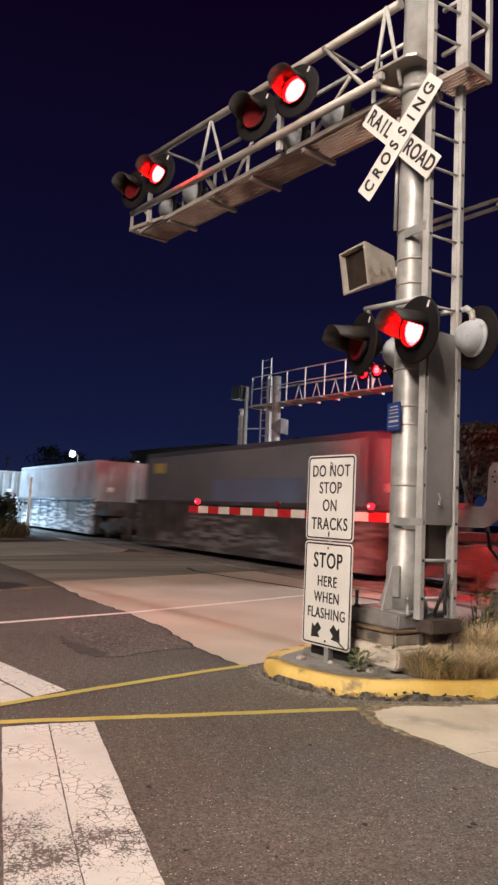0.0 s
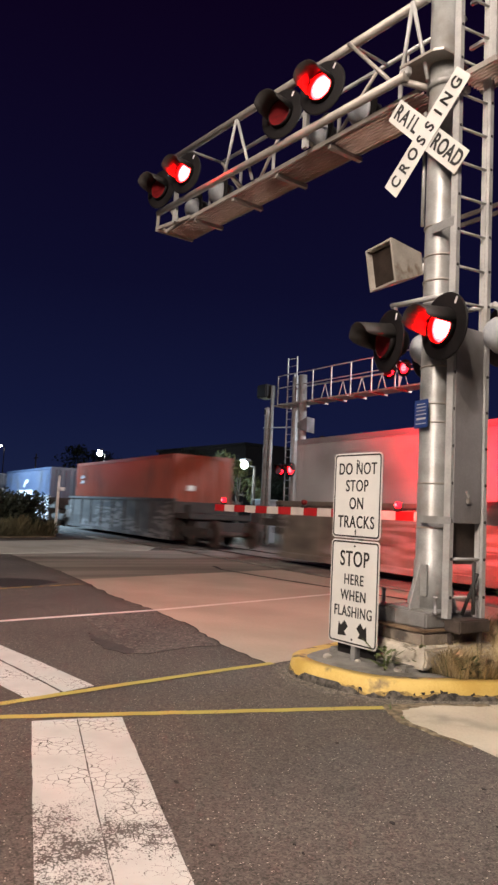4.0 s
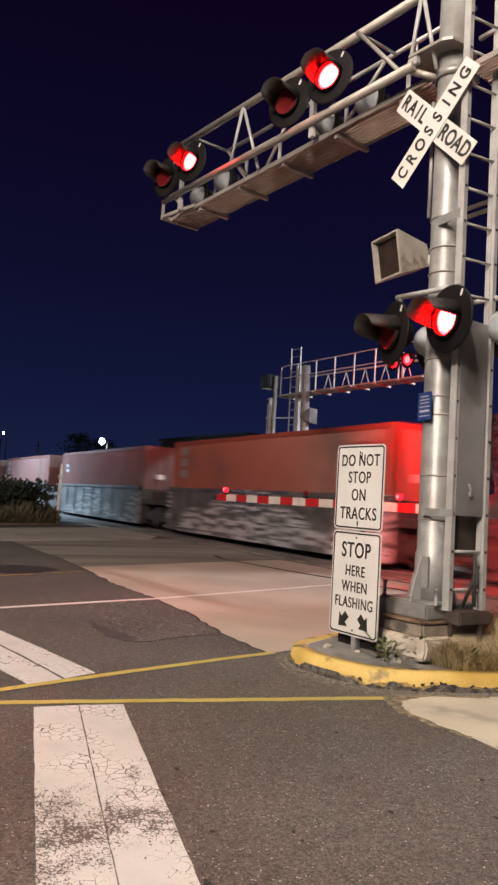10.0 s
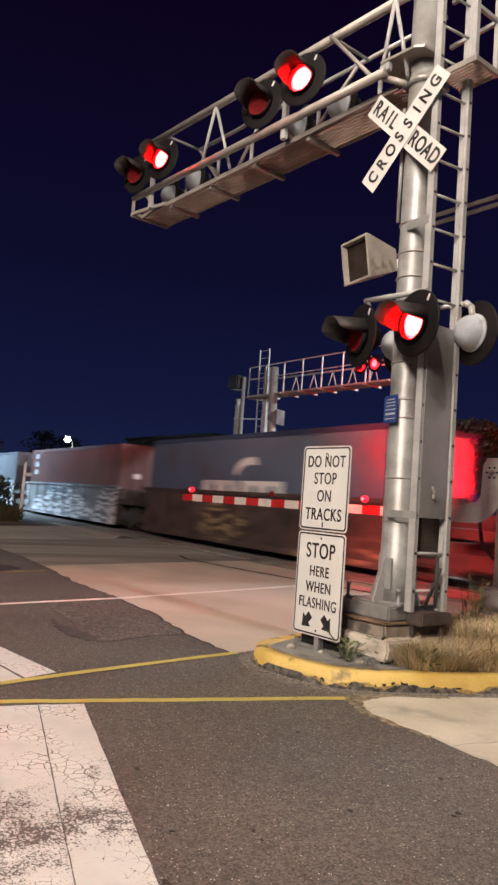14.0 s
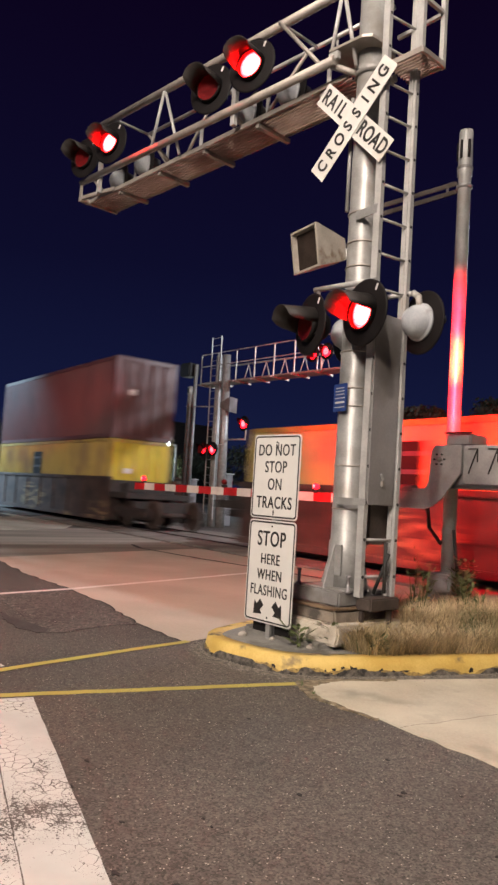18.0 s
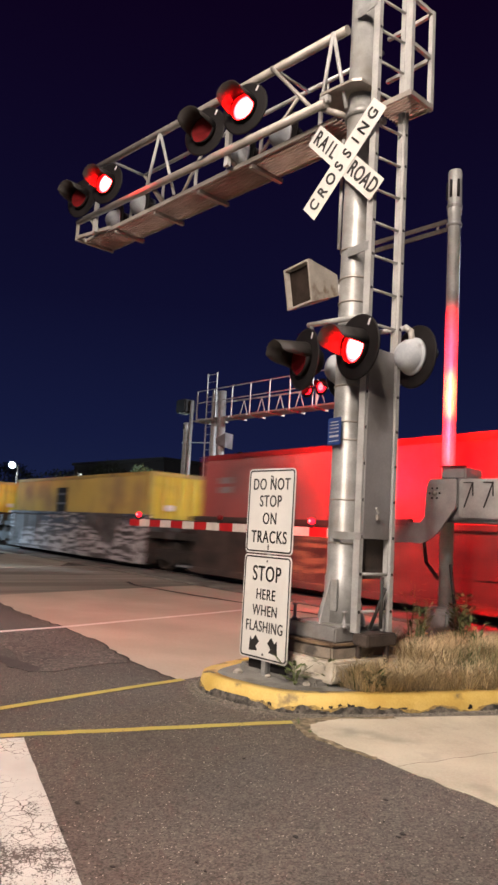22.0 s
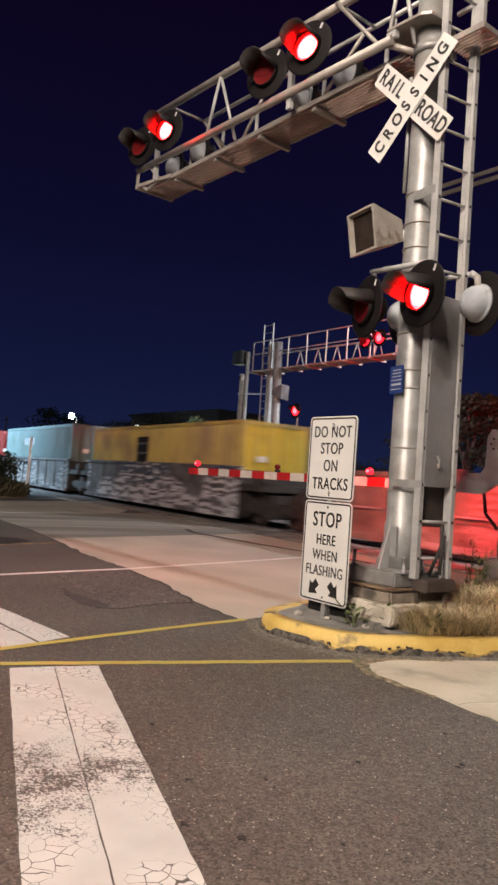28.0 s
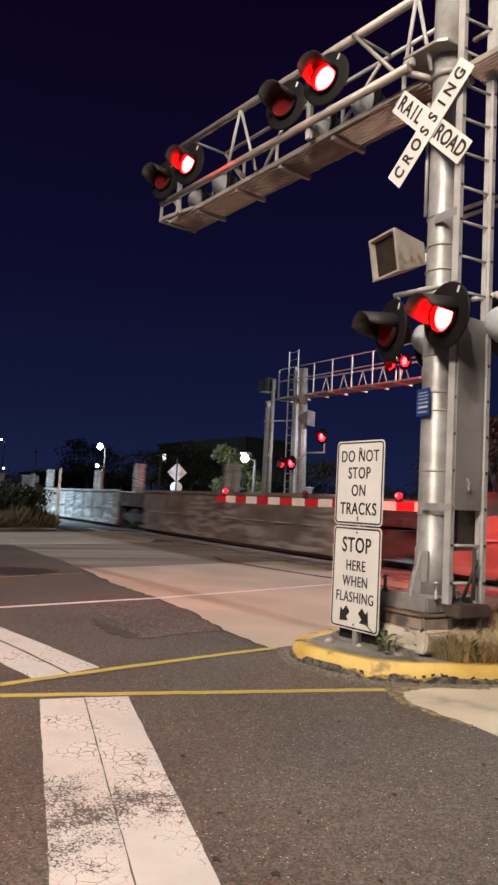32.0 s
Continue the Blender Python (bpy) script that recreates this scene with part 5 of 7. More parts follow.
    for y, x in ((LY0, 0.555), (LY1, 0.61)):
        part("ladder_rail", bar((x, y, 0.56), (x, y, 7.3), 0.070, 0.050, up=(0, 1, 0)), ALU, t, "flat aluminium ladder rail")
        part("ladder_lip", bar((x - 0.02, y + (0.03 if y < 0.7 else -0.03), 0.56), (x - 0.02, y + (0.03 if y < 0.7 else -0.03), 7.3), 0.05, 0.008, up=(0, 1, 0)), ALU, t)
    z = 0.74
    while z < 7.25:
        part("rung", tube((0.555, LY0, z), (0.61, LY1, z), 0.013, n=10), ALU, t)
        for y, x in ((LY0, 0.590), (LY1, 0.645)):
            part("rung_end", tube((x - 0.004, y, z), (x + 0.005, y, z), 0.015, n=10), RUBBER, t)
        z += 0.328
    for z in (4.1, 6.6):
        part("ladder_bracket", bar((MX + 0.04, MY - 0.165, z), (0.56, LY0 - 0.028, z), 0.010, 0.085), GALV, t)
    # locked climbing guard over the lower rungs
    g = part("climbing_guard", box(0.622, 0.632, 0.535, 0.905, 1.38, 3.12, 0.003), GREYP, t, "plain grey metal guard plate over the ladder")
    part("guard_flange", box(0.585, 0.622, 0.893, 0.903, 1.44, 3.12), GREYP, g)
    part("padlock", box(0.633, 0.655, 0.70, 0.735, 1.55, 1.60, 0.006), RUSTARM, g)
    part("hasp", bar((0.638, 0.70, 1.66), (0.638, 0.735, 1.61), 0.012, 0.02), ALU, g)
    # junction box low behind the ladder, bracket and conduits
    part("junction_box", box(0.44, 0.53, 0.70, 1.0, 1.02, 1.42, 0.008), TRUCKM, t, "brown junction box behind the ladder")
    part("bracket", bar((MX + 0.02, MY - 0.20, 1.40), (0.60, LY0 - 0.02, 1.40), 0.012, 0.065), GALV, t)
    # crossbuck in front of the mast
    for ang, y in ((45 - 0.9, 0.505), (-45 - 0.9, 0.518)):
        bl = plate(rounded(1.22, 0.229, 0.006), -0.002, 0.002)
        m = Matrix.Translation((0.23, y, 5.04)) @ Matrix.Rotation(radians(-ang), 4, "Y")
        bmesh.ops.transform(bl, matrix=m, verts=bl.verts)
        b = part("crossbuck_blade", bl, SIGNW, t, "white crossbuck blade with black letters")
        if ang > 0:
            txt = [(-0.50, "C"), (-0.355, "R"), (-0.205, "O"), (-0.065, "S"), (0.075, "S"), (0.215, "I"), (0.345, "N"), (0.495, "G")]
        else:
            txt = [(-0.52, "R"), (-0.40, "A"), (-0.295, "I"), (-0.205, "L"), (0.17, "R"), (0.29, "O"), (0.41, "A"), (0.53, "D")]
        for off, ch in txt:
            lb = lettering(ch, 0.182 if ang > 0 else 0.20, 0.80, 0.0045)
            bmesh.ops.transform(lb, matrix=m @ Matrix.Translation((off * 1.0, -0.0045, 0)), verts=lb.verts)
            part("letter", lb, SIGNB, b)
    part("crossbuck_clamp", box(0.20, 0.29, 0.51, 0.62, 4.98, 5.10), GALV, t)
    # square horn loudspeaker
    thing_horn(t)
    # blue notice with unreadable small print
    nb = plate(rounded(0.20, 0.26, 0.015, 0, 0), -0.002, 0.002)
    m = pose(0.235, 0.545, 2.36, 0, 0, -12)
    bmesh.ops.transform(nb, matrix=m, verts=nb.verts)
    n = part("notice", nb, BLUE, t, "small blue notice strapped to the mast")
    for k, (w, z, hh) in enumerate(((0.12, 0.09, 0.012), (0.14, 0.06, 0.012), (0.13, 0.03, 0.012), (0.15, -0.005, 0.014), (0.14, -0.045, 0.03), (0.15, -0.09, 0.012))):
        hh *= 0.6
        lb = plate([(-w / 2, z - hh / 2), (w / 2, z - hh / 2), (w / 2, z + hh / 2), (-w / 2, z + hh / 2)], -0.0045, -0.0025)
        bmesh.ops.transform(lb, matrix=m, verts=lb.verts)
        part("text_bar", lb, WHITE, n)
    # lamps: a pair to each side on the mast, two pairs to each side on the arm
    part("lamp_crossarm", tube((-0.13, 0.50, 3.44), (MX + 0.36, 0.50, 3.40), 0.026), ALU, t, "pale pipe that carries the lamps")
    part("lamp_crossarm", tube((-0.14, 0.98, 3.42), (0.68, 0.98, 3.38), 0.026), ALU, t, "pale pipe that carries the lamps")
    part("pipe_elbow", tube((0.68, 0.98, 3.39), (0.745, 0.985, 3.34), 0.030), ALU, t)
    part("pipe_elbow", tube((0.745, 0.985, 3.35), (0.76, 0.99, 3.22), 0.030), ALU, t)
    for x in (MX - 0.33, MX + 0.33):
        part("lamp_bracket", tube((x, 0.50, 3.42), (x, 0.50, 3.10), 0.02), GALV, t)
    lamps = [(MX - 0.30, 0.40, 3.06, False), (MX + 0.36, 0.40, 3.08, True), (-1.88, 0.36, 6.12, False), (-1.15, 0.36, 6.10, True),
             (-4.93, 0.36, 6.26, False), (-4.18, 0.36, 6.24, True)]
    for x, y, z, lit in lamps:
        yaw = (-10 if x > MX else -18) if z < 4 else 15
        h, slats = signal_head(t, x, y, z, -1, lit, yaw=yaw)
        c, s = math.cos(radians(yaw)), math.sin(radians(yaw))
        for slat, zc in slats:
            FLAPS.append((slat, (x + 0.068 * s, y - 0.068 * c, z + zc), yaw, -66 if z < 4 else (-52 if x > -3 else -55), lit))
    for x, y, z in ((0.76, 1.02, 3.10), (-0.12, 1.02, 3.10), (-1.30, 1.12, 6.16), (-2.05, 1.12, 6.18), (-4.44, 1.12, 6.26), (-5.17, 1.12, 6.24)):
        signal_head(t, x, y, z, 1, True, shutter=False, yaw=-14)
    for x in (-1.56, -4.65):
        part("lamp_post", bar((x, 0.47, ZP(x)), (x, 0.47, ZU(x) + 0.05), 0.07, 0.05), ALU, t)
        part("lamp_crossarm", tube((x - 0.38, 0.47, ZU(x) - 0.26), (x + 0.38, 0.47, ZU(x) - 0.26), 0.02), GALV, t)
        part("lamp_crossarm", tube((x - 0.38, 1.0, ZU(x) - 0.3), (x + 0.42, 1.0, ZU(x) - 0.3), 0.02), GALV, t)
    return t


def thing_horn(t):
    """A square horn with a flared mouth, open at the front."""
    c = Vector((-0.09, 0.28, 3.78))
    bm = bmesh.new()
    secs = [(0.0, 0.205, 0.0), (0.02, 0.205, 0.0), (0.42, 0.105, 0.0), (0.47, 0.06, 0.0)]
    rings = []
    for d, h, _ in secs:
        rings.append([bm.verts.new((a * h, d, b * h * 1.0)) for a, b in ((-1, -1), (1, -1), (1, 1), (-1, 1))])
    inner = [[bm.verts.new((a * h, d, b * h)) for a, b in ((-1, -1), (1, -1), (1, 1), (-1, 1))] for d, h in ((0.0, 0.186), (0.06, 0.172))]
    for a, b in zip(rings, rings[1:]):
        for i in range(4):
            bm.faces.new((a[i], a[(i + 1) % 4], b[(i + 1) % 4], b[i]))
    bm.faces.new(rings[-1])
    for a, b in ((rings[0], inner[0]), (inner[0], inner[1])):
        for i in range(4):
            bm.faces.new((b[i], b[(i + 1) % 4], a[(i + 1) % 4], a[i]))
    bm.faces.new(inner[1][::-1])
    bmesh.ops.recalc_face_normals(bm, faces=bm.faces)
    m = Matrix.Translation(c) @ Matrix.Rotation(radians(-10), 4, "Z") @ Matrix.Rotation(radians(10), 4, "X")
    bmesh.ops.transform(bm, matrix=m, verts=bm.verts)
    s = part("horn_speaker", bm, HORNP, t, "square grey horn loudspeaker on the mast")
    g = box(-0.172, 0.172, 0.050, 0.058, -0.172, 0.172)
    bmesh.ops.transform(g, matrix=m, verts=g.verts)
    part("grille", g, MOUTH, s, "dark mouth of the horn")
    part("bracket", bar((-0.04, 0.64, 3.80), (MX - 0.12, MY - 0.02, 3.82), 0.03, 0.09), GALV, s)
    return s


build_cantilever()

found = thing("foundation", "weathered concrete foundation block under the steel mast", "foundation", (MX, MY, 0))
part("block", box(-0.40, 0.27, -0.38, 0.30, 0.47, 0.60, 0.015), FOUNDG, found, "smooth grey grouted top block")


def rough_box(x0, x1, y0, y1, z0, z1, amount, seed):
    """A cast block with worn, uneven faces and edges."""
    bm = box(x0, x1, y0, y1, z0, z1, 0.02)
    bmesh.ops.subdivide_edges(bm, edges=[e for e in bm.edges if e.calc_length() > 0.1], cuts=7, use_grid_fill=True)
    for v in bm.verts:
        v.co += Vector((1, 1, 0.5)) * amount * (noise.noise(v.co * 6.0 + Vector((seed, 1, 7))) + 0.5 * noise.noise(v.co * 19.0 + Vector((seed, 4, 2))))
    return bm


part("rust_plate", rough_box(-0.50, 0.30, -0.46, 0.34, 0.452, 0.472, 0.006, 5), RUSTTOP, found, "rust-brown ledge under the grouted block")
part("middle_tier", rough_box(-0.49, 0.30, -0.45, 0.34, 0.33, 0.455, 0.012, 2), STAIN, found, "brown-grey concrete tier with broken edges")
part("pale_tier", rough_box(-0.60, 0.40, -0.54, 0.38, 0.17, 0.34, 0.018, 3), PALEF, found, "older pale footing with worn edges")
part("footing", rough_box(-0.66, 0.30, -0.64, 0.40, 0.05, 0.19, 0.014, 9), CEMENT, found, "flat grey slab round the footing")
part("step_box", box(0.285, 0.46, -0.17, 0.24, 0.45, 0.56, 0.012), TRUCKM, found, "dark steel box under the ladder's foot")
part("step_leg", box(0.30, 0.34, -0.14, -0.10, 0.10, 0.45, 0.004), TRUCKM, found)
part("step_leg", box(0.40, 0.44, 0.12, 0.16, 0.10, 0.45, 0.004), TRUCKM, found)
for x0, x1, z0, z1 in ((0.30, 0.42, 0.58, 0.95), (0.42, 0.38, 0.60, 1.05)):
    part("cable", tube((x0, 0.05, z0), (x1, 0.10, z1), 0.016, n=8), RUBBER, found, "dark cable looped behind the ladder")

# ---------------------------------------------------------------- gate, its pole and arm
GX, GY = -0.90, 4.20


def build_gate():
    t = thing("crossing_gate", "lowered crossing gate with a red and white arm and grey mechanism", "crossing gate", (GX, GY, 0.15))
    P = lambda bm: shift(bm, -GX, -GY, -0.15)
    part("post", P(shift(lathe([(0.095, 0.2), (0.093, 2.4), (0.090, 6.1), (0.104, 6.12), (0.104, 6.25), (0.100, 6.27), (0.100, 6.75), (0.09, 6.79), (0.0, 6.80)], 24), GX, GY)), POLEP, t, "tall round steel pole with a capped top")
    for z in (5.93, 6.20):
        part("band", P(shift(lathe([(0.09, z), (0.112, z + 0.01), (0.112, z + 0.05), (0.09, z + 0.06)], 24), GX, GY)), GALV, t)
    for a in (-150, -90, -30):
        q = (GX + 0.104 * math.cos(radians(a)), GY + 0.104 * math.sin(radians(a)))
        part("slot", P(tube((q[0], q[1], 6.36), (q[0], q[1], 6.62), 0.02, n=8)), BLACK, t)
    part("base_casting", P(box(GX - 0.22, GX + 0.16, GY - 0.18, GY + 0.18, 0.12, 0.52, 0.05)), GALV, t, "cast steel base of the pole")
    part("base_cover", P(box(GX - 0.05, GX + 0.20, GY - 0.26, GY - 0.10, 0.26, 0.50, 0.03)), ALU, t)
    # mechanism housing
    box1 = part("mechanism_box", P(box(GX - 0.02, GX + 1.15, GY - 0.42, GY + 0.12, 1.66, 2.22, 0.04)), GREYP, t, "grey steel gate mechanism box")
    part("lid", P(box(GX + 0.16, GX + 0.52, GY - 0.40, GY + 0.02, 2.22, 2.38, 0.02)), GREYP, box1)
    part("lid_hinge", P(bar((GX + 0.14, GY - 0.41, 2.39), (GX + 0.54, GY - 0.41, 2.39), 0.03, 0.02)), BLACK, box1)
    part("service_door", P(plate(rounded(0.64, 0.50, 0.05, GX + 0.78, 1.97), GY - 0.445, GY - 0.425)), ALU, box1, "rounded service door")
    for x in (GX + 0.66, GX + 0.94):
        part("door_handle", P(bar((x, GY - 0.46, 2.17), (x - 0.12, GY - 0.46, 1.85), 0.010, 0.014)), RUBBER, box1)
        part("door_latch", P(bar((x, GY - 0.46, 2.17), (x + 0.005, GY - 0.46, 2.00), 0.010, 0.014)), RUBBER, box1)
        part("door_hook", P(bar((x - 0.13, GY - 0.46, 2.17), (x + 0.01, GY - 0.46, 2.17), 0.008, 0.012)), RUBBER, box1)
    # swept side plate that carries the arm
    side = [(GX - 0.78, 1.36), (GX - 0.78, 1.63), (GX - 0.42, 1.64), (GX - 0.36, 1.72), (GX - 0.34, 2.12), (GX - 0.28, 2.22), (GX + 0.12, 2.22), (GX + 0.12, 1.85), (GX - 0.14, 1.52), (GX - 0.30, 1.40), (GX - 0.42, 1.36)]
    side = [(x + 0.33 if x > GX - 0.5 else x + 0.22, z) for x, z in side]
    s = part("arm_carrier", P(plate(side, GY - 0.50, GY - 0.47)), ALU, t, "swept grey plate carrying the gate arm")
    for i in range(6):
        a = radians(60 * i)
        part("bolt", P(shift(lathe([(0.013, 0), (0.013, 0.02)], 8, "Y"), GX + 0.13 + 0.075 * math.cos(a), GY - 0.50, 2.03 + 0.075 * math.sin(a))), RUBBER, s)
    part("hub", P(shift(lathe([(0.035, 0), (0.035, 0.02), (0.02, 0.05)], 14, "Y"), GX + 0.13, GY - 0.50, 2.03)), RUSTARM, s)
    part("clamp", P(box(GX - 0.62, GX - 0.28, GY - 0.50, GY - 0.38, 1.58, 1.68, 0.01)), GREYP, t)
    part("cable", P(tube((GX - 0.30, GY - 0.1, 1.40), (GX - 0.24, GY - 0.12, 1.1), 0.025)), RUBBER, t)
    part("cable", P(tube((GX - 0.24, GY - 0.12, 1.1), (GX - 0.06, GY - 0.10, 0.9), 0.025)), RUBBER, t)
    part("cable", P(tube((GX + 0.12, GY - 0.08, 1.1), (GX + 0.22, GY - 0.10, 0.5), 0.022)), RUBBER, t)
    # arm: striped boards and lamps
    x, k, y0 = GX - 0.70, 0, GY - 0.44
    tip = -8.26
    L = (x - tip) / 18
    arm = part("gate_arm", P(box(tip - 0.0, x + 0.25, y0 + 0.012, y0 + 0.03, 1.385, 1.485)), ALU, t, "long gate arm with red and white bands")
    while k < 18:
        a, b = x - k * L, x - (k + 1) * L
        part("band", P(box(b, a, y0 - 0.004, y0 + 0.010, 1.365, 1.505, 0.003)), REDP if k % 2 else WHITEP, arm, "red reflective band" if k % 2 else "white reflective band")
        k += 1
    for lx, on in ((-7.94, True), (-5.3, False), (-3.04, True)):
        l = part("arm_lamp", P(box(lx - 0.05, lx + 0.05, y0 - 0.03, y0 + 0.05, 1.50, 1.55, 0.01)), RUBBER, t, "red lamp on the gate arm")
        gl = shift(lathe([(0.0, -0.035), (0.040, -0.035), (0.048, -0.01), (0.048, 0.025), (0.036, 0.05), (0.0, 0.055)], 18, "Y"), lx, y0 + 0.01, 1.60)
        part("lens", P(gl), LED if on else LENS_OFF, l)
        if on:
            part("lens_core", P(shift(lathe([(0.0, 0.0), (0.026, 0.0), (0.0, 0.012)], 14, "Y"), lx, y0 - 0.048, 1.60)), LED_HOT, l)
    # double strut from the pole's head back to the mast
    for z in (5.90, 6.02):
        part("strut", P(bar((GX - 0.08, GY - 0.06, z), (-1.9, GY - 0.9, z - 0.42), 0.03, 0.06)), TRUCKM, t)
    for f in (0.1, 0.5):
        part("strut_tie", P(bar((GX - 0.08 - f, GY - 0.06 - f * 0.84, 5.89 - f * 0.4), (GX - 0.08 - f, GY - 0.06 - f * 0.84, 6.02 - f * 0.4), 0.03, 0.02)), RUSTARM, t)
    return t


build_gate()


for lx in (-7.94, -3.04):
    lamp("gate_arm_lamp_glow", "POINT", (lx, 3.66, 1.60), (lx, 0, 1.6), 1.2, RED, 0.05)

# ---------------------------------------------------------------- grass and weeds on the island
blade_field("dry_grass", "dry straw-coloured grass on the traffic island", STRAW, ((0.55, 2.6, 0.30, 3.4, 13000), (-0.5, 0.6, 1.2, 3.8, 2600), (0.60, 1.9, 0.33, 2.2, 11000), (0.42, 1.1, 0.32, 0.72, 2600)), 0.24, 1.5, 3, 0.0026)
blade_field("green_grass", "sparse green grass on the traffic island", WEED, ((-0.3, 1.6, 1.6, 3.4, 520), (0.5, 0.9, 0.3, 0.6, 90), (0.9, 1.6, 1.4, 2.2, 260)), 0.22, 0.8, 9, 0.004)
weed(-0.42, 3.74, 0.20, 0.34, 70, 1, 0.4, 1.6)
weed(-0.48, 3.95, 0.20, 0.52, 120, 2, 0.3, 1.9)
weed(-0.30, 3.60, 0.20, 0.42, 90, 12, 0.5, 1.7)
weed(-0.08, 2.50, 0.24, 0.40, 80, 3)
weed(0.55, 0.25, 0.14, 0.20, 40, 4)
weed(0.92, 0.42, 0.14, 0.16, 40, 5)
weed(0.72, 2.30, 0.24, 0.36, 60, 6)
weed(0.92, -0.48, 0.0, 0.04, 22, 8, 0.5)
weed(1.12, -0.56, 0.0, 0.03, 12, 9, 0.7)
weed(0.10, 3.05, 0.24, 0.5, 70, 7)
weed(0.35, 1.85, 0.24, 0.62, 46, 21, 0.22, 0.8)
weed(0.42, 1.62, 0.24, 0.50, 40, 22, 0.25, 0.8)
weed(0.05, 2.10, 0.24, 0.70, 50, 23, 0.2, 0.8)
weed(0.38, 0.02, 0.14, 0.17, 44, 25, 0.8, 1.2)
solid("drain_pipe", tube((0.75, 1.35, 0.30), (1.25, 1.62, 0.22), 0.035), RUBBER, "short dark pipe lying in the grass", "pipe")

# ---------------------------------------------------------------- tracks


def build_tracks():
    def along(s0, s1, n0, n1, z0, z1):
        pts = [on_track(s, n).xy for s, n in ((s0, n0), (s1, n0), (s1, n1), (s0, n1))]
        return slab([tuple(p) for p in pts], z0, z1)

    solid("track_bed", along(-560, 6.2, -2.6, 2.6, -0.02, 0.06), BALLAST, "dark crushed-stone track bed", "track bed", "structure")
    solid("track_bed", along(27.5, 620, -2.4, 2.6, -0.02, 0.06), BALLAST, "dark crushed-stone track bed", "track bed", "structure")
    for n0, n1 in ((-2.2, -0.83), (-0.64, 0.64), (0.83, 2.2)):
        for k in range(9):
            s0 = 6.2 + k * 2.37
            solid("crossing_panel", along(s0 + 0.01, s0 + 2.36, n0, n1, -0.02, 0.035), PANEL, "grimy concrete crossing panel between the rails", "panel", "structure")
    for n in (-0.7525, 0.7525):
        t = thing("rail", "long steel rail with a polished head", "rail", tuple(on_track(0)), kind="structure")
        t.rotation_euler = (0, 0, radians(HEADING))
        part("web", bar((-560, -n, 0.0), (620, -n, 0.0), 0.07, 0.10), RAILST, t)
        part("head", bar((-560, -n, 0.055), (620, -n, 0.055), 0.072, 0.02), SHINE, t)


build_tracks()

# ---------------------------------------------------------------- the train
BLUEF = surface("pale_blue_field", (0.085, 0.105, 0.165), (0.13, 0.155, 0.23), 0.4, scale=0.9, fine=30, bump=0.05)
COLOURS = {
    "navy": surface("box_navy", (0.035, 0.048, 0.085), (0.055, 0.072, 0.125), 0.34, spec=1.0, scale=0.8, fine=30, bump=0.05, dirt=(0.04, 0.04, 0.05), dirt_scale=0.7),
    "slate": surface("box_slate", (0.045, 0.046, 0.054), (0.066, 0.068, 0.080), 0.36, spec=1.0, scale=0.8, fine=30, bump=0.05, dirt=(0.05, 0.047, 0.048), dirt_scale=0.7),
    "white": surface("box_white", (0.20, 0.195, 0.197), (0.28, 0.272, 0.275), 0.34, spec=1.0, scale=0.8, fine=30, bump=0.05, dirt=(0.15, 0.13, 0.13), dirt_scale=0.7),
    "red": surface("box_red", (0.25, 0.026, 0.022), (0.31, 0.036, 0.028), 0.34, spec=1.0, scale=0.8, fine=30, bump=0.05, dirt=(0.16, 0.026, 0.022), dirt_scale=0.7),
    "brown": surface("box_brown", (0.115, 0.046, 0.038), (0.15, 0.062, 0.05), 0.36, spec=1.0, scale=0.8, fine=30, bump=0.05, dirt=(0.085, 0.036, 0.03), dirt_scale=0.7),
    "orange": surface("box_orange", (0.225, 0.05, 0.026), (0.28, 0.068, 0.034), 0.34, spec=1.0, scale=0.8, fine=30, bump=0.05, dirt=(0.14, 0.042, 0.026), dirt_scale=0.7),
    "maroon": surface("box_maroon", (0.1, 0.048, 0.045), (0.13, 0.062, 0.056), 0.36, spec=1.0, scale=0.8, fine=30, bump=0.05, dirt=(0.075, 0.038, 0.035), dirt_scale=0.7),
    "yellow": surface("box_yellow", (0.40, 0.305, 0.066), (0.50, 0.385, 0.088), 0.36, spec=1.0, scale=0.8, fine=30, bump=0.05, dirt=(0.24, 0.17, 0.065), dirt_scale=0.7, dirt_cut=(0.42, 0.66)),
    "olive": surface("box_olive", (0.080, 0.100, 0.068), (0.112, 0.132, 0.090), 0.36, spec=1.0, scale=0.8, fine=30, bump=0.05, dirt=(0.07, 0.08, 0.05), dirt_scale=0.7),
    "teal": surface("box_teal", (0.085, 0.125, 0.125), (0.115, 0.16, 0.16), 0.36, spec=1.0, scale=0.8, fine=30, bump=0.05, dirt=(0.07, 0.095, 0.085), dirt_scale=0.7),
}
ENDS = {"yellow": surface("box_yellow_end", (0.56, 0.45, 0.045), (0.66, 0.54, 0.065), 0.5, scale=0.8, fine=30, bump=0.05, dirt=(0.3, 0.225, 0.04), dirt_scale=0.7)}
SPOKEN = {"navy": "dark blue", "slate": "slate grey", "white": "dull white", "red": "red", "brown": "red-brown", "orange": "orange-red",
          "maroon": "dull maroon", "yellow": "yellow", "olive": "olive green", "teal": "grey-green"}
GREY_CAR = graffiti("car_grey", (0.090, 0.078, 0.073), (0.022, 0.019, 0.018), (((0.18, 0.165, 0.16), 0.51), ((0.035, 0.035, 0.04), 0.52)), 2.1, 0.50)
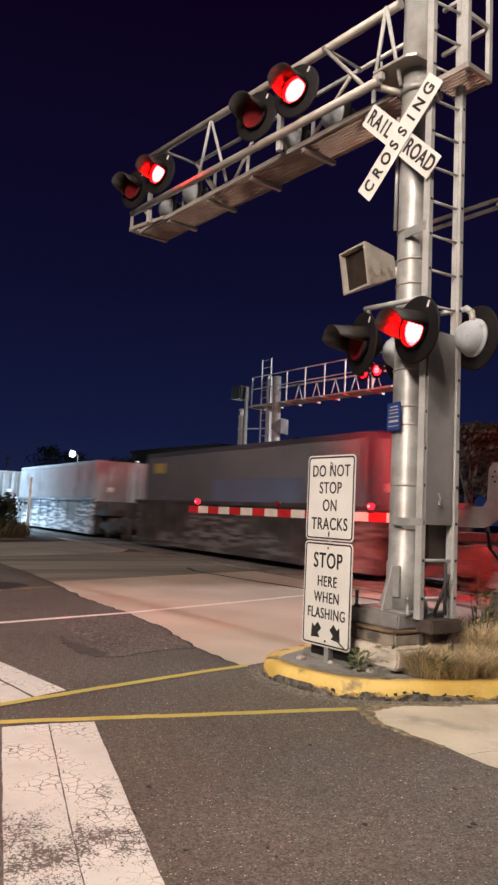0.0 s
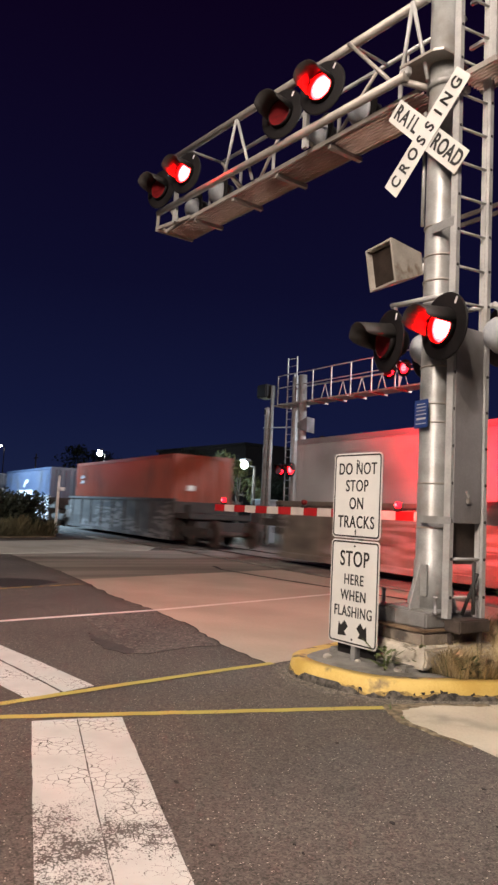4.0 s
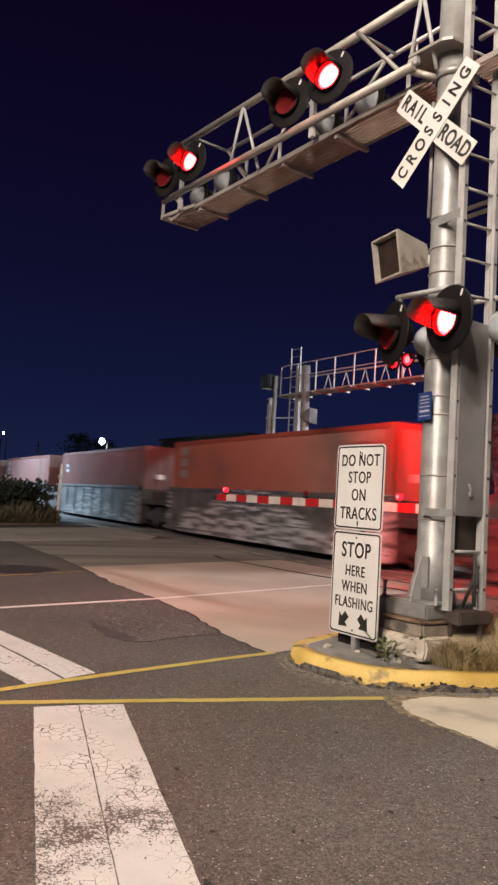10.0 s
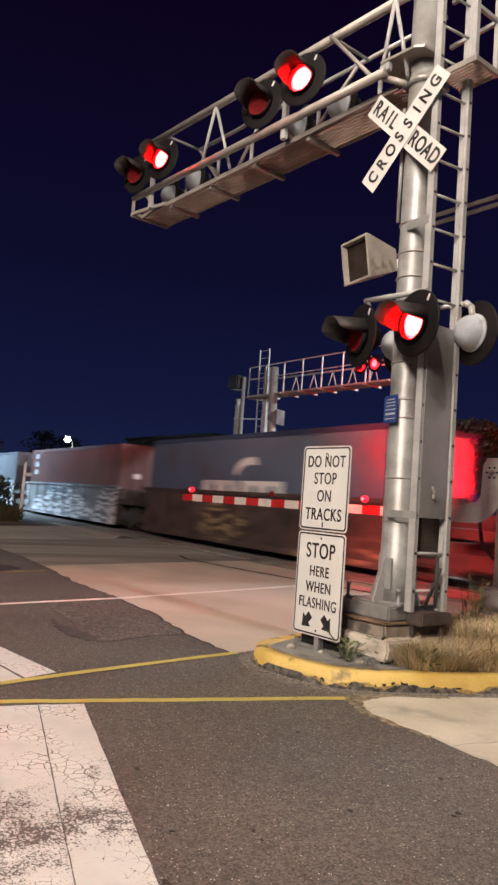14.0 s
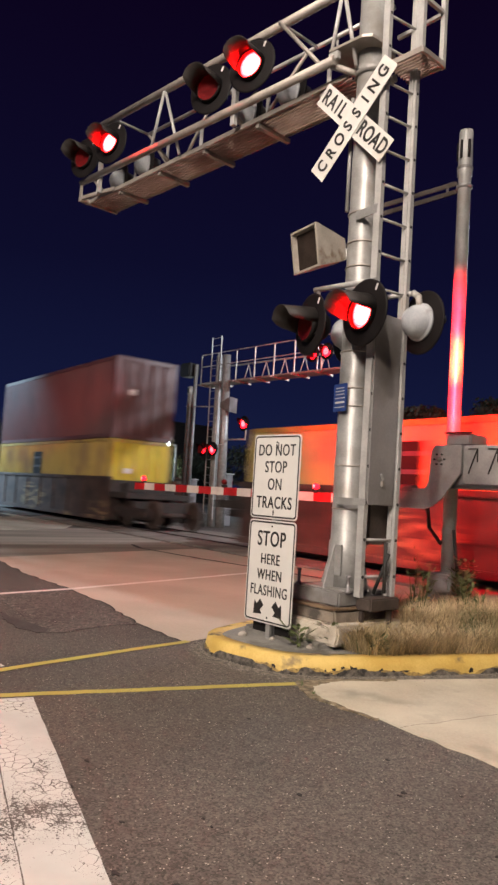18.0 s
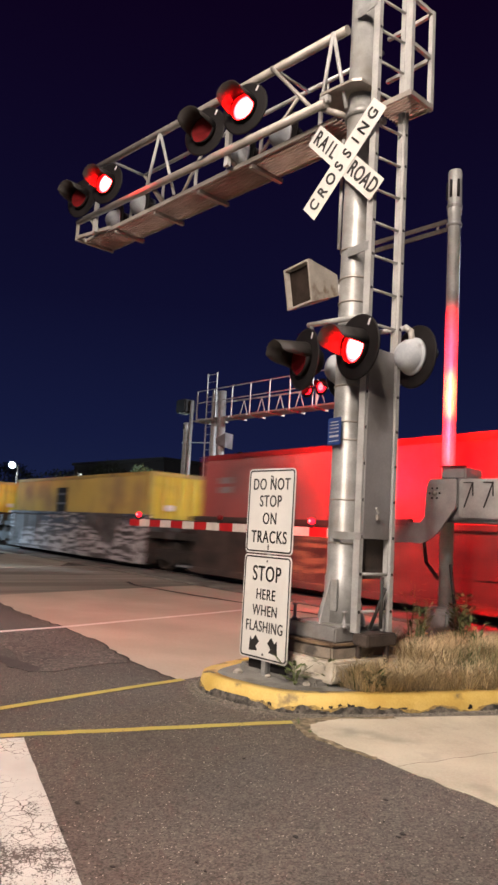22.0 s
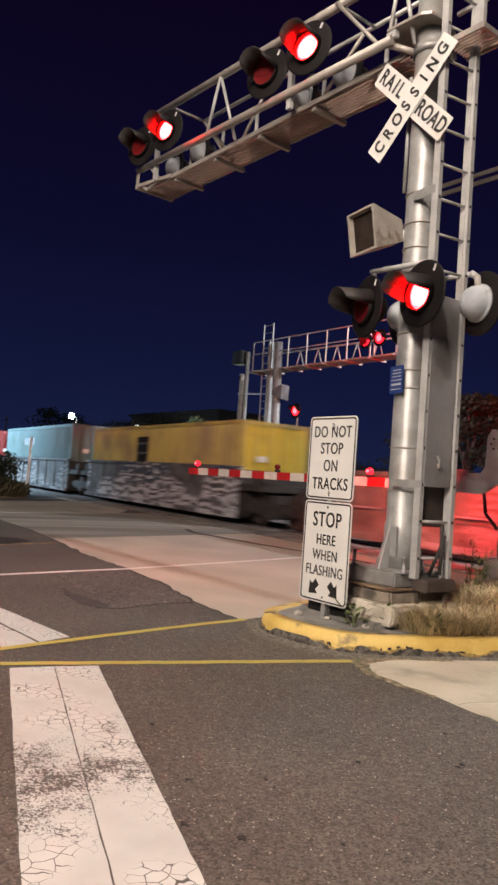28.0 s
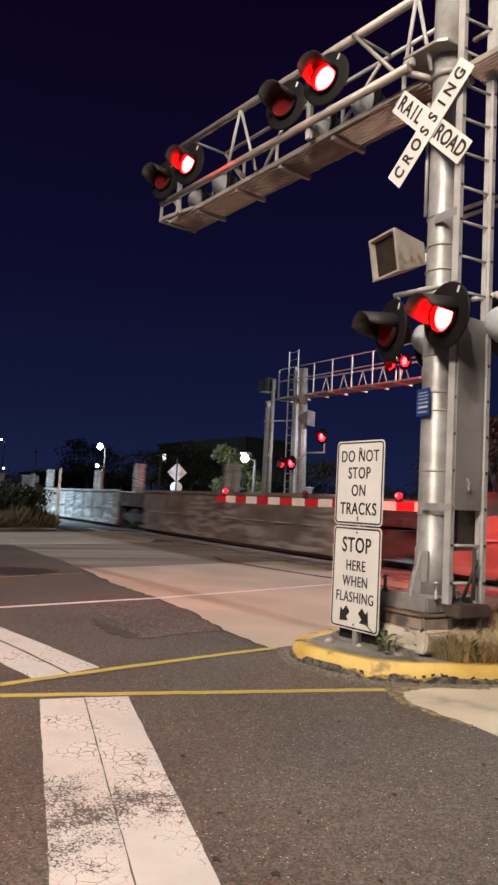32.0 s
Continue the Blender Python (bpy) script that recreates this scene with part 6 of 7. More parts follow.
PALE_CAR = graffiti("car_pale", (0.16, 0.15, 0.148), (0.045, 0.041, 0.040), (((0.46, 0.45, 0.46), 0.42), ((0.045, 0.06, 0.085), 0.50)), 2.1, 0.50)
RUST_CAR = graffiti("car_rust", (0.20, 0.105, 0.06), (0.075, 0.04, 0.026), (((0.42, 0.28, 0.06), 0.54), ((0.07, 0.22, 0.14), 0.56)), 1.8)
DARK_CAR = graffiti("car_dark", (0.105, 0.068, 0.055), (0.026, 0.020, 0.019), (((0.24, 0.18, 0.10), 0.60),), 1.8)
TAN_CAR = graffiti("car_tan", (0.22, 0.18, 0.145), (0.075, 0.062, 0.05), (((0.30, 0.28, 0.26), 0.52), ((0.08, 0.07, 0.06), 0.55)), 1.8)
CARS = {"grey": (GREY_CAR, "grimy grey"), "pale": (PALE_CAR, "pale grey, sprayed"), "rust": (RUST_CAR, "rusty brown"), "dark": (DARK_CAR, "dark brown"), "tan": (TAN_CAR, "tan-grey")}
BOX_L, BOX_W, BOX_H = 12.19, 2.44, 2.90


def corrugated(length, height, pitch, depth, inset):
    """A pressed steel wall in the x-z plane, its ribs upright; front towards +y."""
    bm = bmesh.new()
    n = int(length / pitch)
    xs = []
    for i in range(n):
        x = -length / 2 + i * length / n
        p = length / n
        xs += [(x, 0), (x + p * .30, 0), (x + p * .42, -depth), (x + p * .86, -depth)]
    xs.append((length / 2, 0))
    lo = [bm.verts.new((x, y - inset, -height / 2)) for x, y in xs]
    hi = [bm.verts.new((x, y - inset, height / 2)) for x, y in xs]
    for i in range(len(xs) - 1):
        bm.faces.new((lo[i], lo[i + 1], hi[i + 1], hi[i]))
    return bm


def container_meshes():
    m = {}
    for name, bm in (("side_panel", corrugated(BOX_L - 0.3, BOX_H - 0.28, 0.278, 0.036, 0.01)), ("end_panel", corrugated(BOX_W - 0.3, BOX_H - 0.28, 0.25, 0.04, 0.01)),
                     ("roof", box(-BOX_L / 2 + 0.05, BOX_L / 2 - 0.05, -BOX_W / 2 + 0.05, BOX_W / 2 - 0.05, BOX_H - 0.045, BOX_H - 0.02)),
                     ("floor", box(-BOX_L / 2 + 0.05, BOX_L / 2 - 0.05, -BOX_W / 2 + 0.05, BOX_W / 2 - 0.05, 0.02, 0.10)),
                     ("post", box(-0.075, 0.075, -0.075, 0.075, 0.1, BOX_H - 0.1, 0.01)),
                     ("long_rail", box(-BOX_L / 2 + 0.15, BOX_L / 2 - 0.15, -0.04, 0.04, -0.07, 0.07, 0.01)),
                     ("end_rail", box(-0.05, 0.05, -BOX_W / 2 + 0.15, BOX_W / 2 - 0.15, -0.07, 0.07, 0.01)),
                     ("corner_casting", box(-0.09, 0.09, -0.081, 0.081, -0.06, 0.06, 0.012)),
                     ("lock_rod", tube((0, 0, 0.12), (0, 0, BOX_H - 0.12), 0.02, n=8))):
        me = bpy.data.meshes.new(name)
        bm.to_mesh(me)
        bm.free()
        m[name] = me
    return m


BOXM = container_meshes()
MESH_CACHE = {}


def shared(kind, material):
    key = (kind, material.name)
    if key not in MESH_CACHE:
        me = BOXM[kind].copy()
        me.name = kind
        me.materials.clear()
        me.materials.append(material)
        MESH_CACHE[key] = me
    return MESH_CACHE[key]


def sub(t, kind, mat, x=0, y=0, z=0, rz=0, label=""):
    ob = part(kind, shared(kind, mat), mat, t, label, (x, y, z))
    ob.rotation_euler = (0, 0, radians(rz))
    return ob


def container(colour, mark=None, high=False):
    """A forty-foot box, its floor at z = 0, length along x; +y is the side towards the viewer."""
    mat = COLOURS[colour]
    label = SPOKEN[colour] + (" steel freight container stacked on another" if high else " steel freight container riding in a well car")
    t = thing("freight_container", label, "container", group="containers on the train")
    for sy, rz in ((1, 0), (-1, 180)):
        sub(t, "side_panel", mat, 0, sy * BOX_W / 2, BOX_H / 2, rz)
        for z in (0.07, BOX_H - 0.07):
            sub(t, "long_rail", mat, 0, sy * (BOX_W / 2 - 0.04), z)
    for sx, rz in ((1, -90), (-1, 90)):
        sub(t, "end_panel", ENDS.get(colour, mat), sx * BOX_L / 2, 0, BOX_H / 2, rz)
        for z in (0.07, BOX_H - 0.07):
            sub(t, "end_rail", mat, sx * (BOX_L / 2 - 0.05), 0, z)
        for sy in (1, -1):
            sub(t, "post", mat, sx * (BOX_L / 2 - 0.075), sy * (BOX_W / 2 - 0.075))
            for z in (0.06, BOX_H - 0.06):
                sub(t, "corner_casting", mat, sx * (BOX_L / 2 - 0.088), sy * (BOX_W / 2 - 0.079), z)
    sub(t, "roof", mat)
    sub(t, "floor", mat)
    y = BOX_W / 2 + 0.004
    F = lambda x, z, w, h, m, lab: part("marking", box(x - w / 2, x + w / 2, y - 0.004, y + 0.003, z - h / 2, z + h / 2), m, t, lab)
    if mark == "crescent":
        pts = []
        for i in range(13):
            a = radians(70 + 95 * i / 12)
            pts.append((0.35 + 0.85 * math.cos(a), 1.62 + 0.60 * math.sin(a)))
        for i in range(13):
            a = radians(165 - 95 * i / 12)
            pts.append((0.44 + 0.80 * math.cos(a), 1.57 + 0.44 * math.sin(a)))
        bm = plate([(-x, z) for x, z in pts][::-1], -y - 0.003, -y + 0.003)
        bmesh.ops.scale(bm, vec=(1, -1, 1), verts=bm.verts)
        bmesh.ops.reverse_faces(bm, faces=bm.faces)
        part("marking", bm, WHITE, t, "white curved stripe")
        F(1.25, 1.24, 2.0, 0.62, WHITE, "white lettering panel")
        F(-1.0, 1.24, 2.0, 0.62, WHITE, "white lettering panel")
        for k, xx in enumerate((0.75, 1.6, -0.6, -1.5)):
            part("marking", box(xx - 0.12, xx + 0.12, y + 0.001, y + 0.006, 1.10, 1.42), COLOURS["navy"], t)
    if mark == "vent":
        F(0.9, 1.75, 0.95, 1.35, BLACK, "dark square grille")
        for dz in (-0.4, 0, 0.4):
            part("marking", box(0.5, 1.3, y + 0.002, y + 0.008, 1.75 + dz - 0.05, 1.75 + dz + 0.05), COLOURS["slate"], t)
    if mark == "emblem":
        F(0.2, 2.05, 0.55, 0.5, WHITE, "white emblem")
        F(0.2, 1.55, 1.4, 0.16, WHITE, "white lettering bar")
    if mark == "lines":
        for z in (2.55, 2.15, 1.75):
            F(5.1, z, 0.55, 0.26, GREYP, "grey lettering bar")
    if mark == "word":
        for k in range(5):
            F(0.2 + 0.42 * k, 2.1, 0.30, 0.36, GREYP, "grey lettering bar")
    if mark == "patch":
        F(5.0, 2.35, 0.9, 0.34, COLOURS["yellow"], "yellow plate")
        F(-1.2, 1.15, 4.6, 1.5, BLUEF, "pale blue painted field")
    if mark == "plate":
        F(5.0, 2.2, 0.55, 0.16, GREYP, "grey lettering bar")
        F(5.0, 1.95, 0.55, 0.16, GREYP, "grey lettering bar")
    # marks on the rear end
    xe = -BOX_L / 2 - 0.02
    for dy in (-0.75, -0.25, 0.25, 0.75):
        sub(t, "lock_rod", mat, xe, dy)
    part("marking", box(xe - 0.02, xe, 0.35, 0.65, 1.55, 1.75), WHITE, t)
    return t


def wheel_mesh():
    return lathe([(0.0, -0.07), (0.10, -0.07), (0.12, -0.05), (0.38, -0.04), (0.42, -0.07), (0.49, -0.07), (0.49, -0.04), (0.455, -0.03), (0.45, 0.06), (0.36, 0.06), (0.34, 0.03), (0.12, 0.04), (0.0, 0.04)], 22, "Y")


def well_unit(colour, length, loaded, stakes):
    """One well of an articulated car: ribbed sides with a top rail, floor, end platforms, and the truck under its rear end."""
    mat, word = CARS[colour]
    t = thing("well_car", word + (" well car carrying a container" if loaded else " empty well car with bare ribbed sides"), "railway car", group="well cars of the train")
    h = length / 2
    z0, z1 = 0.26, 1.62
    for sy in (1, -1):
        s = part("side_wall", box(-h + 1.35, h - 1.35, sy * 1.27, sy * 1.33, z0, z1, 0.01), mat, t, "deep steel side wall")
        part("top_chord", box(-h + 1.2, h - 1.2, sy * 1.245, sy * 1.40, z1 - 0.02, z1 + 0.10, 0.02), mat, s)
        part("bottom_chord", box(-h + 1.35, h - 1.35, sy * 1.25, sy * 1.42, z0 - 0.05, z0 + 0.10, 0.02), mat, s)
        part("mid_rail", box(-h + 1.35, h - 1.35, sy * 1.33, sy * 1.36, 0.78, 0.84, 0.01), mat, s)
        for k in range(9):
            x = -h + 1.8 + k * (length - 3.6) / 8
            part("rib", box(x - 0.04, x + 0.04, sy * 1.33, sy * 1.375, z0 + 0.1, z1 - 0.02, 0.008), mat, s)
    for k in range(5):
        x = -h + 1.8 + k * (length - 3.6) / 4
        part("cross_bearer", box(x - 0.15, x + 0.15, -1.26, 1.26, z0 - 0.06, z0 + 0.04), TRUCK, t)
    for sx in (1, -1):
        part("end_platform", box(sx * (h - 0.12), sx * (h - 1.42), -1.25, 1.25, 1.02, 1.22, 0.02), TRUCK, t)
        part("bolster", box(sx * (h - 1.3), sx * (h - 1.42), -1.28, 1.28, z0, 1.62, 0.02), TRUCK, t)
        part("brake_gear", box(sx * (h - 0.35), sx * (h - 0.75), 0.55, 1.15, 1.22, 1.52, 0.03), TRUCK, t)
    # truck under the rear joint
    tr = part("truck_frame", box(-h - 1.15, -h + 1.15, -1.12, -0.92, 0.42, 0.72, 0.05), TRUCK, t, "blackened wheel truck")
    part("side_frame", box(-h - 1.2, -h + 1.2, 0.94, 1.14, 0.40, 0.74, 0.06), TRUCK, tr)
    part("spring", box(-h - 0.3, -h + 0.3, 0.96, 1.16, 0.30, 0.70, 0.04), TRUCK, tr)
    part("bolster_beam", box(-h - 0.2, -h + 0.2, -1.1, 1.1, 0.55, 0.95, 0.03), TRUCK, tr)
    for dx in (-0.89, 0.89):
        for sy in (1, -1):
            wb = wheel_mesh()
            if sy > 0:
                bmesh.ops.scale(wb, vec=(1, -1, 1), verts=wb.verts)
                bmesh.ops.reverse_faces(wb, faces=wb.faces)
            part("wheel", shift(wb, -h + dx, sy * 0.77, 0.555), RAILST, tr)
        part("axle", tube((-h + dx, -0.8, 0.555), (-h + dx, 0.8, 0.555), 0.08, n=10), RAILST, tr)
        part("bearing", shift(lathe([(0.09, 0.0), (0.09, -0.12), (0.05, -0.14)], 12, "Y"), -h + dx, 1.05, 0.555), RAILST, tr)
    if not loaded:
        # posts that stand above the walls of an empty car
        part("end_post", box(-4.45, -4.21, -0.62, -0.18, 0.2, 3.02, 0.02), mat, t, "broad upright standing in the empty car")
        for x in (3.77, 4.47) if stakes else ():
            part("stake", box(x - 0.13, x + 0.13, -1.30, -1.12, 1.55, 2.90, 0.02), mat, t, "short upright on the far wall")
        for k in range(8):
            x = -h + 2.6 + k * (length - 5.2) / 7
            part("ledge", box(x - 0.42, x + 0.42, 1.36, 1.43, 0.90, 0.935, 0.008), ALU, t, "pale ledge on the side wall")
    part("coupler", box(h - 0.1, h + 1.0, -0.1, 0.1, 0.75, 0.95, 0.03), TRUCK, t)
    return t


# leading end of each container at the start, colour, marking, well colour, stack on top
TRAIN = [(77.0, "slate", None, "pale"), (59.5, "white", None, "pale"), (41.86, "white", None, "pale"), (24.28, "slate", "patch", "grey"), (6.62, "navy", "crescent", "grey"),
         (-10.81, "navy", "crescent", "pale"), (-28.22, "orange", "plate", "grey"), (-48.42, "white", None, "tan"), (-69.76, "red", "emblem", "rust"),
         (-90.96, "brown", "lines", "grey"), (-106.30, "brown", "lines", "grey"), (-121.40, "brown", "plate", "grey"), (-136.48, "orange", "lines", "pale"),
         (-151.62, "navy", "crescent", "grey"), (-170.86, "slate", None, "pale"), (-186.15, "maroon", "lines", "pale"), (-201.28, "navy", "crescent", "dark"),
         (-216.7, "brown", None, "grey"), (-232.09, "navy", "crescent", "pale"), (-252.80, "yellow", "vent", "dark"), (-273.21, "yellow", "vent", "dark"),
         (-288.49, "yellow", "vent", "dark"), (-303.68, "yellow", "vent", "pale"), (-318.91, "yellow", "vent", "pale"), (-334.09, "red", "plate", "dark"),
         (-353.51, "olive", "word", "grey"), (-368.74, "brown", "lines", "pale"), (-383.83, "red", "plate", "dark"), (-399.33, "teal", "word", "grey"),
         (-414.55, "yellow", "vent", "pale")]
EMPTY = [-437.6, -453.9, -470.0, -486.0, -502.0, -518.0]
MOVING = []


def build_train():
    mids = [c[0] - BOX_L / 2 for c in TRAIN]
    allmid = mids + EMPTY
    made = {}
    for i, mid in enumerate(allmid):
        ahead = allmid[i - 1] if i else mid + 17.5
        behind = allmid[i + 1] if i + 1 < len(allmid) else mid - 16
        gap = min(ahead - mid, mid - behind)
        length = min(max(gap - 0.10, 14.9), 15.6)
        loaded = i < len(mids)
        colour = TRAIN[i][3] if loaded else "tan"
        stakes = i > len(mids)
        key = (colour, round(length, 1), loaded, stakes)
        if key in made:
            car = copy_thing(made[key], Matrix.Identity(4))
        else:
            car = made[key] = well_unit(colour, length, loaded, stakes)
        MOVING.append((car, mid, -0.002))
        if loaded:
            k2 = ("box", TRAIN[i][1], TRAIN[i][2])
            if k2 in made:
                b = copy_thing(made[k2], Matrix.Identity(4))
            else:
                b = made[k2] = container(TRAIN[i][1], TRAIN[i][2])
            MOVING.append((b, mid, 0.48))
            if abs(TRAIN[i][0] + 252.80) < 0.1:
                # the lower box of the stack is one of standard height
                b.scale.z = 2.59 / BOX_H
                MOVING.append((container("maroon", None, True), mid, 0.48 + 2.59 + 0.02))
    return made


build_train()

# ---------------------------------------------------------------- across the tracks: the other cantilever
FY = 14.0


def build_far_cantilever():
    t = thing("far_cantilever_signal", "second steel cantilever signal across the tracks", "signal", (-18.4, FY, 0))
    P = lambda bm: shift(bm, 18.4, -FY, 0)
    part("mast", P(tube((-18.46, FY, 0.0), (-18.56, FY, 7.12), 0.17, 0.15, 18)), GALV, t, "round steel mast")
    part("mast", P(tube((-17.52, FY - 0.3, 0.0), (-17.76, FY - 0.3, 7.0), 0.19, 0.17, 18)), GALV, t, "round steel mast")
    z, x0, x1 = 5.88, -19.3, -11.2
    part("walkway", P(box(x0, x1, FY - 0.35, FY + 0.35, z, z + 0.07, 0.01)), RUSTARM, t, "steel walkway of the far arm")
    for x in (-19.3, -18.2, -17.03, -15.93, -14.84, -13.75, -12.6, -11.4):
        part("bearer", P(bar((x, FY - 0.55, z - 0.03), (x, FY + 0.45, z - 0.03), 0.06, 0.06)), RUSTARM, t)
        part("rail_post", P(bar((x, FY - 0.38, z), (x, FY - 0.38, z + 1.25), 0.04, 0.04)), ALU, t)
    for dz in (0.74, 1.25):
        part("hand_rail", P(bar((x0, FY - 0.38, z + dz), (x1, FY - 0.38, z + dz), 0.035, 0.035)), ALU, t)
    y = FY + 0.2
    part("chord", P(tube((-18.4, y, z + 0.80), (x1, y, z + 0.72), 0.035)), ALU, t)
    for k in range(6):
        x = -17.2 + k * 1.05
        part("brace", P(tube((x, y, z + 0.08), (x + 0.25, y, z + 0.75), 0.02, n=8)), ALU, t)
        part("brace", P(tube((x + 0.25, y, z + 0.75), (x + 0.5, y, z + 0.08), 0.02, n=8)), ALU, t)
    for x in (-19.03, -18.42):
        part("ladder_rail", P(bar((x + 0.15, FY - 0.1, 0.3), (x, FY - 0.1, 7.92), 0.05, 0.03)), ALU, t)
    for k in range(24):
        part("rung", P(tube((-18.88 - k * 0.0063, FY - 0.1, 0.5 + k * 0.32), (-18.27 - k * 0.0063, FY - 0.1, 0.5 + k * 0.32), 0.012, n=6)), ALU, t)
    # horn
    hb = bmesh.new()
    r = [[hb.verts.new((x, a * h, b * h)) for a, b in ((-1, -1), (1, -1), (1, 1), (-1, 1))] for x, h in ((0, 0.10), (0.55, 0.30))]
    for i in range(4):
        hb.faces.new((r[0][i], r[0][(i + 1) % 4], r[1][(i + 1) % 4], r[1][i]))
    hb.faces.new(r[0]), hb.faces.new(r[1])
    bmesh.ops.recalc_face_normals(hb, faces=hb.faces)
    part("horn_speaker", P(shift(turned(hb, 20), -17.72, FY - 0.45, 4.92)), GREYP, t)
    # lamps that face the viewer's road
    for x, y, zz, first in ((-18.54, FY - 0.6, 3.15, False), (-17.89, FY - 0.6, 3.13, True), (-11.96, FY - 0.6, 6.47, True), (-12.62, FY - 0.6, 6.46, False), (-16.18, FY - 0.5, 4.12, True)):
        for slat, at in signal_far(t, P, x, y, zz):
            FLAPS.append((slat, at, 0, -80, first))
    part("lamp_arm", P(tube((-18.6, FY - 0.52, 3.30), (-17.4, FY - 0.52, 3.30), 0.03)), ALU, t)
    part("lamp_arm", P(tube((-17.6, FY - 0.2, 3.55), (-16.30, FY - 0.3, 3.53), 0.035)), ALU, t)
    part("lamp_stem", P(tube((-16.30, FY - 0.3, 3.53), (-16.30, FY - 0.3, 4.12), 0.03)), ALU, t)
    part("lamp_post", P(bar((-12.29, FY - 0.5, z), (-12.29, FY - 0.5, z + 0.9), 0.06, 0.05)), ALU, t)


def signal_far(t, P, x, y, z):
    h = part("signal_head", P(shift(lathe([(0.0, -0.2), (0.12, -0.15), (0.16, 0.0), (0.0, 0.0)], 16, "Y"), x, y, z)), HOODMAT, t, "crossing lamp with hood")
    part("background", P(shift(lathe([(0.0, 0.0), (0.29, 0.0), (0.30, 0.015), (0.0, 0.02)], 24, "Y"), x, y, z)), HOODMAT, h)
    part("lens", P(shift(lathe([(0.0, 0.0), (0.19, 0.0), (0.14, 0.03), (0.0, 0.04)], 18, "Y"), x, y - 0.022, z)), FAR_LENS, h)
    part("lens_core", P(shift(lathe([(0.0, 0.0), (0.12, 0.0), (0.0, 0.02)], 18, "Y"), x, y - 0.056, z)), LED_HOT, h)
    hood = bmesh.new()
    rows = []
    for i in range(13):
        a = radians(-10 + 200 * i / 12)
        rows.append([hood.verts.new((0.19 * math.cos(a), yy, 0.19 * math.sin(a))) for yy in (-0.02, -0.14 - 0.2 * max(0, math.sin(a)))])
    for a, b in zip(rows, rows[1:]):
        hood.faces.new((a[0], b[0], b[1], a[1])).smooth = True
    part("hood", P(shift(hood, x, y, z)), HOODMAT, h)
    # added slats hide the far lens, which always glows, between flashes
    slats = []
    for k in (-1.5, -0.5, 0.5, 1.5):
        slat = part("shutter_slat", plate([(-0.184, -0.047), (0.184, -0.047), (0.184, 0.047), (-0.184, 0.047)], -0.002, 0.002), LENS_OFF, h, "dark red slat added to hide the lit lens between flashes")
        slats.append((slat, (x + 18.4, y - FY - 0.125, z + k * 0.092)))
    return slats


build_far_cantilever()


def build_far_poles():
    t = thing("far_gate_pole", "pale steel pole across the tracks", "pole", (-20.62, 14.1, 0))
    part("shaft", shift(lathe([(0.13, 0), (0.12, 5.6), (0.14, 5.62), (0.14, 5.95), (0.0, 6.0)], 16)), GALV, t)
    part("slot", box(-0.05, 0.05, -0.15, -0.12, 5.66, 5.88), BLACK, t)
    part("tie", bar((-0.25, 0, 5.10), (2.1, 0.1, 4.98), 0.045, 0.045), ALU, t)
    t = thing("signal_pole", "slim pole with a dark signal box on top", "pole", (-20.45, 14.2, 0))
    part("shaft", tube((0.05, 0, 0), (0, 0, 6.95), 0.10, 0.08, 14), GALV, t)
    part("signal_box", box(-0.82, -0.12, -0.3, 0.3, 6.42, 7.02, 0.05), BLACK, t, "dark box-shaped signal head")
    for x, y, w, hh in ((-21.7, 15.0, 0.9, 1.9), (-22.6, 15.4, 0.7, 1.5), (-19.4, 15.2, 0.8, 2.2)):
        b = thing("relay_cabinet", "small grey railway equipment cabinet", "cabinet", (x, y, 0), "equipment cabinets")
        part("body", box(-w / 2, w / 2, -0.3, 0.3, 0, hh, 0.03), GREYP, b)
        part("lid", box(-w / 2 - 0.04, w / 2 + 0.04, -0.34, 0.34, hh, hh + 0.06, 0.01), ALU, b)
        part("door_handle", box(w / 4, w / 4 + 0.04, -0.33, -0.3, hh * .5, hh * .5 + 0.15), RUBBER, b)


build_far_poles()

# backs of two road signs beyond the tracks
t = thing("road_sign", "back of a diamond sign over a round one", "traffic sign", (-30.9, 15.4, 0))
part("post", tube((0, 0.05, 0), (0, 0.05, 3.75), 0.04, n=10), RUBBER, t)
dm = plate([(0, -0.56), (0.56, 0), (0, 0.56), (-0.56, 0)], -0.004, 0.004)
part("diamond_plate", shift(turned(dm, 50), -0.05, 0.10, 2.98), WHITE, t, "bare metal diamond plate")
part("round_plate", shift(turned(lathe([(0.0, 0.0), (0.34, 0.0), (0.34, 0.008), (0.0, 0.008)], 28, "Y"), 50), -0.05, 0.10, 2.12), WHITE, t, "bare metal disc")

# ---------------------------------------------------------------- far pavement, bush and marker
far = [(-13.6, -0.6), (-13.8, 0.85), (-14.4, 2.8), (-14.9, 4.5), (-15.6, 6.0), (-17.2, 7.1), (-24.0, 7.9), (-24.0, -14.0), (-13.2, -14.0)]
solid("far_pavement", slab(wobbly(far[:-2], 0.6, 0.03, 13)[::-1] + far[-2:][::-1], -0.02, 0.012), PALEWALK, "pale level pavement on the far corner", "pavement", "structure")
solid("far_kerb", slab(wobbly([(-15.3, -6.0), (-15.6, -1.0), (-16.3, 1.5), (-16.7, 1.45), (-16.0, -1.0), (-15.7, -6.0)], 0.4, 0.02, 17), 0.0, 0.11), CONCRETE, "low worn kerb stones on the far corner", "kerb", "structure")
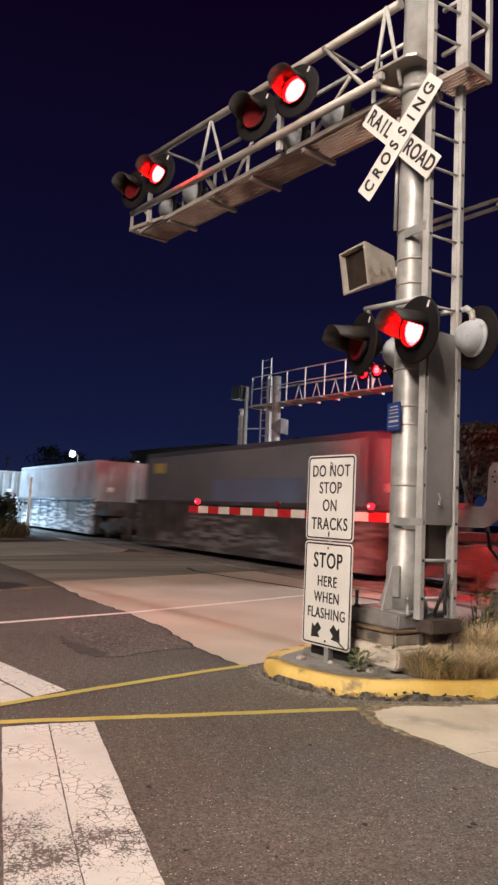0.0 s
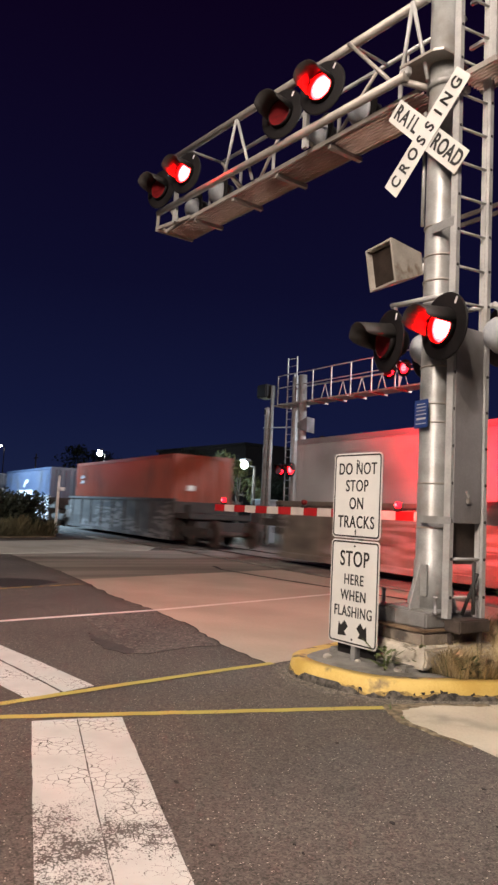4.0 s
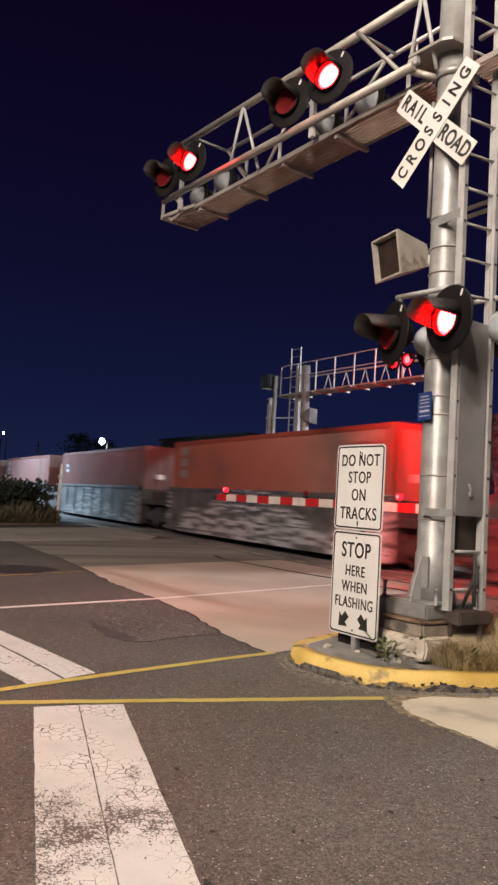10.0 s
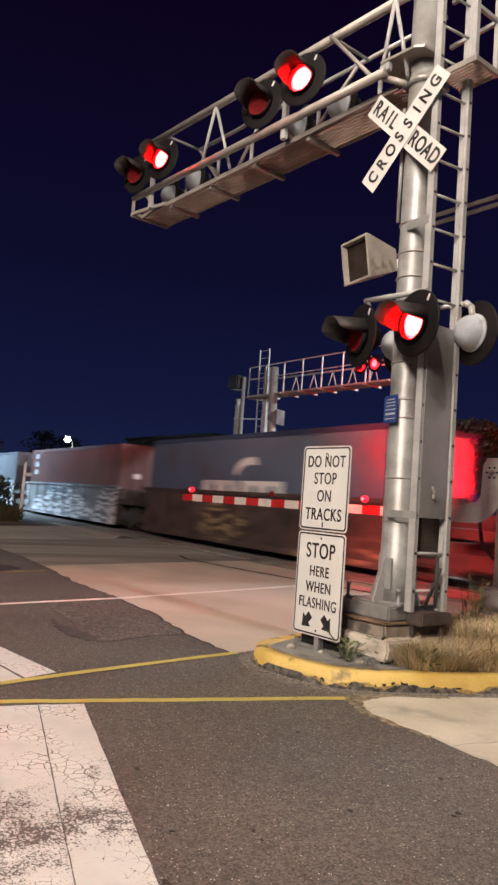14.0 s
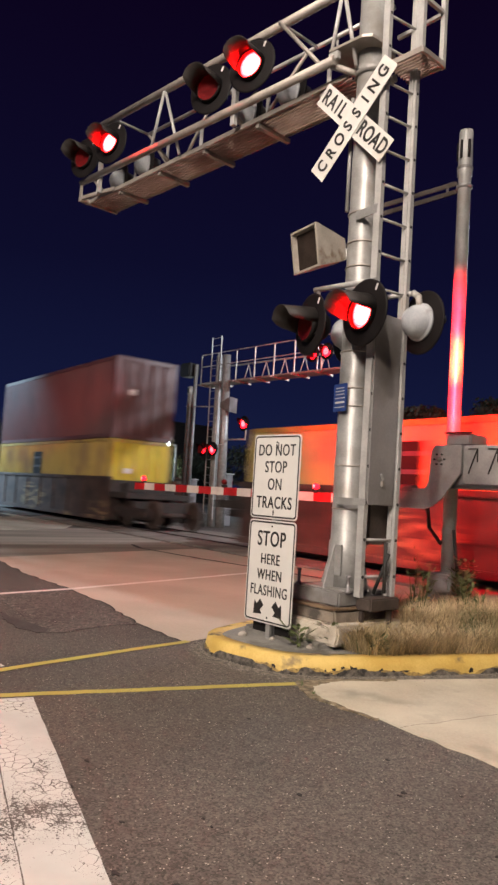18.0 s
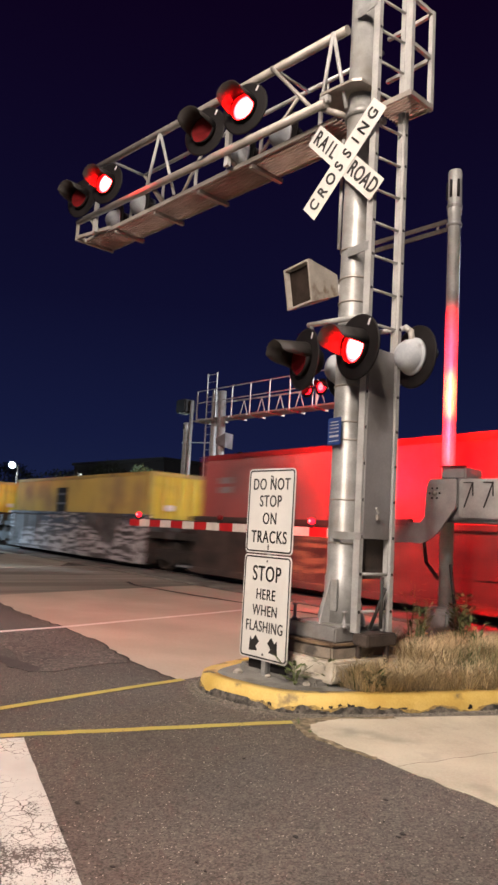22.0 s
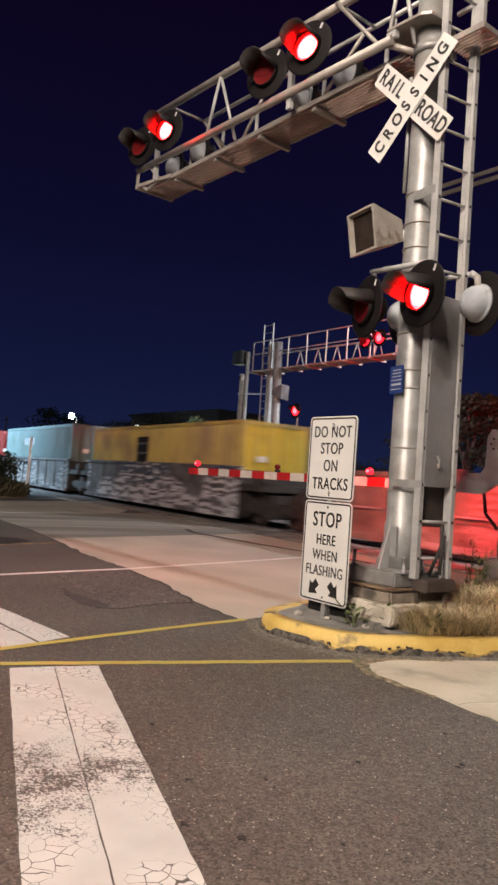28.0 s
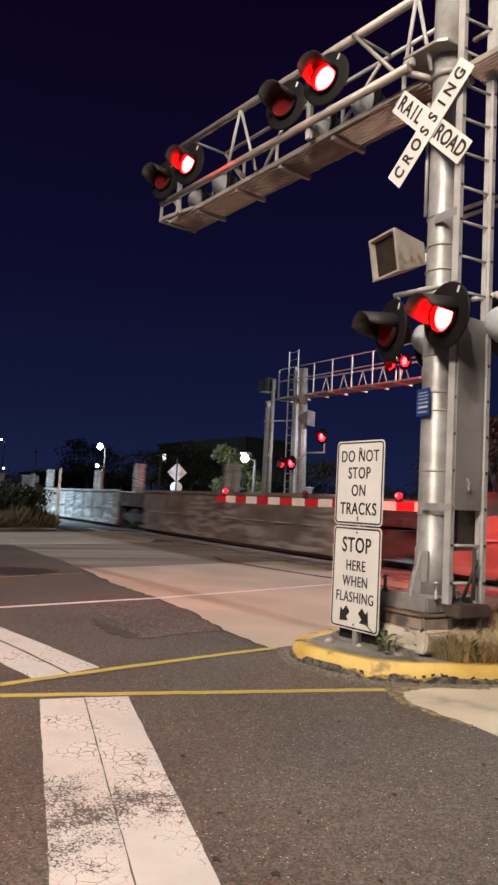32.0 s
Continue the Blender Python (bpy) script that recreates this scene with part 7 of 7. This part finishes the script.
solid("far_lot", slab([(-19.4, 2.5), (-20.4, 4.4), (-21.6, 6.9), (-26.0, 7.6), (-90.0, 8.6), (-90.0, 3.0), (-30.0, 0.0)][::-1], 0.0, 0.02), ASPHALT, "dark asphalt lot behind the far pavement", "road", "structure")
solid("far_verge", slab([(-22.4, 5.55), (-24.0, 6.0), (-40, 6.9), (-60, 7.3), (-60, -8), (-30, -8), (-19.4, -1.6), (-20.7, 2.4)], 0.0, 0.06), SOIL, "dark earth verge behind the pavement", "verge", "structure")
t = thing("marker_post", "thin pale marker post on the far corner", "post", (-22.4, 5.5, 0.1))
part("shaft", bar((0, 0, 0), (0.05, 0, 2.25), 0.10, 0.03), WHITE, t)
part("cap", box(0.0, 0.10, -0.02, 0.02, 2.22, 2.30), WHITE, t)


def leafy(count, centre, radii, size, seed, holes=0.0):
    rnd = random.Random(seed)
    vs, fs = [], []
    made = 0
    while made < count:
        d = Vector((rnd.gauss(0, 1), rnd.gauss(0, 1), rnd.gauss(0, 1))).normalized()
        r = rnd.random() ** 0.42
        k = 0.72 + 0.42 * noise.noise(d * 2.1 + Vector((seed, 0, 0)))
        p = Vector(centre) + Vector((d.x * radii[0], d.y * radii[1], d.z * radii[2])) * r * k
        if holes and noise.noise(p * 0.9 + Vector((0, seed, 0))) < -0.25 + holes * 0.2 - 0.2:
            continue
        a = Vector((rnd.gauss(0, 1), rnd.gauss(0, 1), rnd.gauss(0, 1))).normalized()
        b = a.orthogonal().normalized()
        s = size * rnd.uniform(0.6, 1.5)
        i = len(vs)
        c = a.cross(b)
        vs += [tuple(p - b * s), tuple(p + c * s * .5), tuple(p + b * s), tuple(p - c * s * .5)]
        fs.append((i, i + 1, i + 2, i + 3))
        made += 1
    return vs, fs


def crown(name, clumps, size, material, parent, seed, label=""):
    vs, fs = [], []
    for k, (c, r, count) in enumerate(clumps):
        v, f = leafy(count, c, r, size, seed + k, 0.5)
        n = len(vs)
        vs += v
        fs += [tuple(i + n for i in q) for q in f]
    me = bpy.data.meshes.new(name)
    me.from_pydata(vs, [], fs)
    me.materials.append(material)
    return part(name, me, material, parent, label)


def tree(x, y, height, width, seed, leaves=2600, label="tall dark leafy tree at night", foliage=None):
    rnd = random.Random(seed)
    t = thing("tree", label, "tree", (x, y, 0), "trees beyond the tracks")
    part("trunk", tube((0, 0, -0.1), (rnd.uniform(-.3, .3), 0, height * 0.5), height * 0.03, height * 0.016, 10), BARK, t)
    clumps = []
    for k in range(7):
        a = rnd.uniform(0, 6.28)
        r = width * rnd.uniform(0.1, 0.42)
        z = height * rnd.uniform(0.38, 0.88)
        c = (math.cos(a) * r, math.sin(a) * r, z)
        clumps.append((c, (width * rnd.uniform(.22, .36), width * rnd.uniform(.22, .36), height * rnd.uniform(.10, .18)), leaves // 7))
        part("limb", tube((0, 0, height * rnd.uniform(.25, .45)), (c[0] * .8, c[1] * .8, c[2]), height * 0.011, height * 0.004, 7), BARK, t)
    crown("crown", clumps, height * 0.018, foliage or LEAF, t, seed * 31)
    return t


for x, y, h, w, s in ((-118, 46, 12.5, 14, 1), (-104, 46, 10.0, 13, 2), (-95, 47, 9.5, 12, 3), (-90, 52, 9.5, 13, 4), (-74, 56, 8.0, 12, 5), (-134, 44, 9.5, 14, 15),
                      (-78.5, 41, 9.3, 8, 18), (-72.5, 41, 9.8, 8, 19), (-66.5, 41, 8.8, 8, 20), (-60, 46, 7.5, 12, 6), (-54, 44, 7.0, 11, 7), (-45, 42, 7.5, 11, 8), (-37, 44, 7.0, 10, 9), (-30, 44, 8.0, 10, 16),
                      (-23.5, 40, 10.0, 9, 10), (-18.0, 40, 10.5, 9, 11), (-13.0, 40, 9.0, 9, 12), (-7.0, 42, 9.5, 10, 17)):
    tree(x, y, h, w, s)
tree(-34.2, 22.0, 5.4, 3.8, 14, 4200, "small roundish tree lit by a floodlight", LEAFLIT)
for x, y, h, w, k in ((-18.6, 32.0, 8.7, 6.0, 31), (-22.3, 33.0, 8.0, 6.0, 32), (-15.0, 33.0, 8.4, 6.5, 33)):
    tree(x, y, h, w, k, 6500, "dense dark tree close behind the tracks")


def bush(x, y, w, d, h, seed, count):
    t = thing("bush", "dark unkempt roadside bush", "bush", (x, y, 0.15), "bushes on the far corner")
    bm = None
    rnd = random.Random(seed)
    for k in range(6):
        bm = tube((rnd.uniform(-w, w) * .3, rnd.uniform(-d, d) * .3, 0), (rnd.uniform(-w, w) * .4, rnd.uniform(-d, d) * .4, h * .7), 0.03, 0.012, 6, bm)
    tagged(part("branching", bm, BARK, t), kind="stuff")
    clumps = [((rnd.uniform(-w, w) * .42, rnd.uniform(-d, d) * .42, h * rnd.uniform(.2, .6)), (w * .35, d * .35, h * .38), count // 8) for _ in range(8)]
    crown("foliage", clumps, 0.075, LEAF, t, seed)


def tall_grass(count, seed):
    """Rank grass along the front of the verge, in one mesh."""
    rnd = random.Random(seed)
    vs, fs = [], []
    for _ in range(count):
        f, back = rnd.random(), rnd.random() ** 1.5 * 2.2
        x, y = -19.6 - 2.8 * f - back, -1.2 + 6.7 * f + rnd.uniform(-0.1, 0.1)
        h = rnd.uniform(0.35, 0.95) * (0.7 + 0.5 * noise.noise(Vector((x * 1.3, y * 1.3, 2))))
        a, l, w = rnd.uniform(0, 6.28), rnd.uniform(0.05, 0.35), rnd.uniform(0.008, 0.018)
        dx, dy = math.cos(a), math.sin(a)
        i = len(vs)
        vs += [(x - dy * w, y + dx * w, 0.05), (x + dy * w, y - dx * w, 0.05), (x + dx * l * .4 + dy * w, y + dy * l * .4 - dx * w, h * .65), (x + dx * l, y + dy * l, h)]
        fs += [(i, i + 1, i + 2), (i, i + 2, i + 3)]
    me = bpy.data.meshes.new("tall_grass")
    me.from_pydata(vs, [], fs)
    me.materials.append(VERGE)
    tagged(new("tall_grass", me), "rank brownish grass in front of the bushes", "grass", kind="stuff")


tall_grass(9000, 5)
bush(-24.6, 3.6, 3.4, 3.0, 2.0, 51, 5200)
bush(-27.5, 4.4, 3.4, 3.0, 2.1, 52, 3600)
bush(-22.9, 4.9, 1.4, 1.2, 0.9, 53, 1500)

# ---------------------------------------------------------------- distant yard: light poles, buildings


def light_pole(x, y, h, r, material, label, lamp_name, watts, color):
    t = thing("light_pole", label, "light pole", (x, y, 0), "yard lights")
    part("shaft", tube((0, 0, 0), (0, 0, h), 0.14, 0.09, 10), TRUCK, t)
    part("arm", bar((0, 0, h - 0.05), (0, -0.7, h), 0.08, 0.08), GREYP, t)
    head = part("lamp_head", box(-r * 1.4, r * 1.4, -0.9, -0.5, h + r, h + r + 0.15, 0.03), GREYP, t)
    bm = bmesh.new()
    bmesh.ops.create_uvsphere(bm, u_segments=16, v_segments=10, radius=r)
    part("globe", shift(smooth(bm), 0, -0.75, h), material, head, "brightly lit lamp")
    if watts:
        lamp(lamp_name, "POINT", (x, y - 0.75 - r - 0.25, h - 0.1), (x, y - 5, 0), watts, color, 0.3)
    return t


light_pole(-81.2, 33.0, 7.8, 0.36, FLOOD, "tall pole with a glaring blue-white floodlight", "floodlight_light", 1600, (0.75, 0.9, 1.0))
light_pole(-72.3, 29.0, 4.9, 0.18, FLOODW, "yard lamp on a low pole", "yard_light", 220, (1, 0.95, 0.85))
light_pole(-29.7, 20.0, 4.05, 0.22, FLOOD, "low pole with a bright greenish floodlight", "shrub_light", 450, (0.9, 1.0, 0.85))
light_pole(-150, 40.0, 12.5, 0.2, FLOODW, "distant street lamp on a tall pole", "", 0, (1, 1, 1))
light_pole(-112, 30.0, 5.2, 0.15, FLOODW, "distant low lamp on a pole", "", 0, (1, 1, 1))


def building(x0, x1, y0, y1, h, lit, label):
    t = thing("building", label, "building", ((x0 + x1) / 2, (y0 + y1) / 2, 0), "buildings beyond the yard")
    w, d = (x1 - x0) / 2, (y1 - y0) / 2
    part("wall", box(-w, w, -d, d, 0, h, 0.02), WALLD, t)
    part("roof", box(-w - 0.3, w + 0.3, -d - 0.3, d + 0.3, h, h + 0.35, 0.05), ROOFD, t)
    n = max(2, int(2 * w / 3.2))
    for k in range(n):
        x = -w + (k + 0.5) * 2 * w / n
        for z in ([1.2] if h < 5 else [1.2, h - 2.4]):
            win = part("window", box(x - 0.6, x + 0.6, -d - 0.04, -d - 0.005, z, z + 1.3, 0.01), RUBBER, t)
            part("pane", box(x - 0.52, x + 0.52, -d - 0.06, -d - 0.045, z + 0.08, z + 1.22), WINDOW_LIT if (k, z > 2) in lit else BLACK, win)
            part("sill", box(x - 0.66, x + 0.66, -d - 0.12, -d - 0.005, z - 0.1, z), ROOFD, win)
    return t


building(-101, -84, 52, 62, 9.6, {(1, True)}, "low dark building with one lit window")
building(-85.6, -64.0, 43, 50, 9.0, {(0, True), (3, False)}, "dark flat-roofed building with a lit upper window")
building(-170, -130, 50, 62, 6.0, {(2, True), (7, False)}, "long dark warehouse in the distance")
t = thing("trailer", "pale parked box trailer beyond the tracks", "trailer", (-104, 29, 0))
part("box_body", box(-6.5, 6.5, -1.25, 1.25, 1.1, 4.0, 0.05), COLOURS["white"], t)
part("bogie", box(3.5, 5.6, -1.1, 1.1, 0.5, 1.1, 0.05), TRUCK, t)
for x in (3.9, 5.1):
    part("wheel", shift(lathe([(0.0, -0.15), (0.48, -0.15), (0.52, -0.1), (0.52, 0.1), (0.48, 0.15), (0.0, 0.15)], 20, "Y"), x, -1.1, 0.52), RUBBER, t)
part("landing_leg", box(-3.0, -2.8, -0.8, -0.6, 0.0, 1.1), TRUCK, t)
for x, y, h in ((-99, 30, 8.2), (-66, 33, 7.0), (-122, 31, 9.5)):
    u = thing("utility_pole", "thin dark utility pole", "pole", (x, y, 0), "utility poles")
    part("shaft", tube((0, 0, 0), (0, 0, h), 0.13, 0.09, 8), BARK, u)
    part("crossarm", box(-0.9, 0.9, -0.05, 0.05, h - 0.7, h - 0.58), BARK, u)

# the street lamps that light the crossing, beside and behind the viewer
def street_lamp(x, y, h, reach, label):
    t = thing("street_lamp", label, "street lamp", (x, y, 0), "street lamps")
    part("shaft", tube((0, 0, 0), (0, 0, h), 0.11, 0.07, 14), GALV, t)
    dx, dy = reach
    part("arm", tube((0, 0, h - 0.05), (dx, dy, h + 0.12), 0.04, n=10), GALV, t)
    head = part("lamp_head", box(dx - 0.4, dx + 0.4, dy - 0.17, dy + 0.17, h + 0.08, h + 0.21, 0.04), GREYP, t)
    part("lens", box(dx - 0.25, dx + 0.25, dy - 0.11, dy + 0.11, h + 0.06, h + 0.078), FLOODW, head)


street_lamp(6.2, -8.6, 10.07, (CORNER[0] - 6.2, CORNER[1] + 8.6), "grey street lamp on the near corner")
street_lamp(11.0, -21.35, 16.8, (-2.0, 0.35), "tall grey street lamp over the near road")

# ---------------------------------------------------------------- movement
SPEED, SLOWING = 16.218, 0.02492


def motions():
    times = [i * 2.0 for i in range(17)]
    for ob, s0, z in MOVING:
        walk(ob, [(t, track_pose(s0 + SPEED * t - SLOWING * t * t / 2, 0, z)) for t in times])
    # the lamps flash in turn each second: added slats hide each lens for half
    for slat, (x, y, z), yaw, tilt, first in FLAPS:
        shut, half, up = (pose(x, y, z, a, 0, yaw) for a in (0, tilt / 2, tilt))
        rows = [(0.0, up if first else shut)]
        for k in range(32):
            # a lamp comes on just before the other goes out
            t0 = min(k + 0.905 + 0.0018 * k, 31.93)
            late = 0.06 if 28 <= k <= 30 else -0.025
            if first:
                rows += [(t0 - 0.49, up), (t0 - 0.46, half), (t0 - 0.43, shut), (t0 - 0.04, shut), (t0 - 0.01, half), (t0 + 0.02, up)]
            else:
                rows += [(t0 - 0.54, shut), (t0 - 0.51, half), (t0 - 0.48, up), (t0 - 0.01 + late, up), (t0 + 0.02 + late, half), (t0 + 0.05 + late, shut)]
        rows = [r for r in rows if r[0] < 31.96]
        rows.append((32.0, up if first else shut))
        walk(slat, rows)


motions()
